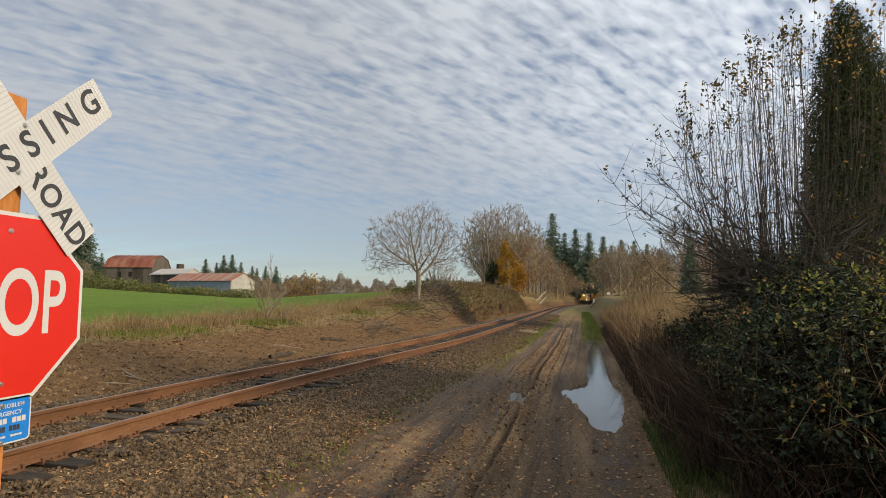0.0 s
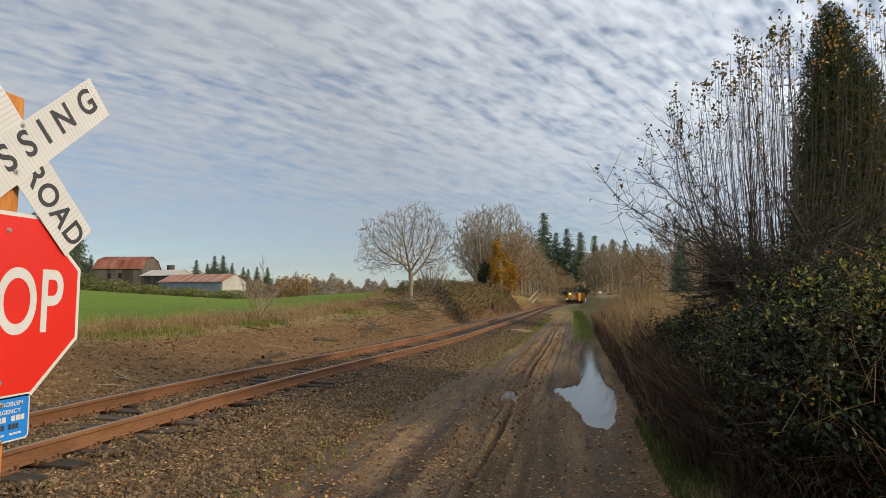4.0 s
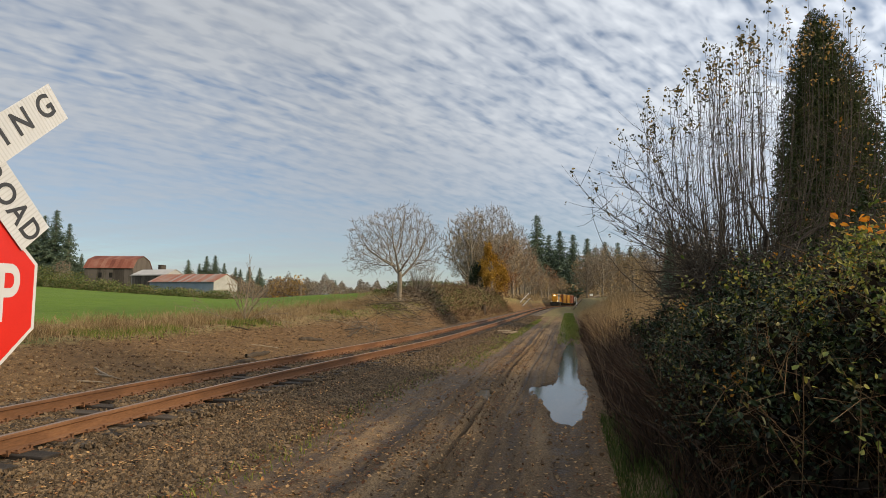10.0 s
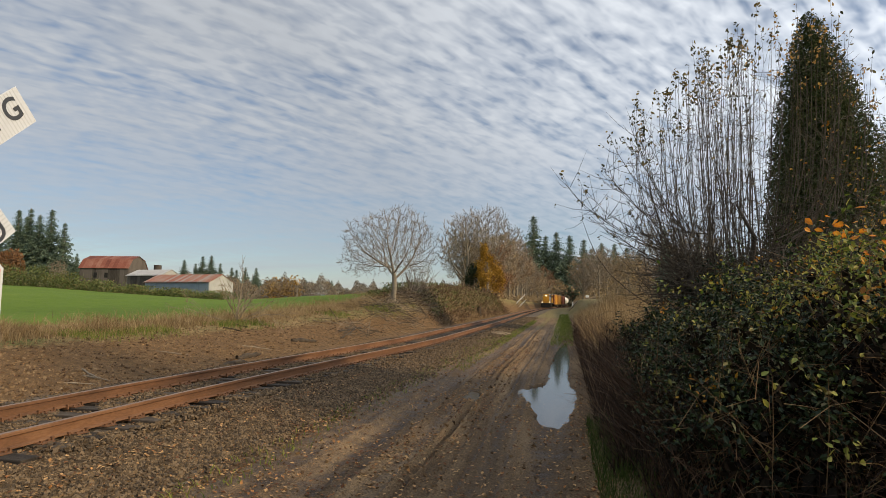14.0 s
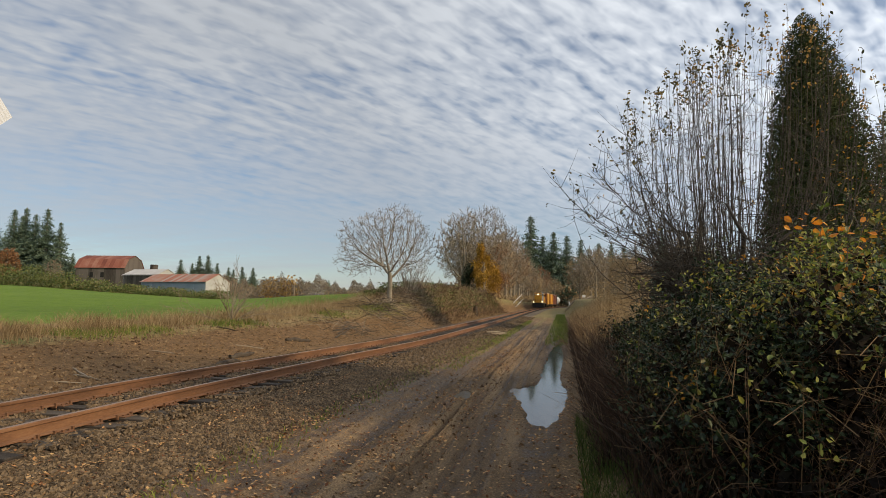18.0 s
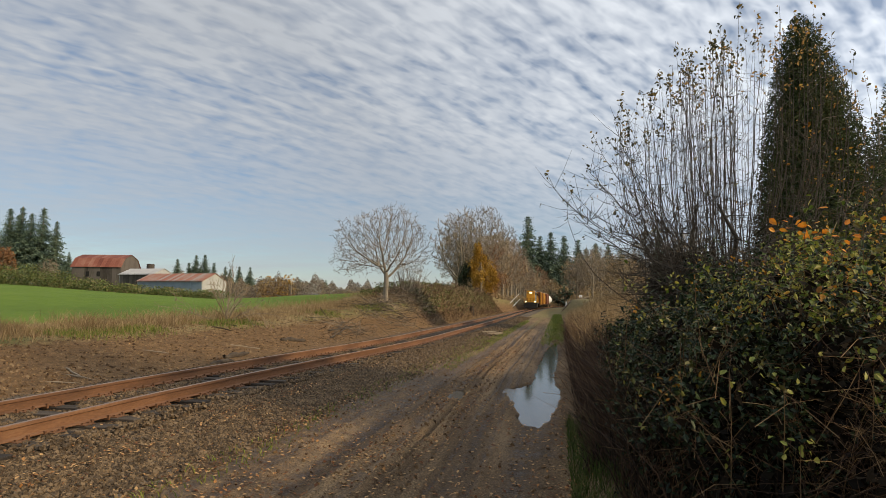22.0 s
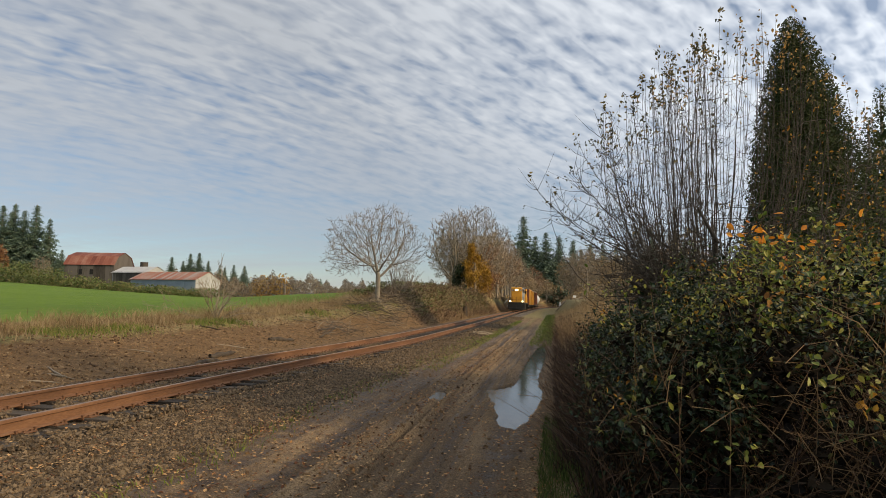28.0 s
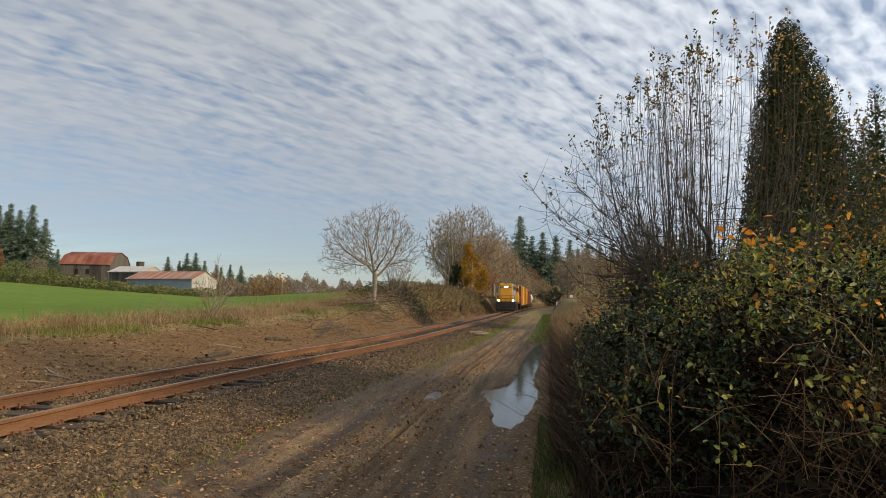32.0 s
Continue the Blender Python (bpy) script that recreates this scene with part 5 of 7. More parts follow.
def build_hedge():
    dark = (0.28, 0.64, 0.05, 0.01)
    mixed = (0.50, 0.16, 0.30, 0.030)
    dry = (0.40, 0.25, 0.28, 0.06)
    edge = "dark glossy leafy thicket at the hedge's edge"
    foot = "low dark green leafy clump at the ditch"
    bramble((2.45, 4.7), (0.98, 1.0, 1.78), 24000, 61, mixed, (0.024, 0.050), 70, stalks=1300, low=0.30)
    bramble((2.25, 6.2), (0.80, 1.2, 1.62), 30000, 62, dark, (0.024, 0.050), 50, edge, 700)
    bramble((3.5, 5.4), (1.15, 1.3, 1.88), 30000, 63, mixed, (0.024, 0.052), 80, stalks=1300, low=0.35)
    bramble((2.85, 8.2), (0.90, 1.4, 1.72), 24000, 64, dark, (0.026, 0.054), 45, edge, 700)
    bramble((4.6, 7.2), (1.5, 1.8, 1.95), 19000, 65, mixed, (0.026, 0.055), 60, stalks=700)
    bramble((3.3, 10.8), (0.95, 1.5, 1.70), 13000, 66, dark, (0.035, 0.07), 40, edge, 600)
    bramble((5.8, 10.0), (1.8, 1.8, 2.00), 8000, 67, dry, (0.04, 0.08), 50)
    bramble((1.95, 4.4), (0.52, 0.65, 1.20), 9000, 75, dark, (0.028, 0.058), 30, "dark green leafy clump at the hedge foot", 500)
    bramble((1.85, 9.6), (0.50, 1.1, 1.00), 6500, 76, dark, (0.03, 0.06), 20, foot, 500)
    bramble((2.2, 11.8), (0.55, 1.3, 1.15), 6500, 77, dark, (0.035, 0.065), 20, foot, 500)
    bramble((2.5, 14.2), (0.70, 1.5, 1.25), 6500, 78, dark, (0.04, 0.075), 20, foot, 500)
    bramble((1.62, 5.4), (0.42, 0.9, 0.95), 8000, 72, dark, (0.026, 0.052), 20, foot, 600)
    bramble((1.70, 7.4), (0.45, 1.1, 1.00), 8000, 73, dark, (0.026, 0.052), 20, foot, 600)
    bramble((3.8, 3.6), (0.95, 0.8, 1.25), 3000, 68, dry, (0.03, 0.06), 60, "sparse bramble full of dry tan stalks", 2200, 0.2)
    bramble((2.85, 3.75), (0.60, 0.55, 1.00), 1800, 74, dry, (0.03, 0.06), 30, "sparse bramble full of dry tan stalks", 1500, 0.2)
    orange = ("orange_spray", "bright orange autumn leaves on a bramble tip", "orange leaf sprays in the hedge")
    yellow = ("yellow_spray", "yellow and pale green bramble leaves on a low shoot", "yellow leaf sprays in the hedge")
    for k, (x, y, z, n, sz) in enumerate(((2.47, 4.5, 2.25, 22, 0.062), (2.85, 4.5, 2.26, 7, 0.066), (2.64, 4.5, 2.10, 8, 0.055), (2.70, 4.45, 1.83, 4, 0.05), (3.2, 4.4, 1.72, 9, 0.05))):
        leaf_spray((x, y, z), n, sz, M_ORANGELEAF, 690 + k, *orange)
    for k, (x, y, z, n, sz, mt) in enumerate(((2.76, 3.6, 1.19, 10, 0.055, M_GOLDLEAF), (1.99, 3.6, 1.28, 8, 0.05, M_LIME), (2.06, 3.6, 0.90, 12, 0.055, M_LIME), (1.73, 3.7, 1.27, 6, 0.05, M_LIME), (2.45, 3.6, 1.35, 8, 0.055, M_LIME))):
        leaf_spray((x, y, z), n, sz, mt, 720 + k, *yellow, spread=(0.07, 0.05, 0.05))
    rng = np.random.default_rng(70)
    # a wall of dead weeds along the ditch, taller behind
    C = np.concatenate([scatter(rng, 17000, 1.0, 2.3, 6.5, 36, 1.35), scatter(rng, 1800, 1.25, 2.0, 4.2, 9, 1.0)])
    V, F = blades(C, rng.uniform(0.25, 1.15, len(C)) * np.clip((C[:, 0] - 0.92) / 0.55, 0.15, 1), 0.011, rng, 0.50)
    stuff("verge_weeds", V, F, M_VERGE, "reddish brown dead weeds along the ditch", "weeds")
    L = []
    for p in scatter(rng, 520, 1.1, 2.0, 8.5, 26, 1.3):
        d = unit(rng.normal(size=3) * (0.35, 0.4, 0.1) + (-0.05, 0, 0.85)) * rng.uniform(0.5, 1.45)
        L.append((np.stack([p, p + d * 0.4 + rng.normal(size=3) * 0.05, p + d * 0.75 + rng.normal(size=3) * 0.07, p + d + (-0.08, 0, -0.10)]), np.array([0.006, 0.005, 0.004, 0.002])))
    stuff("verge_stems", *tubes(L, 3), M_WEED, "thin bent reddish stems over the ditch", "weeds")
    C = scatter(rng, 11000, 1.25, 5.5, 15, 48, 1.2)
    V, F = blades(C, rng.uniform(0.7, 1.45, len(C)), 0.016, rng, 0.22)
    stuff("tall_dry_grass", V, F, M_DRYGRASS, "tall tan dry grass behind the ditch", "grass")
    C = np.concatenate([scatter(rng, 500, 2.7, 4.2, 4.0, 8, 1.0), scatter(rng, 600, 2.9, 4.0, 3.1, 4.5, 1.0)])
    V, F = blades(C, rng.uniform(0.4, 1.3, len(C)), 0.005, rng, 0.45)
    stuff("dry_stalks", V, F, M_STALK, "tangled dry tan stalks under the brambles", "grass")
    # long dead grass stems that lean and cross, on the sunny end of the hedge
    L = []
    for p in np.concatenate([scatter(rng, 700, 2.75, 4.4, 3.1, 4.3, 1.0), scatter(rng, 260, 2.2, 2.9, 3.8, 4.6, 1.0)]):
        h = rng.uniform(0.4, 1.35) * np.clip((p[0] - 1.0) / 1.4, 0.45, 1)
        d = np.array([rng.normal() * 0.26, rng.normal() * 0.24, 1.0]) * h
        f = rng.normal(size=3) * (0.30, 0.25, 0.0) * h
        t = np.linspace(0, 1, 6)[:, None]
        L.append((p + d * t + f * t ** 2.5 - np.array([0, 0, 0.35]) * h * t ** 3 * rng.random(), np.linspace(0.0026, 0.0011, 6) * rng.uniform(0.6, 1.4)))
    stuff("dead_grass_tangle", *tubes(L, 3), M_STRAW, "long crossed dead grass stems in the hedge", "grass")
    C = np.concatenate([scatter(rng, 1000, 2.9, 5.2, 3.4, 9, 1.0), scatter(rng, 260, 1.7, 2.6, 6.0, 10.5, 1.0)])
    V, F = blades(C, rng.uniform(0.7, 1.9, len(C)) * np.clip((C[:, 0] - 0.6) / 1.2, 0.3, 0.85), 0.006, rng, 0.25)
    stuff("hedge_stems", V, F, M_STALK, "thin reddish brown stems standing in the hedge", "stems")
    C = scatter(rng, 5200, 0.84, 1.6, 3.5, 9.5, 1.2)
    V, F = blades(C, rng.uniform(0.06, 0.24, len(C)), 0.007, rng, 0.5)
    stuff("verge_grass", V, F, M_GREENGRASS, "short green grass at the foot of the hedge", "grass")


def build_bank_plants():
    rng = np.random.default_rng(80)
    y = 9 + 55 * rng.random(34000) ** 1.15
    cx = np.interp(y, [-30, 8, 25, 38, 46, 55, 70, 400], [-14.5, -14.2, -12.6, -10.9, -10.7, -10.6, -10.8, -11.5])
    x = cx - 0.2 - np.abs(rng.normal(size=len(y))) * np.interp(y, [9, 25, 60], [1.5, 2.4, 3.0]) + rng.random(len(y)) ** 3 * 1.4
    C = np.stack([x, y, land(x, y)], 1)
    V, F = blades(C, 0.10 + 0.46 * rng.random(len(C)) ** 1.8 * (1 + 0.5 * np.sin(y * 1.7 + x)), 0.014, rng, 0.55)
    stuff("bank_dry_grass", V, F, M_DRYGRASS, "tall tan dry grass along the bank crest", "grass")
    y = 10 + 32 * rng.random(11000)
    cx = np.interp(y, [8, 25, 38, 50], [-14.2, -12.6, -10.9, -11.2])
    x = cx + rng.normal(size=len(y)) * 0.5 + 0.1
    keep = np.sin(y * 0.9) + np.sin(y * 0.37 + 1) > 0.3
    C = np.stack([x, y, land(x, y)], 1)[keep]
    V, F = blades(C, rng.uniform(0.08, 0.26, len(C)), 0.016, rng, 0.6)
    stuff("bank_green_grass", V, F, M_SUNGRASS, "fresh green grass tufts on the bank edge", "grass")
    C = np.concatenate([scatter(rng, 900, -3.25, -2.6, 4, 30, 1.3), scatter(rng, 6500, -0.1, 0.95, 26, 95, 1.0), scatter(rng, 7000, 0.25, 1.15, 29, 95, 1.0), scatter(rng, 2600, -2.6, -2.1, 16, 60, 1.0)])
    V, F = blades(C, rng.uniform(0.03, 0.11, len(C)) * np.where(C[:, 1] > 26, 1.8, 1), 0.012, rng, 0.6)
    stuff("track_grass", V, F, M_SUNGRASS, "low green grass between and beside the wheel tracks", "grass")
    yy = 44 + 56 * rng.random(26000)
    xx = -8.35 - 3.9 * rng.random(26000)
    V, F = blades(np.stack([xx, yy, land(xx, yy)], 1), 0.10 + 0.40 * rng.random(26000) ** 2, 0.022, rng, 0.7)
    stuff("slope_grass", V, F, M_DRYGRASS, "matted tan grass on the cutting slope", "grass")
    r3 = np.random.default_rng(84)
    for bx, by, hh, nn in ((-11.2, 45.5, 2.7, 70), (-11.6, 48.5, 2.2, 50), (-12.2, 52.0, 2.4, 50)):
        bu = thing("shoot_bush", (bx, by, float(land(bx, by))), "bare bush of thin upright pale shoots on the bank", "shrub", "bare shoot bushes on the bank")
        for k in range(nn):
            d = unit(r3.normal(size=3) * (0.45, 0.45, 0.1) + (0, 0, 1)) * hh * r3.uniform(0.5, 1.1)
            b0 = r3.normal(size=3) * (0.35, 0.35, 0)
            part_mesh("shoot", mesh_np("shoot", *tubes([(np.stack([b0, b0 + d * 0.5 + r3.normal(size=3) * 0.08, b0 + d]), np.array([0.014, 0.010, 0.005]))], 3), M_PALETWIG), bu)
    yy = 7 + 30 * rng.random(4200) ** 1.2
    xx = -8.9 - 4.2 * rng.random(4200)
    V, F = rocks(np.stack([xx, yy, land(xx, yy) + 0.005], 1), 0.015 + 0.07 * rng.random(4200) ** 3, rng)
    stuff("slope_clods", V, F, M_CLOD, "small stones and clods on the bare slope", "clods")
    # shrub, brush and scrub
    sx, sy = -13.2, 23.0
    sh = thing("bare_shrub", (sx, sy, float(land(sx, sy))), "leafless pale spreading shrub on the bank", "shrub")
    rng = np.random.default_rng(81)
    L = []
    for k in range(11):
        a, t = rng.uniform(0, 6.28), rng.uniform(0.2, 1.35)
        L += grow(rng, (0, 0, 0), (math.cos(a) * math.sin(t), math.sin(a) * math.sin(t), math.cos(t)), rng.uniform(1.2, 2.5), 0.026, 2, (5, 3), 0.6, 0.5, wiggle=0.12)
    for l, p, r in L:
        part_mesh(("stem", "branch", "twig")[l], mesh_np("branch", *tubes([(p, np.maximum(r, 0.006))], 4), M_PALETWIG), sh)
    for cx_, cy_, n, ln, nm, lab in ((-10.2, 37.0, 260, 2.2, "brush_pile", "heap of pale cut branches on the bank slope"), (-9.8, 28.0, 70, 1.8, "brush_pile", "flat heap of dead sticks on the dirt"), (-10.6, 43.5, 260, 2.6, "brush_pile", "tangle of pale fallen branches below the tree")):
        bp = thing(nm, (0, 0, 0), lab, "brush pile", "brush piles on the bank")
        for k in range(n):
            p = np.array([cx_ + rng.normal() * 0.8, cy_ + rng.normal() * (2.2 if n > 100 else 1.6), 0])
            p[2] = float(land(p[0], p[1])) + rng.uniform(0.0, 0.45 if n > 100 else 0.15)
            d = unit(rng.normal(size=3) * (1, 1, 0.30) + (0.5, 0, -0.15)) * ln * rng.uniform(0.3, 1)
            S = [(np.stack([p - d / 2, p + rng.normal(size=3) * 0.05, p + d / 2]), np.array([0.015, 0.011, 0.005]) * rng.uniform(0.5, 1.5))]
            part_mesh("stick", mesh_np("stick", *tubes(S, 4), M_SPROUT if k % 3 else M_PALETWIG), bp)
    # dense scrub and ivy over the high bank
    rng = np.random.default_rng(82)
    n = 26000
    y = 44 + 52 * rng.random(n)
    x = -9.0 - 6.0 * rng.random(n) ** 0.8
    z = land(x, y) + rng.random(n) ** 2 * (0.35 + 0.55 * (np.sin(x * 1.3) + np.sin(y * 0.8) > 0.3))
    V, F = leaves(np.stack([x, y, z], 1), rng.uniform(0.10, 0.24, n), rng, flat=0.3, aspect=0.7)
    stuff("bank_ivy", V, F, M_IVY, "green and brown ivy and brambles covering the high bank", "ivy")
    rng = np.random.default_rng(83)
    S = []
    for k in range(4200):
        yy = 42 + 58 * rng.random()
        xx = -8.5 - 5.0 * rng.random()
        p = np.array([xx, yy, float(land(xx, yy))])
        d = unit(rng.normal(size=3) * (0.7, 0.7, 0.2) + (0.25, 0, 0.7)) * rng.uniform(0.25, 0.95) * (1.8 if rng.random() < 0.06 else 1)
        S.append((np.stack([p, p + d * 0.6 + rng.normal(size=3) * 0.1, p + d + rng.normal(size=3) * 0.15]), np.array([0.022, 0.016, 0.009])))
    stuff("bank_scrub", *tubes(S, 3), M_WEED, "leafless dark scrub stems along the bank", "scrub")


def woods_tree(rng, variants, x, y, s):
    tr = copy_thing(variants[int(rng.integers(len(variants)))], pose(x, y, float(land(x, y)), 0, 0, float(rng.uniform(0, 360))))
    tr.scale = (s, s, s)
    return tr


def build_woods():
    rng = np.random.default_rng(90)
    oak_tree("round_bare_tree", (-12.5, 100.0), 14.9, 91, "large bare round-crowned tree on the bank", None, 3000, 0.017, 0.42, 0.16, 4, 0.4)
    oak_tree("bare_tree", (-11.2, 128.0), 15.0, 92, "bare tree with pale branches", None, 1100, 0.024, 0.36, 0.2, 4)
    # yellow ivy-hung tree and the dark evergreen beside it
    for nm, at, hh, rr, n, mat, lab in (("yellow_tree", (-11.3, 92), 7.2, (2.7, 2.3, 3.6), 9000, M_YELLOWTREE, "golden yellow autumn tree above the cutting"),
                                        ("holly_tree", (-13.6, 93), 4.6, (2.0, 1.8, 2.6), 4000, M_HOLLY, "dark evergreen shrub beside the yellow tree"),
                                        ("russet_tree", (-10.9, 106), 9.0, (3.8, 3.0, 4.6), 7000, M_RUSTTREE, "russet brown leafy tree beside the track")):
        r = np.random.default_rng(int(n))
        z0 = float(land(*at))
        tr = thing(nm, (*at, z0), lab, "tree")
        part_mesh("trunk", mesh_np("trunk", *tubes([(np.array([(0, 0, -0.3), (0.1, 0, hh * 0.5), (0, 0, hh)]), np.array([0.16, 0.12, 0.03]))], 6), M_BARK, True), tr)
        lobes = ((-0.3, 7.1, 0.85), (-0.5, 6.2, 0.9), (0.3, 5.6, 0.95), (-1.0, 4.7, 1.1), (0.9, 4.4, 1.25), (1.7, 3.4, 1.15), (-1.1, 3.2, 1.1), (0.4, 2.7, 1.3), (2.1, 2.2, 1.1), (1.2, 1.2, 1.2), (-0.5, 1.8, 1.0))
        if nm == "yellow_tree":
            C = np.concatenate([bush_cloud(r, n // 11, (lx, r.normal() * 0.8, lz), (ls * 0.8, ls * 0.8, ls * 0.9), 0.3, 0.35) for lx, lz, ls in lobes])
        else:
            C = np.concatenate([bush_cloud(r, n // 9, (r.normal() * rr[0] * 0.42 * (1 - 0.085 * k), r.normal() * rr[1] * 0.45, hh * (0.10 + 0.105 * k)), (rr[0] * 0.48, rr[1] * 0.48, rr[2] * 0.36), 0.3, 0.3) for k in range(9)])
        V, F = leaves(C, r.uniform(0.10, 0.30, len(C)), r, aspect=0.65, droop=0.4)
        part_mesh("crown", mesh_np("crown", V, F, mat), tr)
    # bare woods on both sides of the line
    protos = []
    for k, (h, kids, tw) in enumerate(((13, 0, M_TWIG), (11, 0, M_SCRUB), (9, 0, M_SCRUB), (12, 0, M_RUSTTWIG))):
        protos.append(oak_tree("woodland_tree", (9.0 + 5 * k, 150.0 + 9 * k), h, 95 + k, "bare brown woodland tree beside the line", tw, 700, 0.026, 0.34, 0.16, 4))
        tagged(protos[-1], group="bare woods round the line")
    spots = []
    for k in range(64):
        y = 96 + 165 * rng.random()
        side = rng.random() < 0.42
        x = curve_x(y) + (-11.5 - 5.5 * rng.random() ** 1.2 if side else 5.0 + 26 * rng.random() ** 1.2 + (6 if y < 150 else 0))
        spots.append((float(x), y, rng.uniform(0.8, 1.3)))
    for k in range(26):
        y = 262 + 50 * rng.random()
        spots.append((float(curve_x(262)) + rng.uniform(-26, 30), y, rng.uniform(0.8, 1.3)))
    for x, y, s in spots:
        woods_tree(rng, protos, x, y, s)
    # undergrowth under the woods and behind them
    n = 48000
    y = 95 + 190 * rng.random(n)
    left = rng.random(n) < 0.45
    off = np.where(left, -10.4 - 7.5 * rng.random(n) ** 1.3, 2.6 + 34 * rng.random(n) ** 1.2 + np.clip((170 - y) * 0.16, 0, 9))
    x = curve_x(y) + off
    z = land(x, y) + rng.random(n) ** 1.5 * np.clip((np.abs(off + 4.0) - 5.5) * 0.55, 0.5, 6.5)
    V, F = leaves(np.stack([x, y, z], 1), rng.uniform(0.15, 0.45, n), rng, aspect=0.6)
    stuff("woodland_undergrowth", V, F, M_SCRUB, "brown tangled undergrowth beneath bare trees", "undergrowth")
    n = 9000
    x, y = rng.uniform(-45, 75, n), 285 + 30 * rng.random(n)
    V, F = leaves(np.stack([x, y, land(x, y) + 11 * rng.random(n) ** 1.4], 1), rng.uniform(0.6, 1.6, n), rng, aspect=0.7)
    stuff("backwoods", V, F, M_SCRUB, "dense brown bare woods closing the view", "woods")
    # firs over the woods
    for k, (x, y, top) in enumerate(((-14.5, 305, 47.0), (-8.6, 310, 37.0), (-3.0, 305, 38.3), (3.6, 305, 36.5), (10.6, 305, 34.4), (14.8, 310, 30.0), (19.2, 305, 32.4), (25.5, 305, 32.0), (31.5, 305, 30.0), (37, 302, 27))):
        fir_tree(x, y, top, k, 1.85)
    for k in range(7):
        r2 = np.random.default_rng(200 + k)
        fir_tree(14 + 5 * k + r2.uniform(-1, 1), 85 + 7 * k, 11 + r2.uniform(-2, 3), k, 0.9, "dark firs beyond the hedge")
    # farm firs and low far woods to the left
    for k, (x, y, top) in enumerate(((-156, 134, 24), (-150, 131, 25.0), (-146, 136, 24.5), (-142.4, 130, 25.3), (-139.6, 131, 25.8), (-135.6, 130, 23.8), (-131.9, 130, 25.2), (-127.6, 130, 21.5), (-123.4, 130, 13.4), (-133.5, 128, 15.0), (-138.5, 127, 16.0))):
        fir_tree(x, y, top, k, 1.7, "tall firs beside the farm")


def build_far_left():
    rng = np.random.default_rng(99)
    # orange tree and pale bare bush by the farm
    tr = oak_tree("rust_coloured_tree", (-131, 118), 8.5, 300, "rust-brown autumn tree beside the farm", M_RUSTTREE, 900, 0.08, 0.40, 0.15, 6)
    tagged(tr, category="tree")
    oak_tree("pale_bare_bush", (-115, 116), 6.5, 301, "pale leafless bush beside the farm firs", M_PALETWIG, 500, 0.03, 0.36, 0.06, 3)
    # bramble bank under the barn
    n = 26000
    t = rng.random(n)
    x = -150 + 92 * t + rng.normal(size=n) * 1.2
    y = 112 - 16 * t + rng.normal(size=n) * 1.4
    z = land(x, y) + rng.random(n) ** 1.3 * (1.6 + 3.0 * np.exp(-((t - 0.40) / 0.22) ** 2)) * (0.8 + 0.25 * np.sin(t * 60))
    V, F = leaves(np.stack([x, y, z], 1), rng.uniform(0.18, 0.45, n), rng, flat=0.2, aspect=0.7)
    stuff("bramble_bank", V, F, M_IVY, "olive-brown bramble bank below the barn", "brambles")
    # low woods across the valley
    n = 70000
    a = np.radians(rng.uniform(-36, -8, n))
    d = 175 + 90 * rng.random(n)
    x, y = np.sin(a) * d, np.cos(a) * d
    crowns = 5.2 + 1.0 * np.sin(a * 90) + 0.9 * np.sin(a * 217 + 1) + 0.6 * np.sin(a * 430) + 1.6 * np.exp(-((a + 0.44) / 0.06) ** 2)
    z = land(x, y) + rng.random(n) ** 0.6 * np.maximum(1.2, crowns)
    V, F = leaves(np.stack([x, y, z], 1), rng.uniform(0.2, 0.6, n), rng, aspect=0.6)
    stuff("valley_woods", V, F, M_FARWOODS, "low brown and grey woods across the fields", "woods")
    for k in range(12):
        r2 = np.random.default_rng(400 + k)
        b = radians(-35.2 + 0.75 * k + r2.uniform(-0.2, 0.2)) if k < 9 else radians(-27.0 + 2.4 * (k - 9))
        d2 = 240
        fir_tree(math.sin(b) * d2, math.cos(b) * d2, (15.5 + r2.uniform(-2.5, 3.5)) if k < 9 else 10, k, 1.9, "far firs across the valley")
    for (x, y, h, rr) in ((-92.5, 178, 6.4, 3.4), (-87.0, 180, 6.8, 3.2)):
        r2 = np.random.default_rng(int(-x))
        z0 = float(land(x, y))
        tr = thing("golden_tree", (x, y, z0), "golden yellow tree across the valley", "tree", "golden trees across the valley")
        part_mesh("trunk", mesh_np("trunk", *tubes([(np.array([(0, 0, -0.5), (0, 0, 2.5), (0, 0, h * 0.8)]), np.array([0.3, 0.22, 0.05]))], 6), M_BARK, True), tr)
        C = bush_cloud(r2, 1800, (0, 0, h * 0.55), (rr, rr, h * 0.5), 0.4, 0.3)
        V, F = leaves(C, r2.uniform(0.4, 0.9, len(C)), r2, aspect=0.7)
        part_mesh("crown", mesh_np("crown", V, F, M_YELLOWTREE), tr)
    # far hills, their blue haze painted as surface colour
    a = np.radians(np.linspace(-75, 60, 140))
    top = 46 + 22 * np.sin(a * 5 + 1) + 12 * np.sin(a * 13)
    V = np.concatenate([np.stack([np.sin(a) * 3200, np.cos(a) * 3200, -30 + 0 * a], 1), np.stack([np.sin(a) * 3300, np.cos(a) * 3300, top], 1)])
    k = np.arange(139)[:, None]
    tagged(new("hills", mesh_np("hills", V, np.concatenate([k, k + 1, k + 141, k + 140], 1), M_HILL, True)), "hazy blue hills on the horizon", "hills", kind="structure")


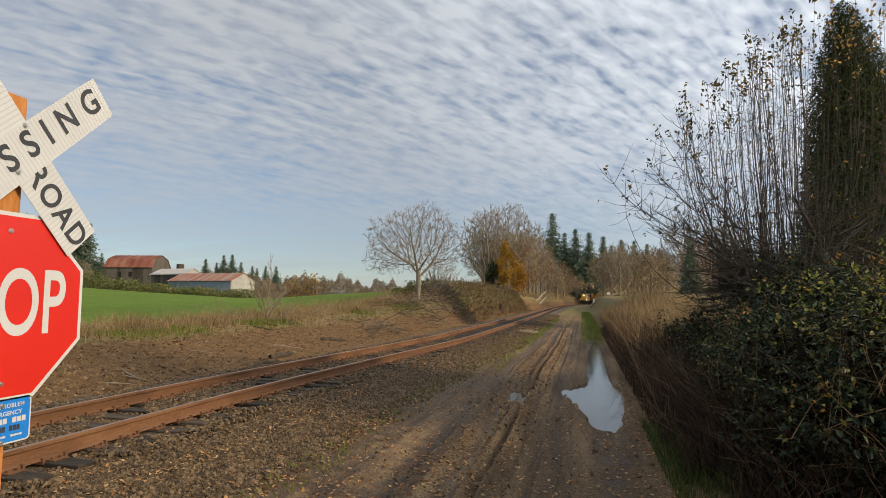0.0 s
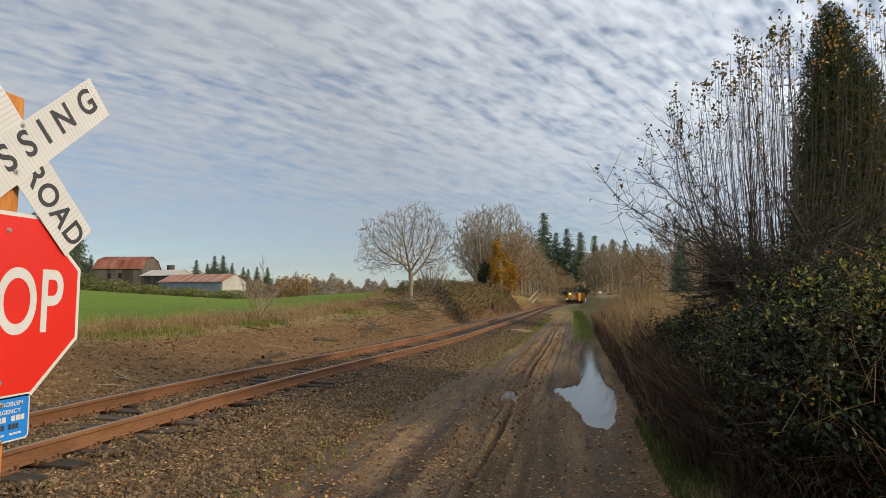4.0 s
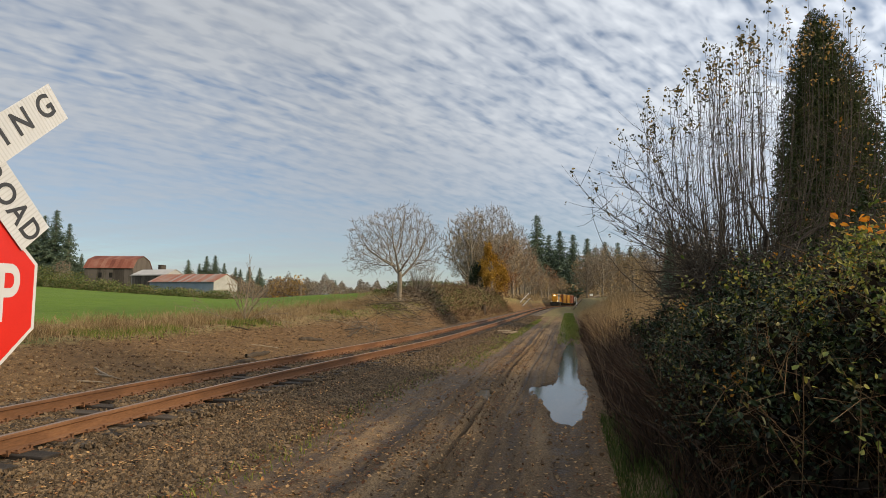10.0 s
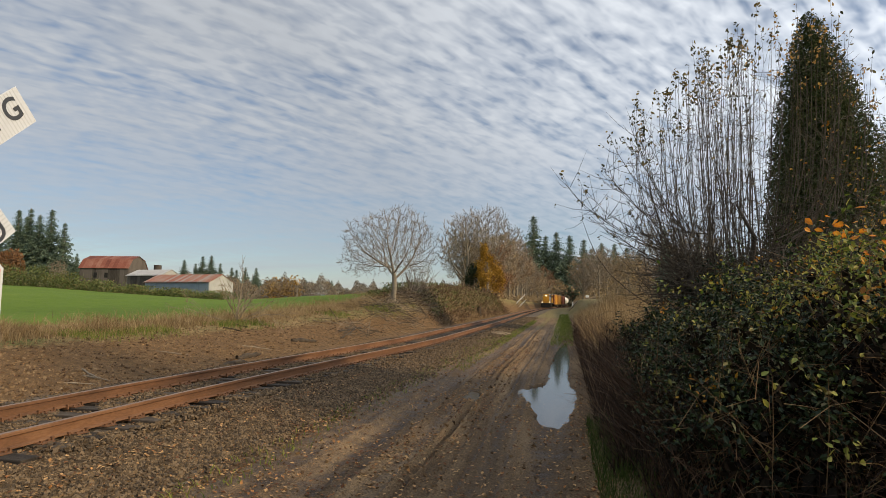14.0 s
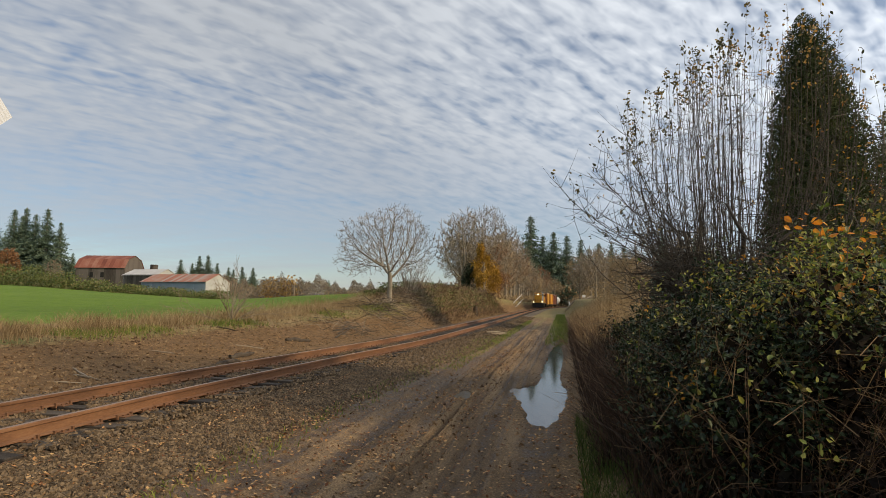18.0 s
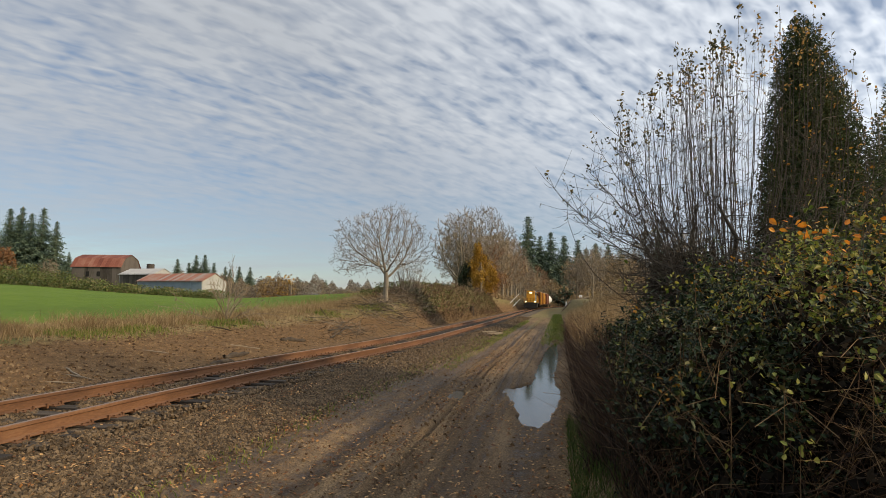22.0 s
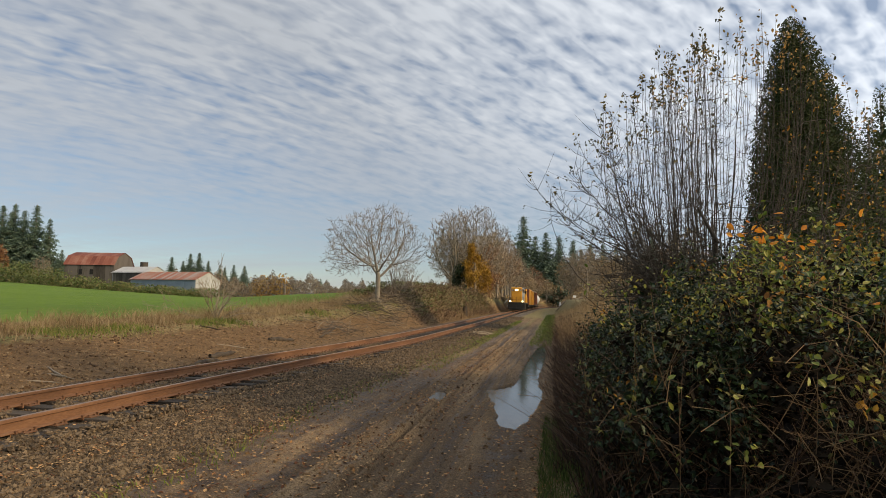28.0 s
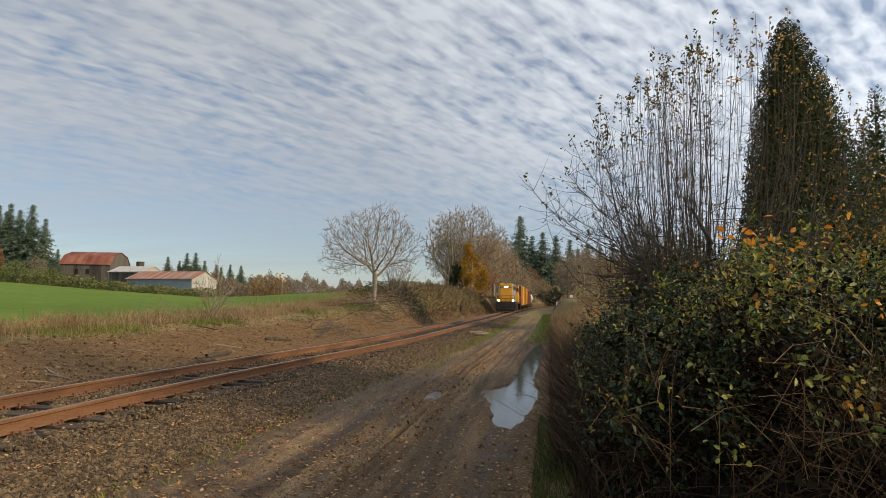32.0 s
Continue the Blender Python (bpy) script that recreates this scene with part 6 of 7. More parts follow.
# ---- crossing sign ----
def text_mesh(body, size, mat, name, spacing=1.0, bold=0.0, depth=0.0006):
    cu = bpy.data.curves.new(name, "FONT")
    cu.body, cu.size, cu.align_x, cu.align_y, cu.space_character = body, size, "CENTER", "CENTER", spacing
    cu.offset, cu.extrude = bold, depth
    ob = bpy.data.objects.new(name, cu)
    scene.collection.objects.link(ob)
    bpy.context.view_layer.update()
    me = bpy.data.meshes.new_from_object(ob.evaluated_get(bpy.context.evaluated_depsgraph_get()))
    bpy.data.objects.remove(ob)
    me.materials.clear()
    me.materials.append(mat)
    return me


def plate(pts, t, bevel=0.0):
    """A flat plate in the local x-y plane, t thick, front at z = 0."""
    bm = bmesh.new()
    f = bm.faces.new([bm.verts.new((*p, 0)) for p in pts])
    r = bmesh.ops.extrude_face_region(bm, geom=[f])
    bmesh.ops.translate(bm, verts=[v for v in r["geom"] if isinstance(v, bmesh.types.BMVert)], vec=(0, 0, -t))
    return bm


def round_rect(w, h, r, n=5):
    pts = []
    for cx, cy, a0 in ((w / 2 - r, h / 2 - r, 0), (-w / 2 + r, h / 2 - r, 90), (-w / 2 + r, -h / 2 + r, 180), (w / 2 - r, -h / 2 + r, 270)):
        for k in range(n + 1):
            a = radians(a0 + 90 * k / n)
            pts.append((cx + r * math.cos(a), cy + r * math.sin(a)))
    return pts


def face_pose(y, z, x, roll=0.0, yaw=0.0):
    """Local x along +y, local y up, front towards +x."""
    return Matrix.Translation((x, y, z)) @ Euler((0, 0, radians(yaw))).to_matrix().to_4x4() @ Matrix(((0, 0, 1, 0), (1, 0, 0, 0), (0, 1, 0, 0), (0, 0, 0, 1))) @ pose(0, 0, 0, 0, 0, roll)


def put_part(name, data, mat, parent, m, label=""):
    ob = part(name, data, mat, parent, label) if isinstance(data, bmesh.types.BMesh) else part_mesh(name, data, parent, label)
    ob.matrix_basis = m
    return ob


def build_crossing_sign():
    X, Y = -2.70, 2.285
    gz = float(land(-2.82, Y))
    sg = thing("crossing_sign", (0, 0, 0), "railroad crossbuck and red stop sign on a wooden post", "road sign")
    bm = boxed(-0.075, 0.075, -0.075, 0.075, gz - 0.4, 2.70, 0.006)
    for v in bm.verts:
        if v.co.z > 2.5:
            v.co.z += 0.03 * (v.co.x / 0.075)
    ob = part("post", bm, M_POST, sg, "orange-brown square wooden post")
    ob.matrix_basis = pose(X - 0.098, Y - 0.012, 0, 0, 0, 3)
    tilt = 1.2
    # crossbuck
    cy, cz = 2.335, 2.465
    for nm, word, ang, dx in (("crossing_blade", "CROSSING", 43.2, 0.008), ("railroad_blade", "RAILROAD", -47.4, 0.003)):
        left, off = (0.74, 0.0) if word == "CROSSING" else (0.64, -0.055)
        blade = [(-left, -0.1145), (0.605, -0.1145), (0.605, 0.1145), (-left, 0.1145)]
        m = face_pose(cy + off, cz, X + 0.012 + dx, ang + tilt - 1)
        b = put_part(nm, plate(blade, 0.0025), M_SIGNWHITE, sg, m, "white reflective crossbuck blade with black letters")
        for k in range(int((left + 0.59) / 0.024)):
            put_part("rib", plate([(-0.0035, -0.110), (0.0035, -0.110), (0.0035, 0.110), (-0.0035, 0.110)], 0.0003), M_SIGNRIB, b, pose(-left + 0.015 + 0.024 * k, 0, 0.0004))
        if word == "CROSSING":
            t = put_part("lettering", text_mesh(word, 0.185, M_SIGNBLACK, "lettering", 1.74, 0.0035), M_SIGNBLACK, b, pose(-0.085, 0.010, 0.0015))
            t.scale = (0.94, 1.0, 1)
        else:
            for w2, px in (("RAIL", -0.375), ("ROAD", 0.362)):
                t = put_part("lettering", text_mesh(w2, 0.180, M_SIGNBLACK, "lettering", 1.14, 0.0035), M_SIGNBLACK, b, pose(px, -0.004, 0.0015))
                t.scale = (0.87, 0.96, 1)
    # stop octagon
    a = 0.457
    t = a * math.tan(radians(22.5))
    oct_ = [(a, -t), (a, t), (t, a), (-t, a), (-a, t), (-a, -t), (-t, -a), (t, -a)]
    m = face_pose(2.272, 1.682, X, 0.3)
    face = put_part("stop_panel", plate(oct_, 0.003), M_SIGNWHITE, sg, m, "red octagon panel with a white border")
    k = 0.956
    put_part("red_field", plate([(x * k, y * k) for x, y in oct_], 0.0007), M_SIGNRED, face, pose(0, 0, 0.0011))
    tx = put_part("lettering", text_mesh("STOP", 0.46, M_SIGNWHITE, "lettering", 1.02, 0.006), M_SIGNWHITE, face, pose(0.0, 0.0, 0.0022), "white letters")
    tx.scale = (0.62, 1.0, 1)
    # blue notice plate
    m = face_pose(2.297, 1.127, X, 0.6)
    blue = put_part("notice_plate", plate(round_rect(0.325, 0.216, 0.022), 0.002), M_SIGNWHITE, sg, m, "blue emergency notice plate with white border")
    put_part("blue_field", plate(round_rect(0.309, 0.200, 0.016), 0.0006), M_SIGNBLUE, blue, pose(0, 0, 0.001))
    for word, s, px, py in (("REPORT PROBLEM", 0.029, 0.0, 0.072), ("OR EMERGENCY", 0.029, 0.0, 0.036)):
        put_part("lettering", text_mesh(word, s, M_SIGNWHITE, "lettering", 1.05, 0.0006, 0.0004), M_SIGNWHITE, blue, pose(px, py, 0.0022))
    for w, h, py, mt in ((0.27, 0.026, 0.002, M_SIGNWHITE), (0.21, 0.026, -0.036, M_SIGNBLACK), (0.24, 0.010, -0.072, M_SIGNWHITE)):
        for j in range(11):
            if j % 4 != 3:
                put_part("lettering_bar", plate([(-w / 26, -h / 2), (w / 26, -h / 2), (w / 26, h / 2), (-w / 26, h / 2)], 0.0004), mt, blue, pose(-w / 2 + w * (j + 0.5) / 11, py, 0.0023))
    # bolts
    for y, z in ((2.305, 2.575), (2.285, 2.335), (2.285, 2.045), (2.285, 1.31), (2.30, 1.205), (2.305, 1.03)):
        bm = cyled((0, 0, 0), (0, 0, 0.005), 0.013, 0.012, 14)
        cyl(bm, (0, 0, 0.005), (0, 0, 0.013), 0.008, 0.007, 6)
        put_part("bolt", bm, M_BOLT, sg, face_pose(y, z, X + (0.022 if z > 2.2 else 0.002)), "zinc bolt head")


# ---- farm ----
def slab(pts, t):
    """A sheet of four corners given a thickness along its normal."""
    bm = bmesh.new()
    p = [Vector(q) for q in pts]
    n = (p[1] - p[0]).cross(p[2] - p[0]).normalized() * t
    v = [bm.verts.new(q) for q in p] + [bm.verts.new(q - n) for q in p]
    k = len(p)
    bm.faces.new(v[:k]), bm.faces.new(v[k:][::-1])
    for i in range(k):
        bm.faces.new((v[i], v[(i + 1) % k], v[k + (i + 1) % k], v[k + i]))
    return bm


def gable_building(name, at, rz, L, Wd, wall_h, roof, mats, label, boards=True, sheets=14, over=0.35, door=None):
    """Long side along local x; wall_h: the height of the eaves. roof: profile [(offset from centre, height over the wall)] from eave to ridge."""
    z = min(float(land(at[0] + dx, at[1] + dy)) for dx in (-6, 6) for dy in (-4, 4)) - 0.3
    b = thing(name, (*at, z), label, "building", rz=rz)
    wall_h = wall_h - z
    body_m, gable_m, roof_m = mats
    prof = [(-Wd / 2, 0.0), (-Wd / 2, wall_h)] + [(-o, wall_h + h) for o, h in roof[1:]] + [(o, wall_h + h) for o, h in roof[1:-1][::-1]] + [(Wd / 2, wall_h), (Wd / 2, 0.0)]
    if roof[-1][0] != 0:
        raise ValueError
    for sx in (-1, 1):
        pts = [(sx * L / 2, y, zz) for y, zz in prof]
        part("gable_wall", slab(pts if sx > 0 else pts[::-1], 0.15), gable_m, b)
    n = int(L / 0.9) if boards else int(L / 2.4)
    for sy in (-1, 1):
        for k in range(n):
            x0, x1 = -L / 2 + L * k / n, -L / 2 + L * (k + 1) / n
            part("wall_board", boxed(x0 + 0.01, x1 - 0.01, sy * Wd / 2 - 0.07 + (0.02 if k % 2 else 0), sy * Wd / 2 + 0.07 + (0.02 if k % 2 else 0), 0, wall_h), body_m, b)
    for sy in (-1, 1):
        for k in range(sheets):
            x0 = -L / 2 - over + (L + 2 * over) * k / sheets
            x1 = x0 + (L + 2 * over) / sheets - 0.02
            for (o0, h0), (o1, h1) in zip([(Wd / 2 + over, -over * 0.7)] + roof[1:-1], roof[1:]):
                z0, z1 = wall_h + h0 + 0.08, wall_h + h1 + 0.08
                q = [(x0, sy * o0, z0), (x1, sy * o0, z0), (x1, sy * o1, z1), (x0, sy * o1, z1)]
                part("roof_sheet", slab(q if sy < 0 else q[::-1], 0.06), roof_m, b)
    return b, z, wall_h


def build_farm():
    b, z, wh = gable_building("barn", (-107.6, 125.0), 10.5, 11.5, 8.5, 9.1, [(4.25, 0), (2.9, 2.0), (0, 3.0)], (M_WOODGREY, M_WOODGREY, M_RUSTROOF), "old grey board barn with a rusty red gambrel roof", sheets=12)
    # Panels on the wall face, dark as the shaded inside would be.
    for y, zz, w, h in ((-0.2, wh + 0.7, 0.9, 1.4), (1.3, wh + 0.3, 0.5, 1.0), (-2.4, wh - 1.6, 1.0, 1.2)):
        part("opening", boxed(5.74, 5.78, y - w / 2, y + w / 2, zz - h / 2, zz + h / 2), M_DARK, b, "dark open hatch")
    for x in (-2.0, 0.6):
        part("opening", boxed(x - 0.4, x + 0.4, -4.37, -4.34, wh - 2.4, wh - 1.2), M_DARK, b, "dark window opening")
    si = thing("silo", (-99.0, 129.5, z), "weathered round grey silo behind the barn", "silo")
    part("drum", cyled((0, 0, 0), (0, 0, wh + 0.9), 0.9, 0.9, 20), M_WOODGREY, si)
    part("cap", cyled((0, 0, wh + 0.9), (0, 0, wh + 1.1), 0.95, 0.85, 20), M_WOODGREY, si)
    b2, z2, wh2 = gable_building("lean_to_shed", (-89.0, 115.5), -7, 9.0, 6.0, 7.0, [(3.0, 0), (0, 1.2)], (M_WOODGREY, M_WHITEWALL, M_PALEROOF), "small shed with a pale metal roof", sheets=8)
    b3, z3, wh3 = gable_building("long_shed", (-73.8, 106.4), -7, 15.5, 7.0, 5.25, [(3.5, 0), (0, 1.45)], (M_SHADEWALL, M_WHITEWALL, M_MIXROOF), "long shed with shade-toned blue-grey long walls and a streaked rusty roof", boards=False, sheets=22)
    part("doorway", boxed(7.75, 7.79, -0.6, 2.4, 0.5, 1.9), M_DARK, b3, "dark open doorway")
    part("gable_siding", slab([(7.77, -3.3, wh3 + 0.1), (7.77, 3.3, wh3 + 0.1), (7.77, 0, wh3 + 1.42)], 0.02), M_WOODGREY, b3, "bare brown boards of the gable")


# ---- small things along the line ----
def log_thing(name, a, b, r, mat, label, category="log"):
    a, b = Vector(a), Vector(b)
    rng = np.random.default_rng(int(abs(a.x * 100 + a.y * 10)))
    t = np.linspace(0, 1, 8)[:, None]
    P = np.array(a) * (1 - t) + np.array(b) * t + rng.normal(size=(8, 3)) * r * 0.25
    R = r * (1 - 0.35 * t[:, 0]) * rng.uniform(0.75, 1.15, 8)
    R[0] *= 0.5
    R[-1] *= 0.4
    o = new(name, mesh_np(name, *tubes([(P, R)], 9), mat, True))
    return tagged(o, label, category)


def on_land(x, y, h=0.0):
    return (x, y, float(land(x, y)) + h)


def build_lineside():
    log_thing("log", on_land(-9.15, 16.2, 0.05), on_land(-9.0, 17.3, 0.08), 0.10, M_LOG, "short dark rotten log lying beside the track")
    log_thing("log", on_land(-9.9, 21.4, 0.05), on_land(-9.4, 22.6, 0.06), 0.11, M_LOG, "dark rotten log on the bare slope")
    log_thing("log", on_land(-8.75, 14.9, 0.03), on_land(-8.65, 15.9, 0.03), 0.08, M_LOG, "dark wood scrap beside the rail")
    for x, y, dx, dy, r in ((-10.4, 11.7, 0.9, -0.5, 0.025), (-10.0, 11.3, 0.8, -0.1, 0.02), (-11.0, 15.0, 0.9, 0.2, 0.02), (-10.2, 18.3, 0.8, 0.6, 0.025), (-12.3, 20.5, 0.7, 0.2, 0.03), (-9.6, 10.4, 0.5, 0.3, 0.018), (-12.8, 21.8, 0.8, 0.0, 0.035), (-9.3, 25.0, -0.5, 3.4, 0.05), (-9.6, 26.0, -0.4, 3.0, 0.04), (-10.0, 26.5, 0.3, 2.6, 0.05), (-9.9, 27.6, -0.6, 2.2, 0.035)):
        log_thing("stick", on_land(x, y, r), on_land(x + dx, y + dy, r), r, M_PALETWIG if r < 0.03 else M_LOG, "dead stick lying on the dirt bank", "stick")
    for x, y, s in ((-3.6, 34.0, 1), (-3.2, 33.2, 0.7)):
        log_thing("board", on_land(x, y, 0.03), on_land(x + 1.2 * s, y + 0.6, 0.04), 0.06, M_PALETWIG, "weathered plank scrap on the verge", "plank")
    # dark stump on the bank
    st = thing("stump", on_land(-8.9, 66.0), "small dark stump on the bank foot", "stump")
    part("body", cyled((0, 0, -0.2), (0.05, 0, 0.9), 0.34, 0.22, 9), M_LOG, st)
    # fallen pale trunk leaning over the verge, marker post and small white board
    tr = thing("fallen_tree", (0, 0, 0), "pale fallen trunk leaning across the verge", "fallen tree")
    P = np.array([(1.5, 120.0, float(land(1.5, 120.0)) + 0.15), (3.0, 120.5, float(land(3.0, 120.5)) + 0.25), (5.0, 120.9, 2.45), (6.7, 121.2, 2.95)])
    part_mesh("trunk", mesh_np("trunk", *tubes([(P, np.array([0.12, 0.17, 0.21, 0.24]))], 8), M_PALETWIG, True), tr)
    rng = np.random.default_rng(7)
    S = []
    for k in range(16):
        q = P[1] + (P[3] - P[1]) * rng.random()
        d = unit(rng.normal(size=3) * (1, 1, 0.7)) * rng.uniform(0.4, 1.3)
        S.append((np.stack([q, q + d * 0.5, q + d]), np.array([0.03, 0.02, 0.01])))
    part_mesh("branches", mesh_np("branches", *tubes(S, 4), M_PALETWIG), tr)
    mp = thing("marker_post", on_land(2.25, 122.0), "short white marker post on the verge", "post")
    top = 1.15
    part("shaft", boxed(-0.13, 0.13, -0.08, 0.08, -0.3, top, 0.02), M_WHITEPOST, mp)
    sb = thing("small_sign", on_land(5.2, 124.0), "small pale board on a thin stake", "sign")
    top = 0.55
    part("stake", boxed(-0.03, 0.03, -0.03, 0.03, -0.3, top), M_WOODGREY, sb)
    part("board", boxed(-0.32, 0.32, -0.05, -0.03, top - 0.2, top + 0.3), M_WHITEPOST, sb)
    # pale leaning boards by the tunnel of trees
    for k, (x, y) in enumerate(((-9.9, 132.0), (-9.4, 133.0))):
        log_thing("leaning_pole", on_land(x, y, 0.2), (x + 2.1 - 0.5 * k, y + 0.4, float(land(x, y)) + 2.4 - 0.5 * k), 0.12, M_WHITEPOST, "pale broken pole leaning beside the line", "pole")
    # far fence post in the field
    fp = thing("fence_post", on_land(-60.5, 128.0), "tall pale wooden pole in the field", "post")
    part("shaft", cyled((0, 0, -0.3), (0, 0, 4.2), 0.16, 0.12, 8), M_PALETWIG, fp)


# ---- the train ----
def wheelset(parent, y, r=0.46):
    for sx in (-0.755, 0.755):
        bm = cyled((sx - 0.065, y, r), (sx + 0.065, y, r), r, None, 24)
        cyl(bm, (sx - 0.09, y, r), (sx + 0.09, y, r), r * 0.35, None, 14)
        part("wheel", bm, M_STEEL, parent)
    part("axle", cyled((-0.7, y, r), (0.7, y, r), 0.08, None, 10), M_STEEL, parent)


def bogie(parent, yc, base, mat):
    for d in (-base / 2, base / 2):
        wheelset(parent, yc + d)
    for sx in (-1.02, 1.02):
        bm = boxed(sx - 0.07, sx + 0.07, yc - base / 2 - 0.35, yc + base / 2 + 0.35, 0.42, 0.70, 0.03)
        box(bm, sx - 0.09, sx + 0.09, yc - 0.35, yc + 0.35, 0.28, 0.62, 0.02)
        for d in (-base / 2, base / 2):
            box(bm, sx - 0.1, sx + 0.1, yc + d - 0.16, yc + d + 0.16, 0.34, 0.62, 0.02)
        part("truck_frame", bm, mat, parent, "dark truck side frame")


def build_locomotive():
    """Front at local y = 0 looking towards -y; rail top at z = 0; long hood first."""
    lo = thing("locomotive", (0, 0, 0), "yellow and grey diesel locomotive with lit headlights", "locomotive")
    Lg = 17.1
    part("deck", boxed(-1.52, 1.52, 0.35, Lg - 0.35, 1.25, 1.58, 0.03), M_LOCO_B, lo, "black walkway deck")
    bm = boxed(-1.50, 1.50, 0.25, 0.42, 0.35, 1.62, 0.04)
    box(bm, -1.35, 1.35, 0.05, 0.30, 0.22, 0.62, 0.06)
    part("pilot", bm, M_LOCO_B, lo, "black front pilot")
    part("rear_pilot", boxed(-1.50, 1.50, Lg - 0.42, Lg - 0.25, 0.35, 1.62, 0.04), M_LOCO_B, lo)
    bm = cyled((0, -0.35, 0.85), (0, 0.3, 0.85), 0.11, None, 10)
    box(bm, -0.14, 0.14, -0.5, -0.2, 0.70, 1.0, 0.03)
    part("coupler", bm, M_LOCO_B, lo)
    # hoods
    bm = boxed(-1.02, 1.02, 1.15, 1.60, 1.58, 4.42, 0.14)
    part("hood_front", bm, M_LOCO_Y, lo, "yellow hood end")
    part("hood_body", boxed(-1.00, 1.00, 1.55, 11.4, 1.58, 4.38, 0.10), M_LOCO_G, lo, "grey engine hood")
    for k in range(7):
        for sx in (-1, 1):
            part("hood_door", boxed(sx * 1.012 - 0.012, sx * 1.012 + 0.012, 2.0 + k * 1.28, 3.18 + k * 1.28, 1.75, 3.35), M_LOCO_G, lo)
    for k in range(4):
        for sx in (-1, 1):
            part("grille", boxed(sx * 1.012 - 0.014, sx * 1.012 + 0.014, 2.0 + k * 2.2, 3.6 + k * 2.2, 3.5, 4.15), M_LOCO_B, lo)
    for k in range(3):
        part("roof_fan", cyled((0, 2.9 + k * 1.7, 4.36), (0, 2.9 + k * 1.7, 4.56), 0.58, 0.55, 18), M_LOCO_B, lo)
    part("exhaust_stack", boxed(-0.25, 0.25, 8.6, 9.4, 4.36, 4.66, 0.03), M_LOCO_B, lo)
    cabn = part("cab", boxed(-1.36, 1.36, 11.4, 13.6, 1.58, 4.40, 0.06), M_LOCO_Y, lo, "yellow cab")
    bm = bmesh.new()
    n = 9
    for yy in (11.25, 13.75):
        for k in range(n):
            a = math.pi * k / (n - 1)
            bm.verts.new((-1.44 * math.cos(a), yy, 4.34 + 0.34 * math.sin(a)))
    bm.verts.ensure_lookup_table()
    for k in range(n - 1):
        bm.faces.new((bm.verts[k], bm.verts[k + 1], bm.verts[n + k + 1], bm.verts[n + k]))
    bm.faces.new([bm.verts[k] for k in range(n)])
    bm.faces.new([bm.verts[n + k] for k in range(n)][::-1])
    part("cab_roof", bm, M_LOCO_G, lo)
    for sx in (-1, 1):
        part("cab_front_window", boxed(sx * 1.18 - 0.14, sx * 1.18 + 0.14, 11.375, 11.41, 3.35, 4.0, 0.01), M_CABGLASS, lo, "dark cab window")
        for y0 in (11.75, 12.65):
            part("cab_side_window", boxed(sx * 1.365 - 0.012, sx * 1.365 + 0.012, y0, y0 + 0.7, 3.2, 3.95), M_CABGLASS, lo, "dark cab side window")
    part("short_hood", boxed(-0.98, 0.98, 13.6, 16.2, 1.58, 3.2, 0.10), M_LOCO_Y, lo, "yellow short hood")
    for sx in (-1, 1):
        part("white_stripe", boxed(sx * 1.02 - 0.02, sx * 1.02 + 0.02, 1.30, 1.50, 1.7, 4.2), M_LOCO_G, lo, "grey corner stripe")
    part("fuel_tank", boxed(-1.35, 1.35, 6.4, 10.4, 0.38, 1.25, 0.12), M_LOCO_B, lo)
    # rails and steps
    for sx in (-1, 1):
        for k in range(9):
            y0 = 0.55 + k * 2.0
            part("handrail_post", cyled((sx * 1.46, y0, 1.58), (sx * 1.46, y0, 2.62), 0.022, None, 6), M_LOCO_Y, lo)
        part("handrail", cyled((sx * 1.46, 0.55, 2.62), (sx * 1.46, 16.5, 2.62), 0.022, None, 6), M_LOCO_Y, lo)
        for k in range(3):
            part("step", boxed(sx * 1.42 - 0.28, sx * 1.42 + 0.08, 0.30, 0.60, 0.45 + 0.36 * k, 0.50 + 0.36 * k), M_LOCO_B, lo)
    for x in (-1.3, -0.7, 0.0, 0.7, 1.3):
        part("front_railing_post", cyled((x, 0.42, 1.58), (x, 0.42, 2.6), 0.024, None, 6), M_LOCO_B, lo)
    for z in (2.1, 2.6):
        part("front_railing", cyled((-1.3, 0.42, z), (1.3, 0.42, z), 0.024, None, 6), M_LOCO_B, lo)
    # lamps
    part("headlight_housing", boxed(-0.36, 0.36, 1.06, 1.18, 3.72, 4.10, 0.05), M_LOCO_B, lo)
    for x in (-0.16, 0.16):
        part("headlight", cyled((x, 1.04, 3.91), (x, 1.07, 3.91), 0.135, None, 18), M_LAMP, lo, "lit headlight")
    for x in (-1.12, 1.12):
        part("ditch_light_housing", boxed(x - 0.18, x + 0.18, 0.22, 0.40, 1.62, 1.98, 0.03), M_LOCO_B, lo)
        part("ditch_light", cyled((x, 0.19, 1.80), (x, 0.22, 1.80), 0.145, None, 18), M_LAMP, lo, "lit ditch light")
    for x in (-0.72, 0.72):
        part("number_board", boxed(x - 0.22, x + 0.22, 1.10, 1.17, 3.78, 4.02), M_LOCO_B, lo, "dark number board")
        for k in range(4):
            part("number_bar", boxed(x - 0.16 + 0.085 * k, x - 0.11 + 0.085 * k, 1.085, 1.095, 3.83, 3.97), M_WHITEPOST, lo)
    part("horn", cyled((0.5, 9.9, 4.5), (0.5, 10.5, 4.5), 0.05, 0.12, 10), M_STEEL, lo)
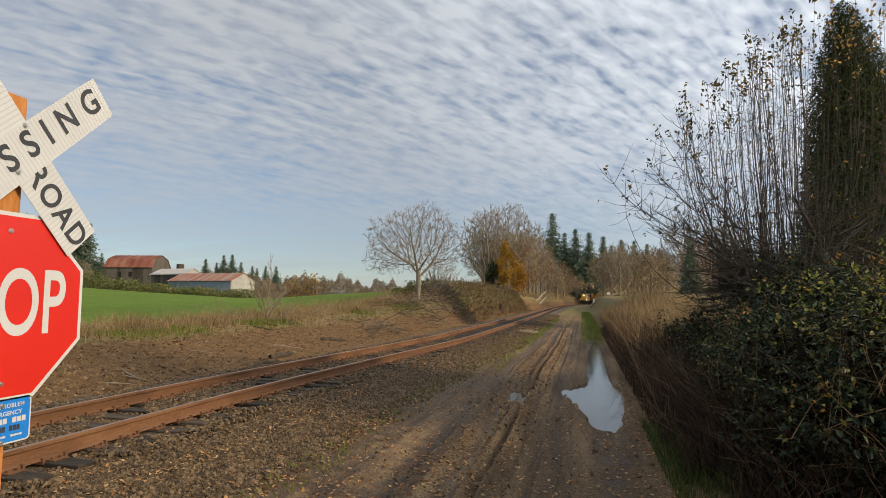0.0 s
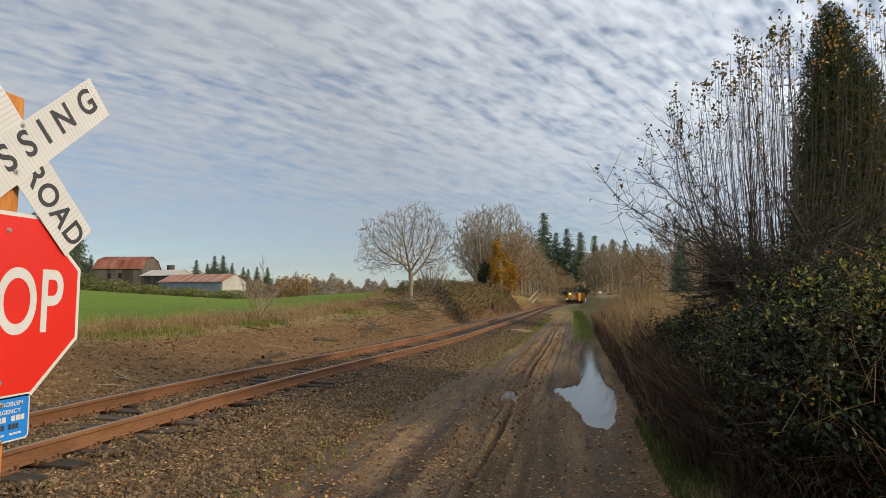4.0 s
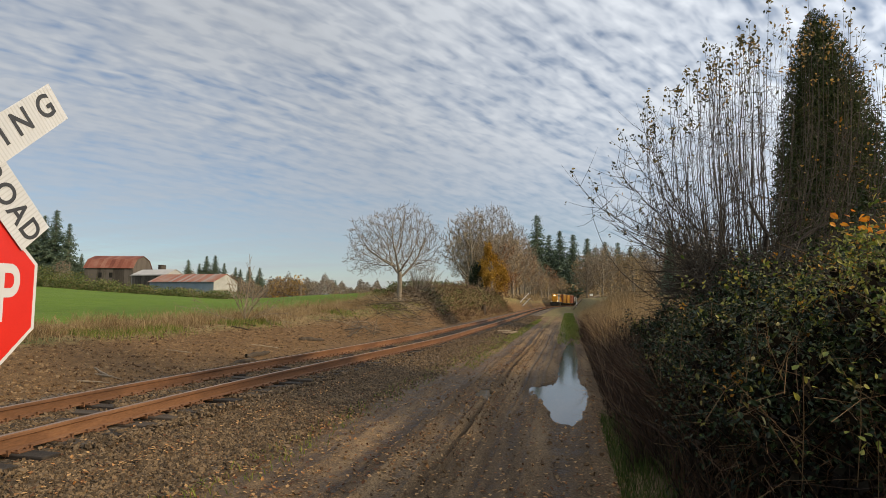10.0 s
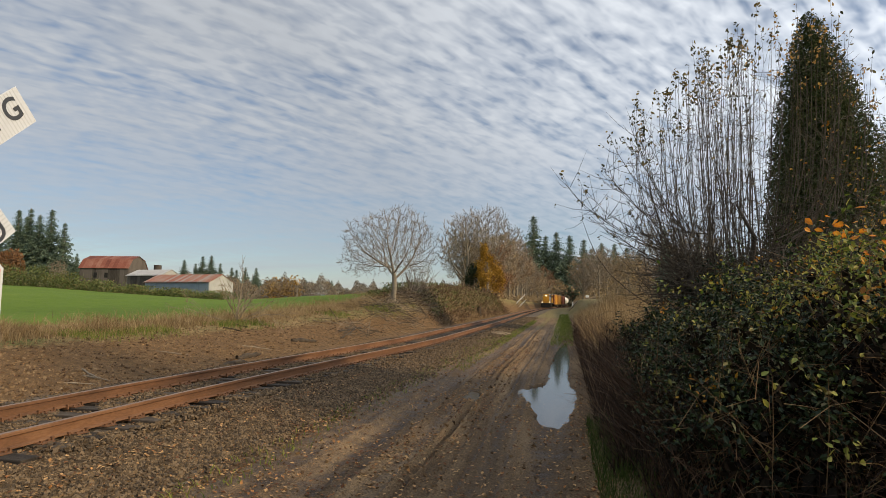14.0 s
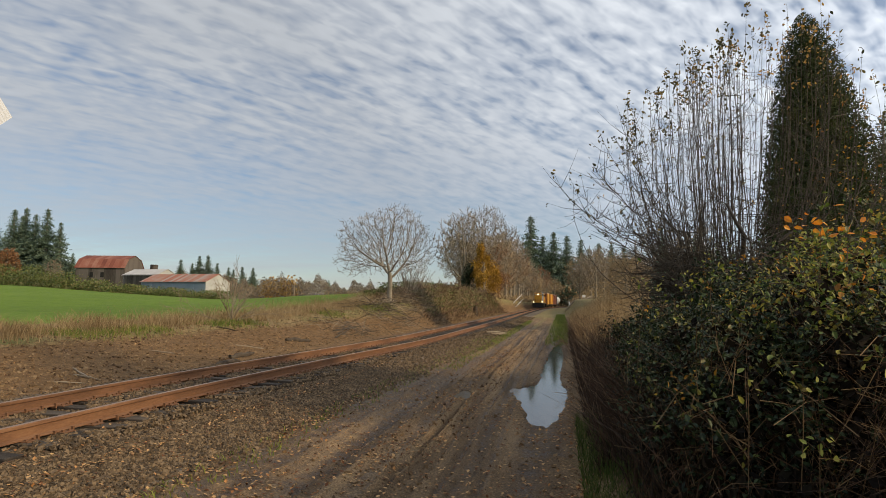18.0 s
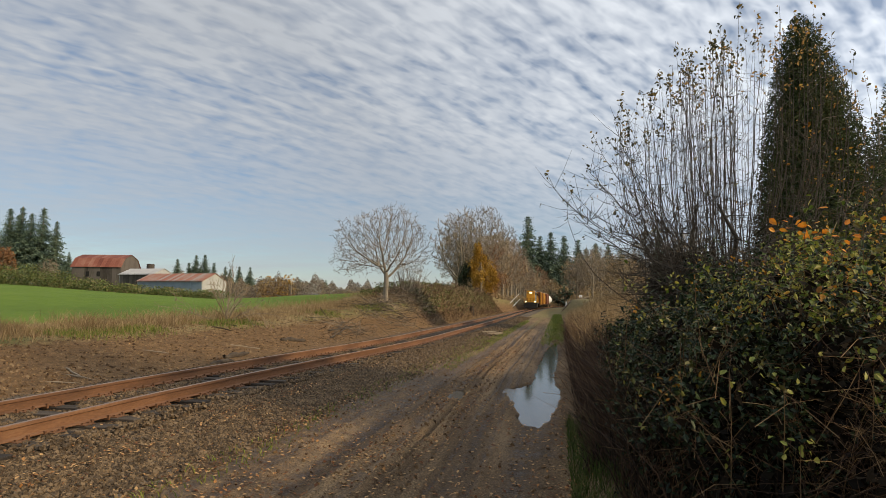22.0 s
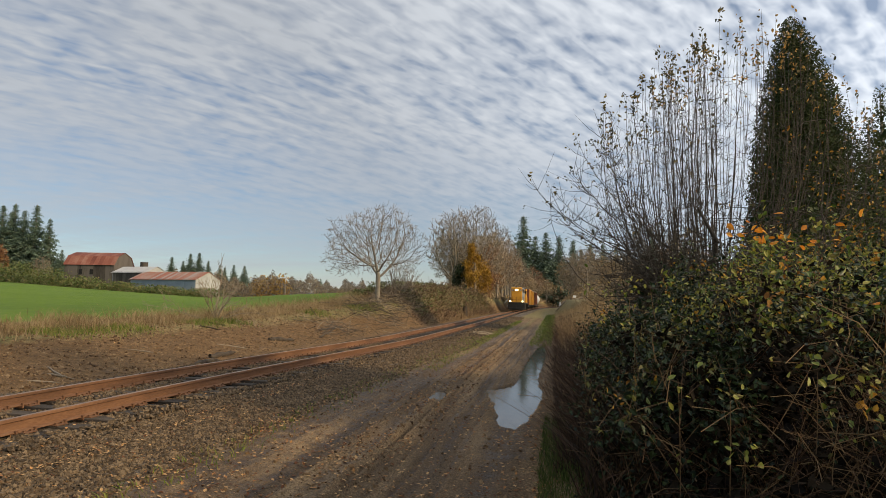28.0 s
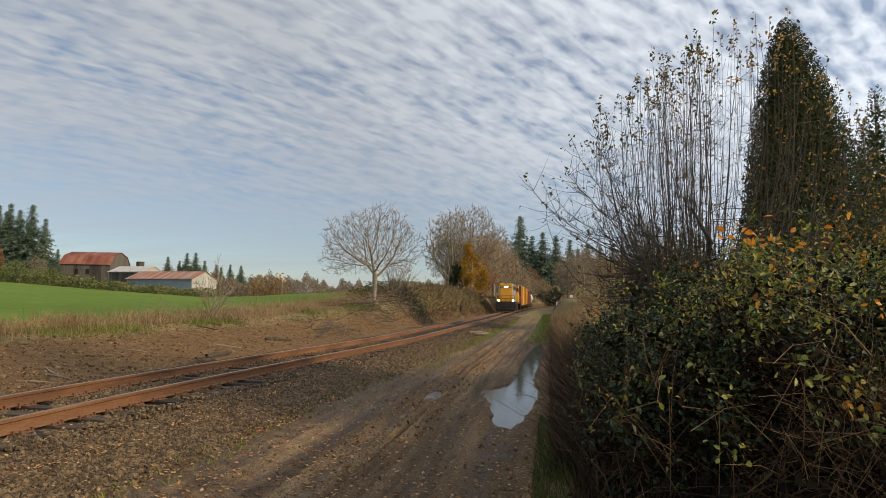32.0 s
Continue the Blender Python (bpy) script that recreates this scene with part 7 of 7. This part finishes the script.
    part("bell", cyled((0.0, 1.3, 4.38), (0.0, 1.3, 4.62), 0.16, 0.08, 12), M_STEEL, lo)
    bogie(lo, 3.2, 2.7, M_LOCO_B), bogie(lo, 13.9, 2.7, M_LOCO_B)
    return lo


def build_boxcar(end_m, side_m, label, Lg=16.6, top=4.55):
    c = thing("boxcar", (0, 0, 0), label, "boxcar", "freight cars of the train")
    part("body", boxed(-1.56, 1.56, 0.45, Lg - 0.45, 1.10, top, 0.03), side_m, c)
    for sx in (-1, 1):
        part("corner_panel", boxed(sx * 1.575 - 0.02, sx * 1.575 + 0.02, 0.42, 2.6, 1.12, top - 0.02), end_m, c, "brown corner panel")
    for y in (0.44, Lg - 0.44):
        s = -1 if y < 1 else 1
        bm = boxed(-1.55, 1.55, min(y, y + s * 0.05), max(y, y + s * 0.05), 1.12, top - 0.05)
        for k in range(7):
            z = 1.35 + k * 0.45
            box(bm, -1.38, 1.38, min(y, y + s * 0.11), max(y, y + s * 0.11), z, z + 0.17, 0.03)
        part("end_wall", bm, end_m, c, "corrugated brown end wall")
        part("ladder", boxed(1.05, 1.40, min(y, y + s * 0.16), max(y, y + s * 0.16), 1.2, 1.25), M_LOCO_B, c)
    for sx in (-1, 1):
        for k in range(13):
            y0 = 0.6 + k * (Lg - 1.2) / 12
            if 4 < k < 8:
                continue
            part("side_rib", boxed(sx * 1.58 - 0.03, sx * 1.58 + 0.03, y0 - 0.05, y0 + 0.05, 1.2, top - 0.1), side_m, c)
        part("door", boxed(sx * 1.595 - 0.03, sx * 1.595 + 0.03, Lg / 2 - 1.7, Lg / 2 + 1.7, 1.25, top - 0.2), end_m if sx < 0 else side_m, c)
        part("sill", boxed(sx * 1.40 - 0.06, sx * 1.40 + 0.06, 0.6, Lg - 0.6, 0.82, 1.12), M_LOCO_B, c)
    bm = bmesh.new()
    box(bm, -1.58, 1.58, 0.40, Lg - 0.40, top - 0.02, top + 0.05, 0.02)
    part("roof", bm, M_PALEROOF, c, "grey metal roof")
    part("underframe", boxed(-0.25, 0.25, 0.1, Lg - 0.1, 0.75, 1.10), M_LOCO_B, c)
    for y in (-0.05, Lg - 0.35):
        part("coupler", boxed(-0.12, 0.12, y - 0.3, y + 0.5, 0.72, 0.98, 0.02), M_LOCO_B, c)
    bogie(c, 2.2, 1.75, M_LOCO_B), bogie(c, Lg - 2.2, 1.75, M_LOCO_B)
    return c


def build_tank_car(Lg=16.0):
    c = thing("tank_car", (0, 0, 0), "white cylindrical railway tank car", "tank car", "freight cars of the train")
    bm = cyled((0, 0.9, 2.75), (0, Lg - 0.9, 2.75), 1.48, None, 32)
    for y, s in ((0.9, -1), (Lg - 0.9, 1)):
        cyl(bm, (0, y, 2.75), (0, y + s * 0.35, 2.75), 1.48, 1.0, 32)
    part("tank", bm, M_TANK, c, smooth=False)
    part("dome", cyled((0, Lg / 2, 4.1), (0, Lg / 2, 4.65), 0.55, 0.5, 18), M_TANK, c)
    part("walkway", boxed(-0.9, 0.9, Lg / 2 - 1.1, Lg / 2 + 1.1, 4.2, 4.26), M_LOCO_B, c)
    part("underframe", boxed(-1.0, 1.0, 0.1, Lg - 0.1, 0.85, 1.2), M_LOCO_B, c)
    part("coupler", boxed(-0.12, 0.12, -0.35, 0.3, 0.72, 0.98), M_LOCO_B, c)
    bogie(c, 2.2, 1.75, M_LOCO_B), bogie(c, Lg - 2.2, 1.75, M_LOCO_B)
    return c


build_ballast()
build_leaf_litter()
walnut_tree()
build_cedars()
build_sprout_tree()
build_gold_thicket()
build_hedge()
build_bank_plants()
build_woods()
build_far_left()
build_crossing_sign()
build_farm()
build_lineside()
LOCO = build_locomotive()
CARS = [build_boxcar(M_CAR_BROWN, M_CAR_YELLOW, "brown-ended boxcar with yellow sides"), build_boxcar(M_CAR_BROWN, M_CAR_YELLOW, "brown-ended boxcar with yellow ribbed sides"),
        build_boxcar(M_CAR_BROWN, M_CAR_BROWN, "rusty brown boxcar with ribbed sides"), build_tank_car()]

# front of the locomotive along the line, seconds and metres
TRAIN_T = [0.0, 6.0, 13.0, 19.0, 25.0, 32.0]
TRAIN_Y = [268.0, 236.0, 196.0, 160.0, 125.0, 90.3]


def train_pose(s, length):
    a, b = track_point(s), track_point(s + length)
    d = b - a
    return pose(float(a[0]), s, RAIL_TOP, 0, 0, -math.degrees(math.atan2(d[0], d[1])))


def motions():
    times = [k * 2.0 for k in range(17)]
    for ob, off, ln in ((LOCO, 0.0, 17.1), (CARS[0], 17.6, 16.6), (CARS[1], 34.7, 16.6), (CARS[2], 51.8, 16.6), (CARS[3], 68.9, 16.0)):
        walk(ob, [(t, train_pose(float(np.interp(t, TRAIN_T, TRAIN_Y)) + off, ln)) for t in times])


motions()
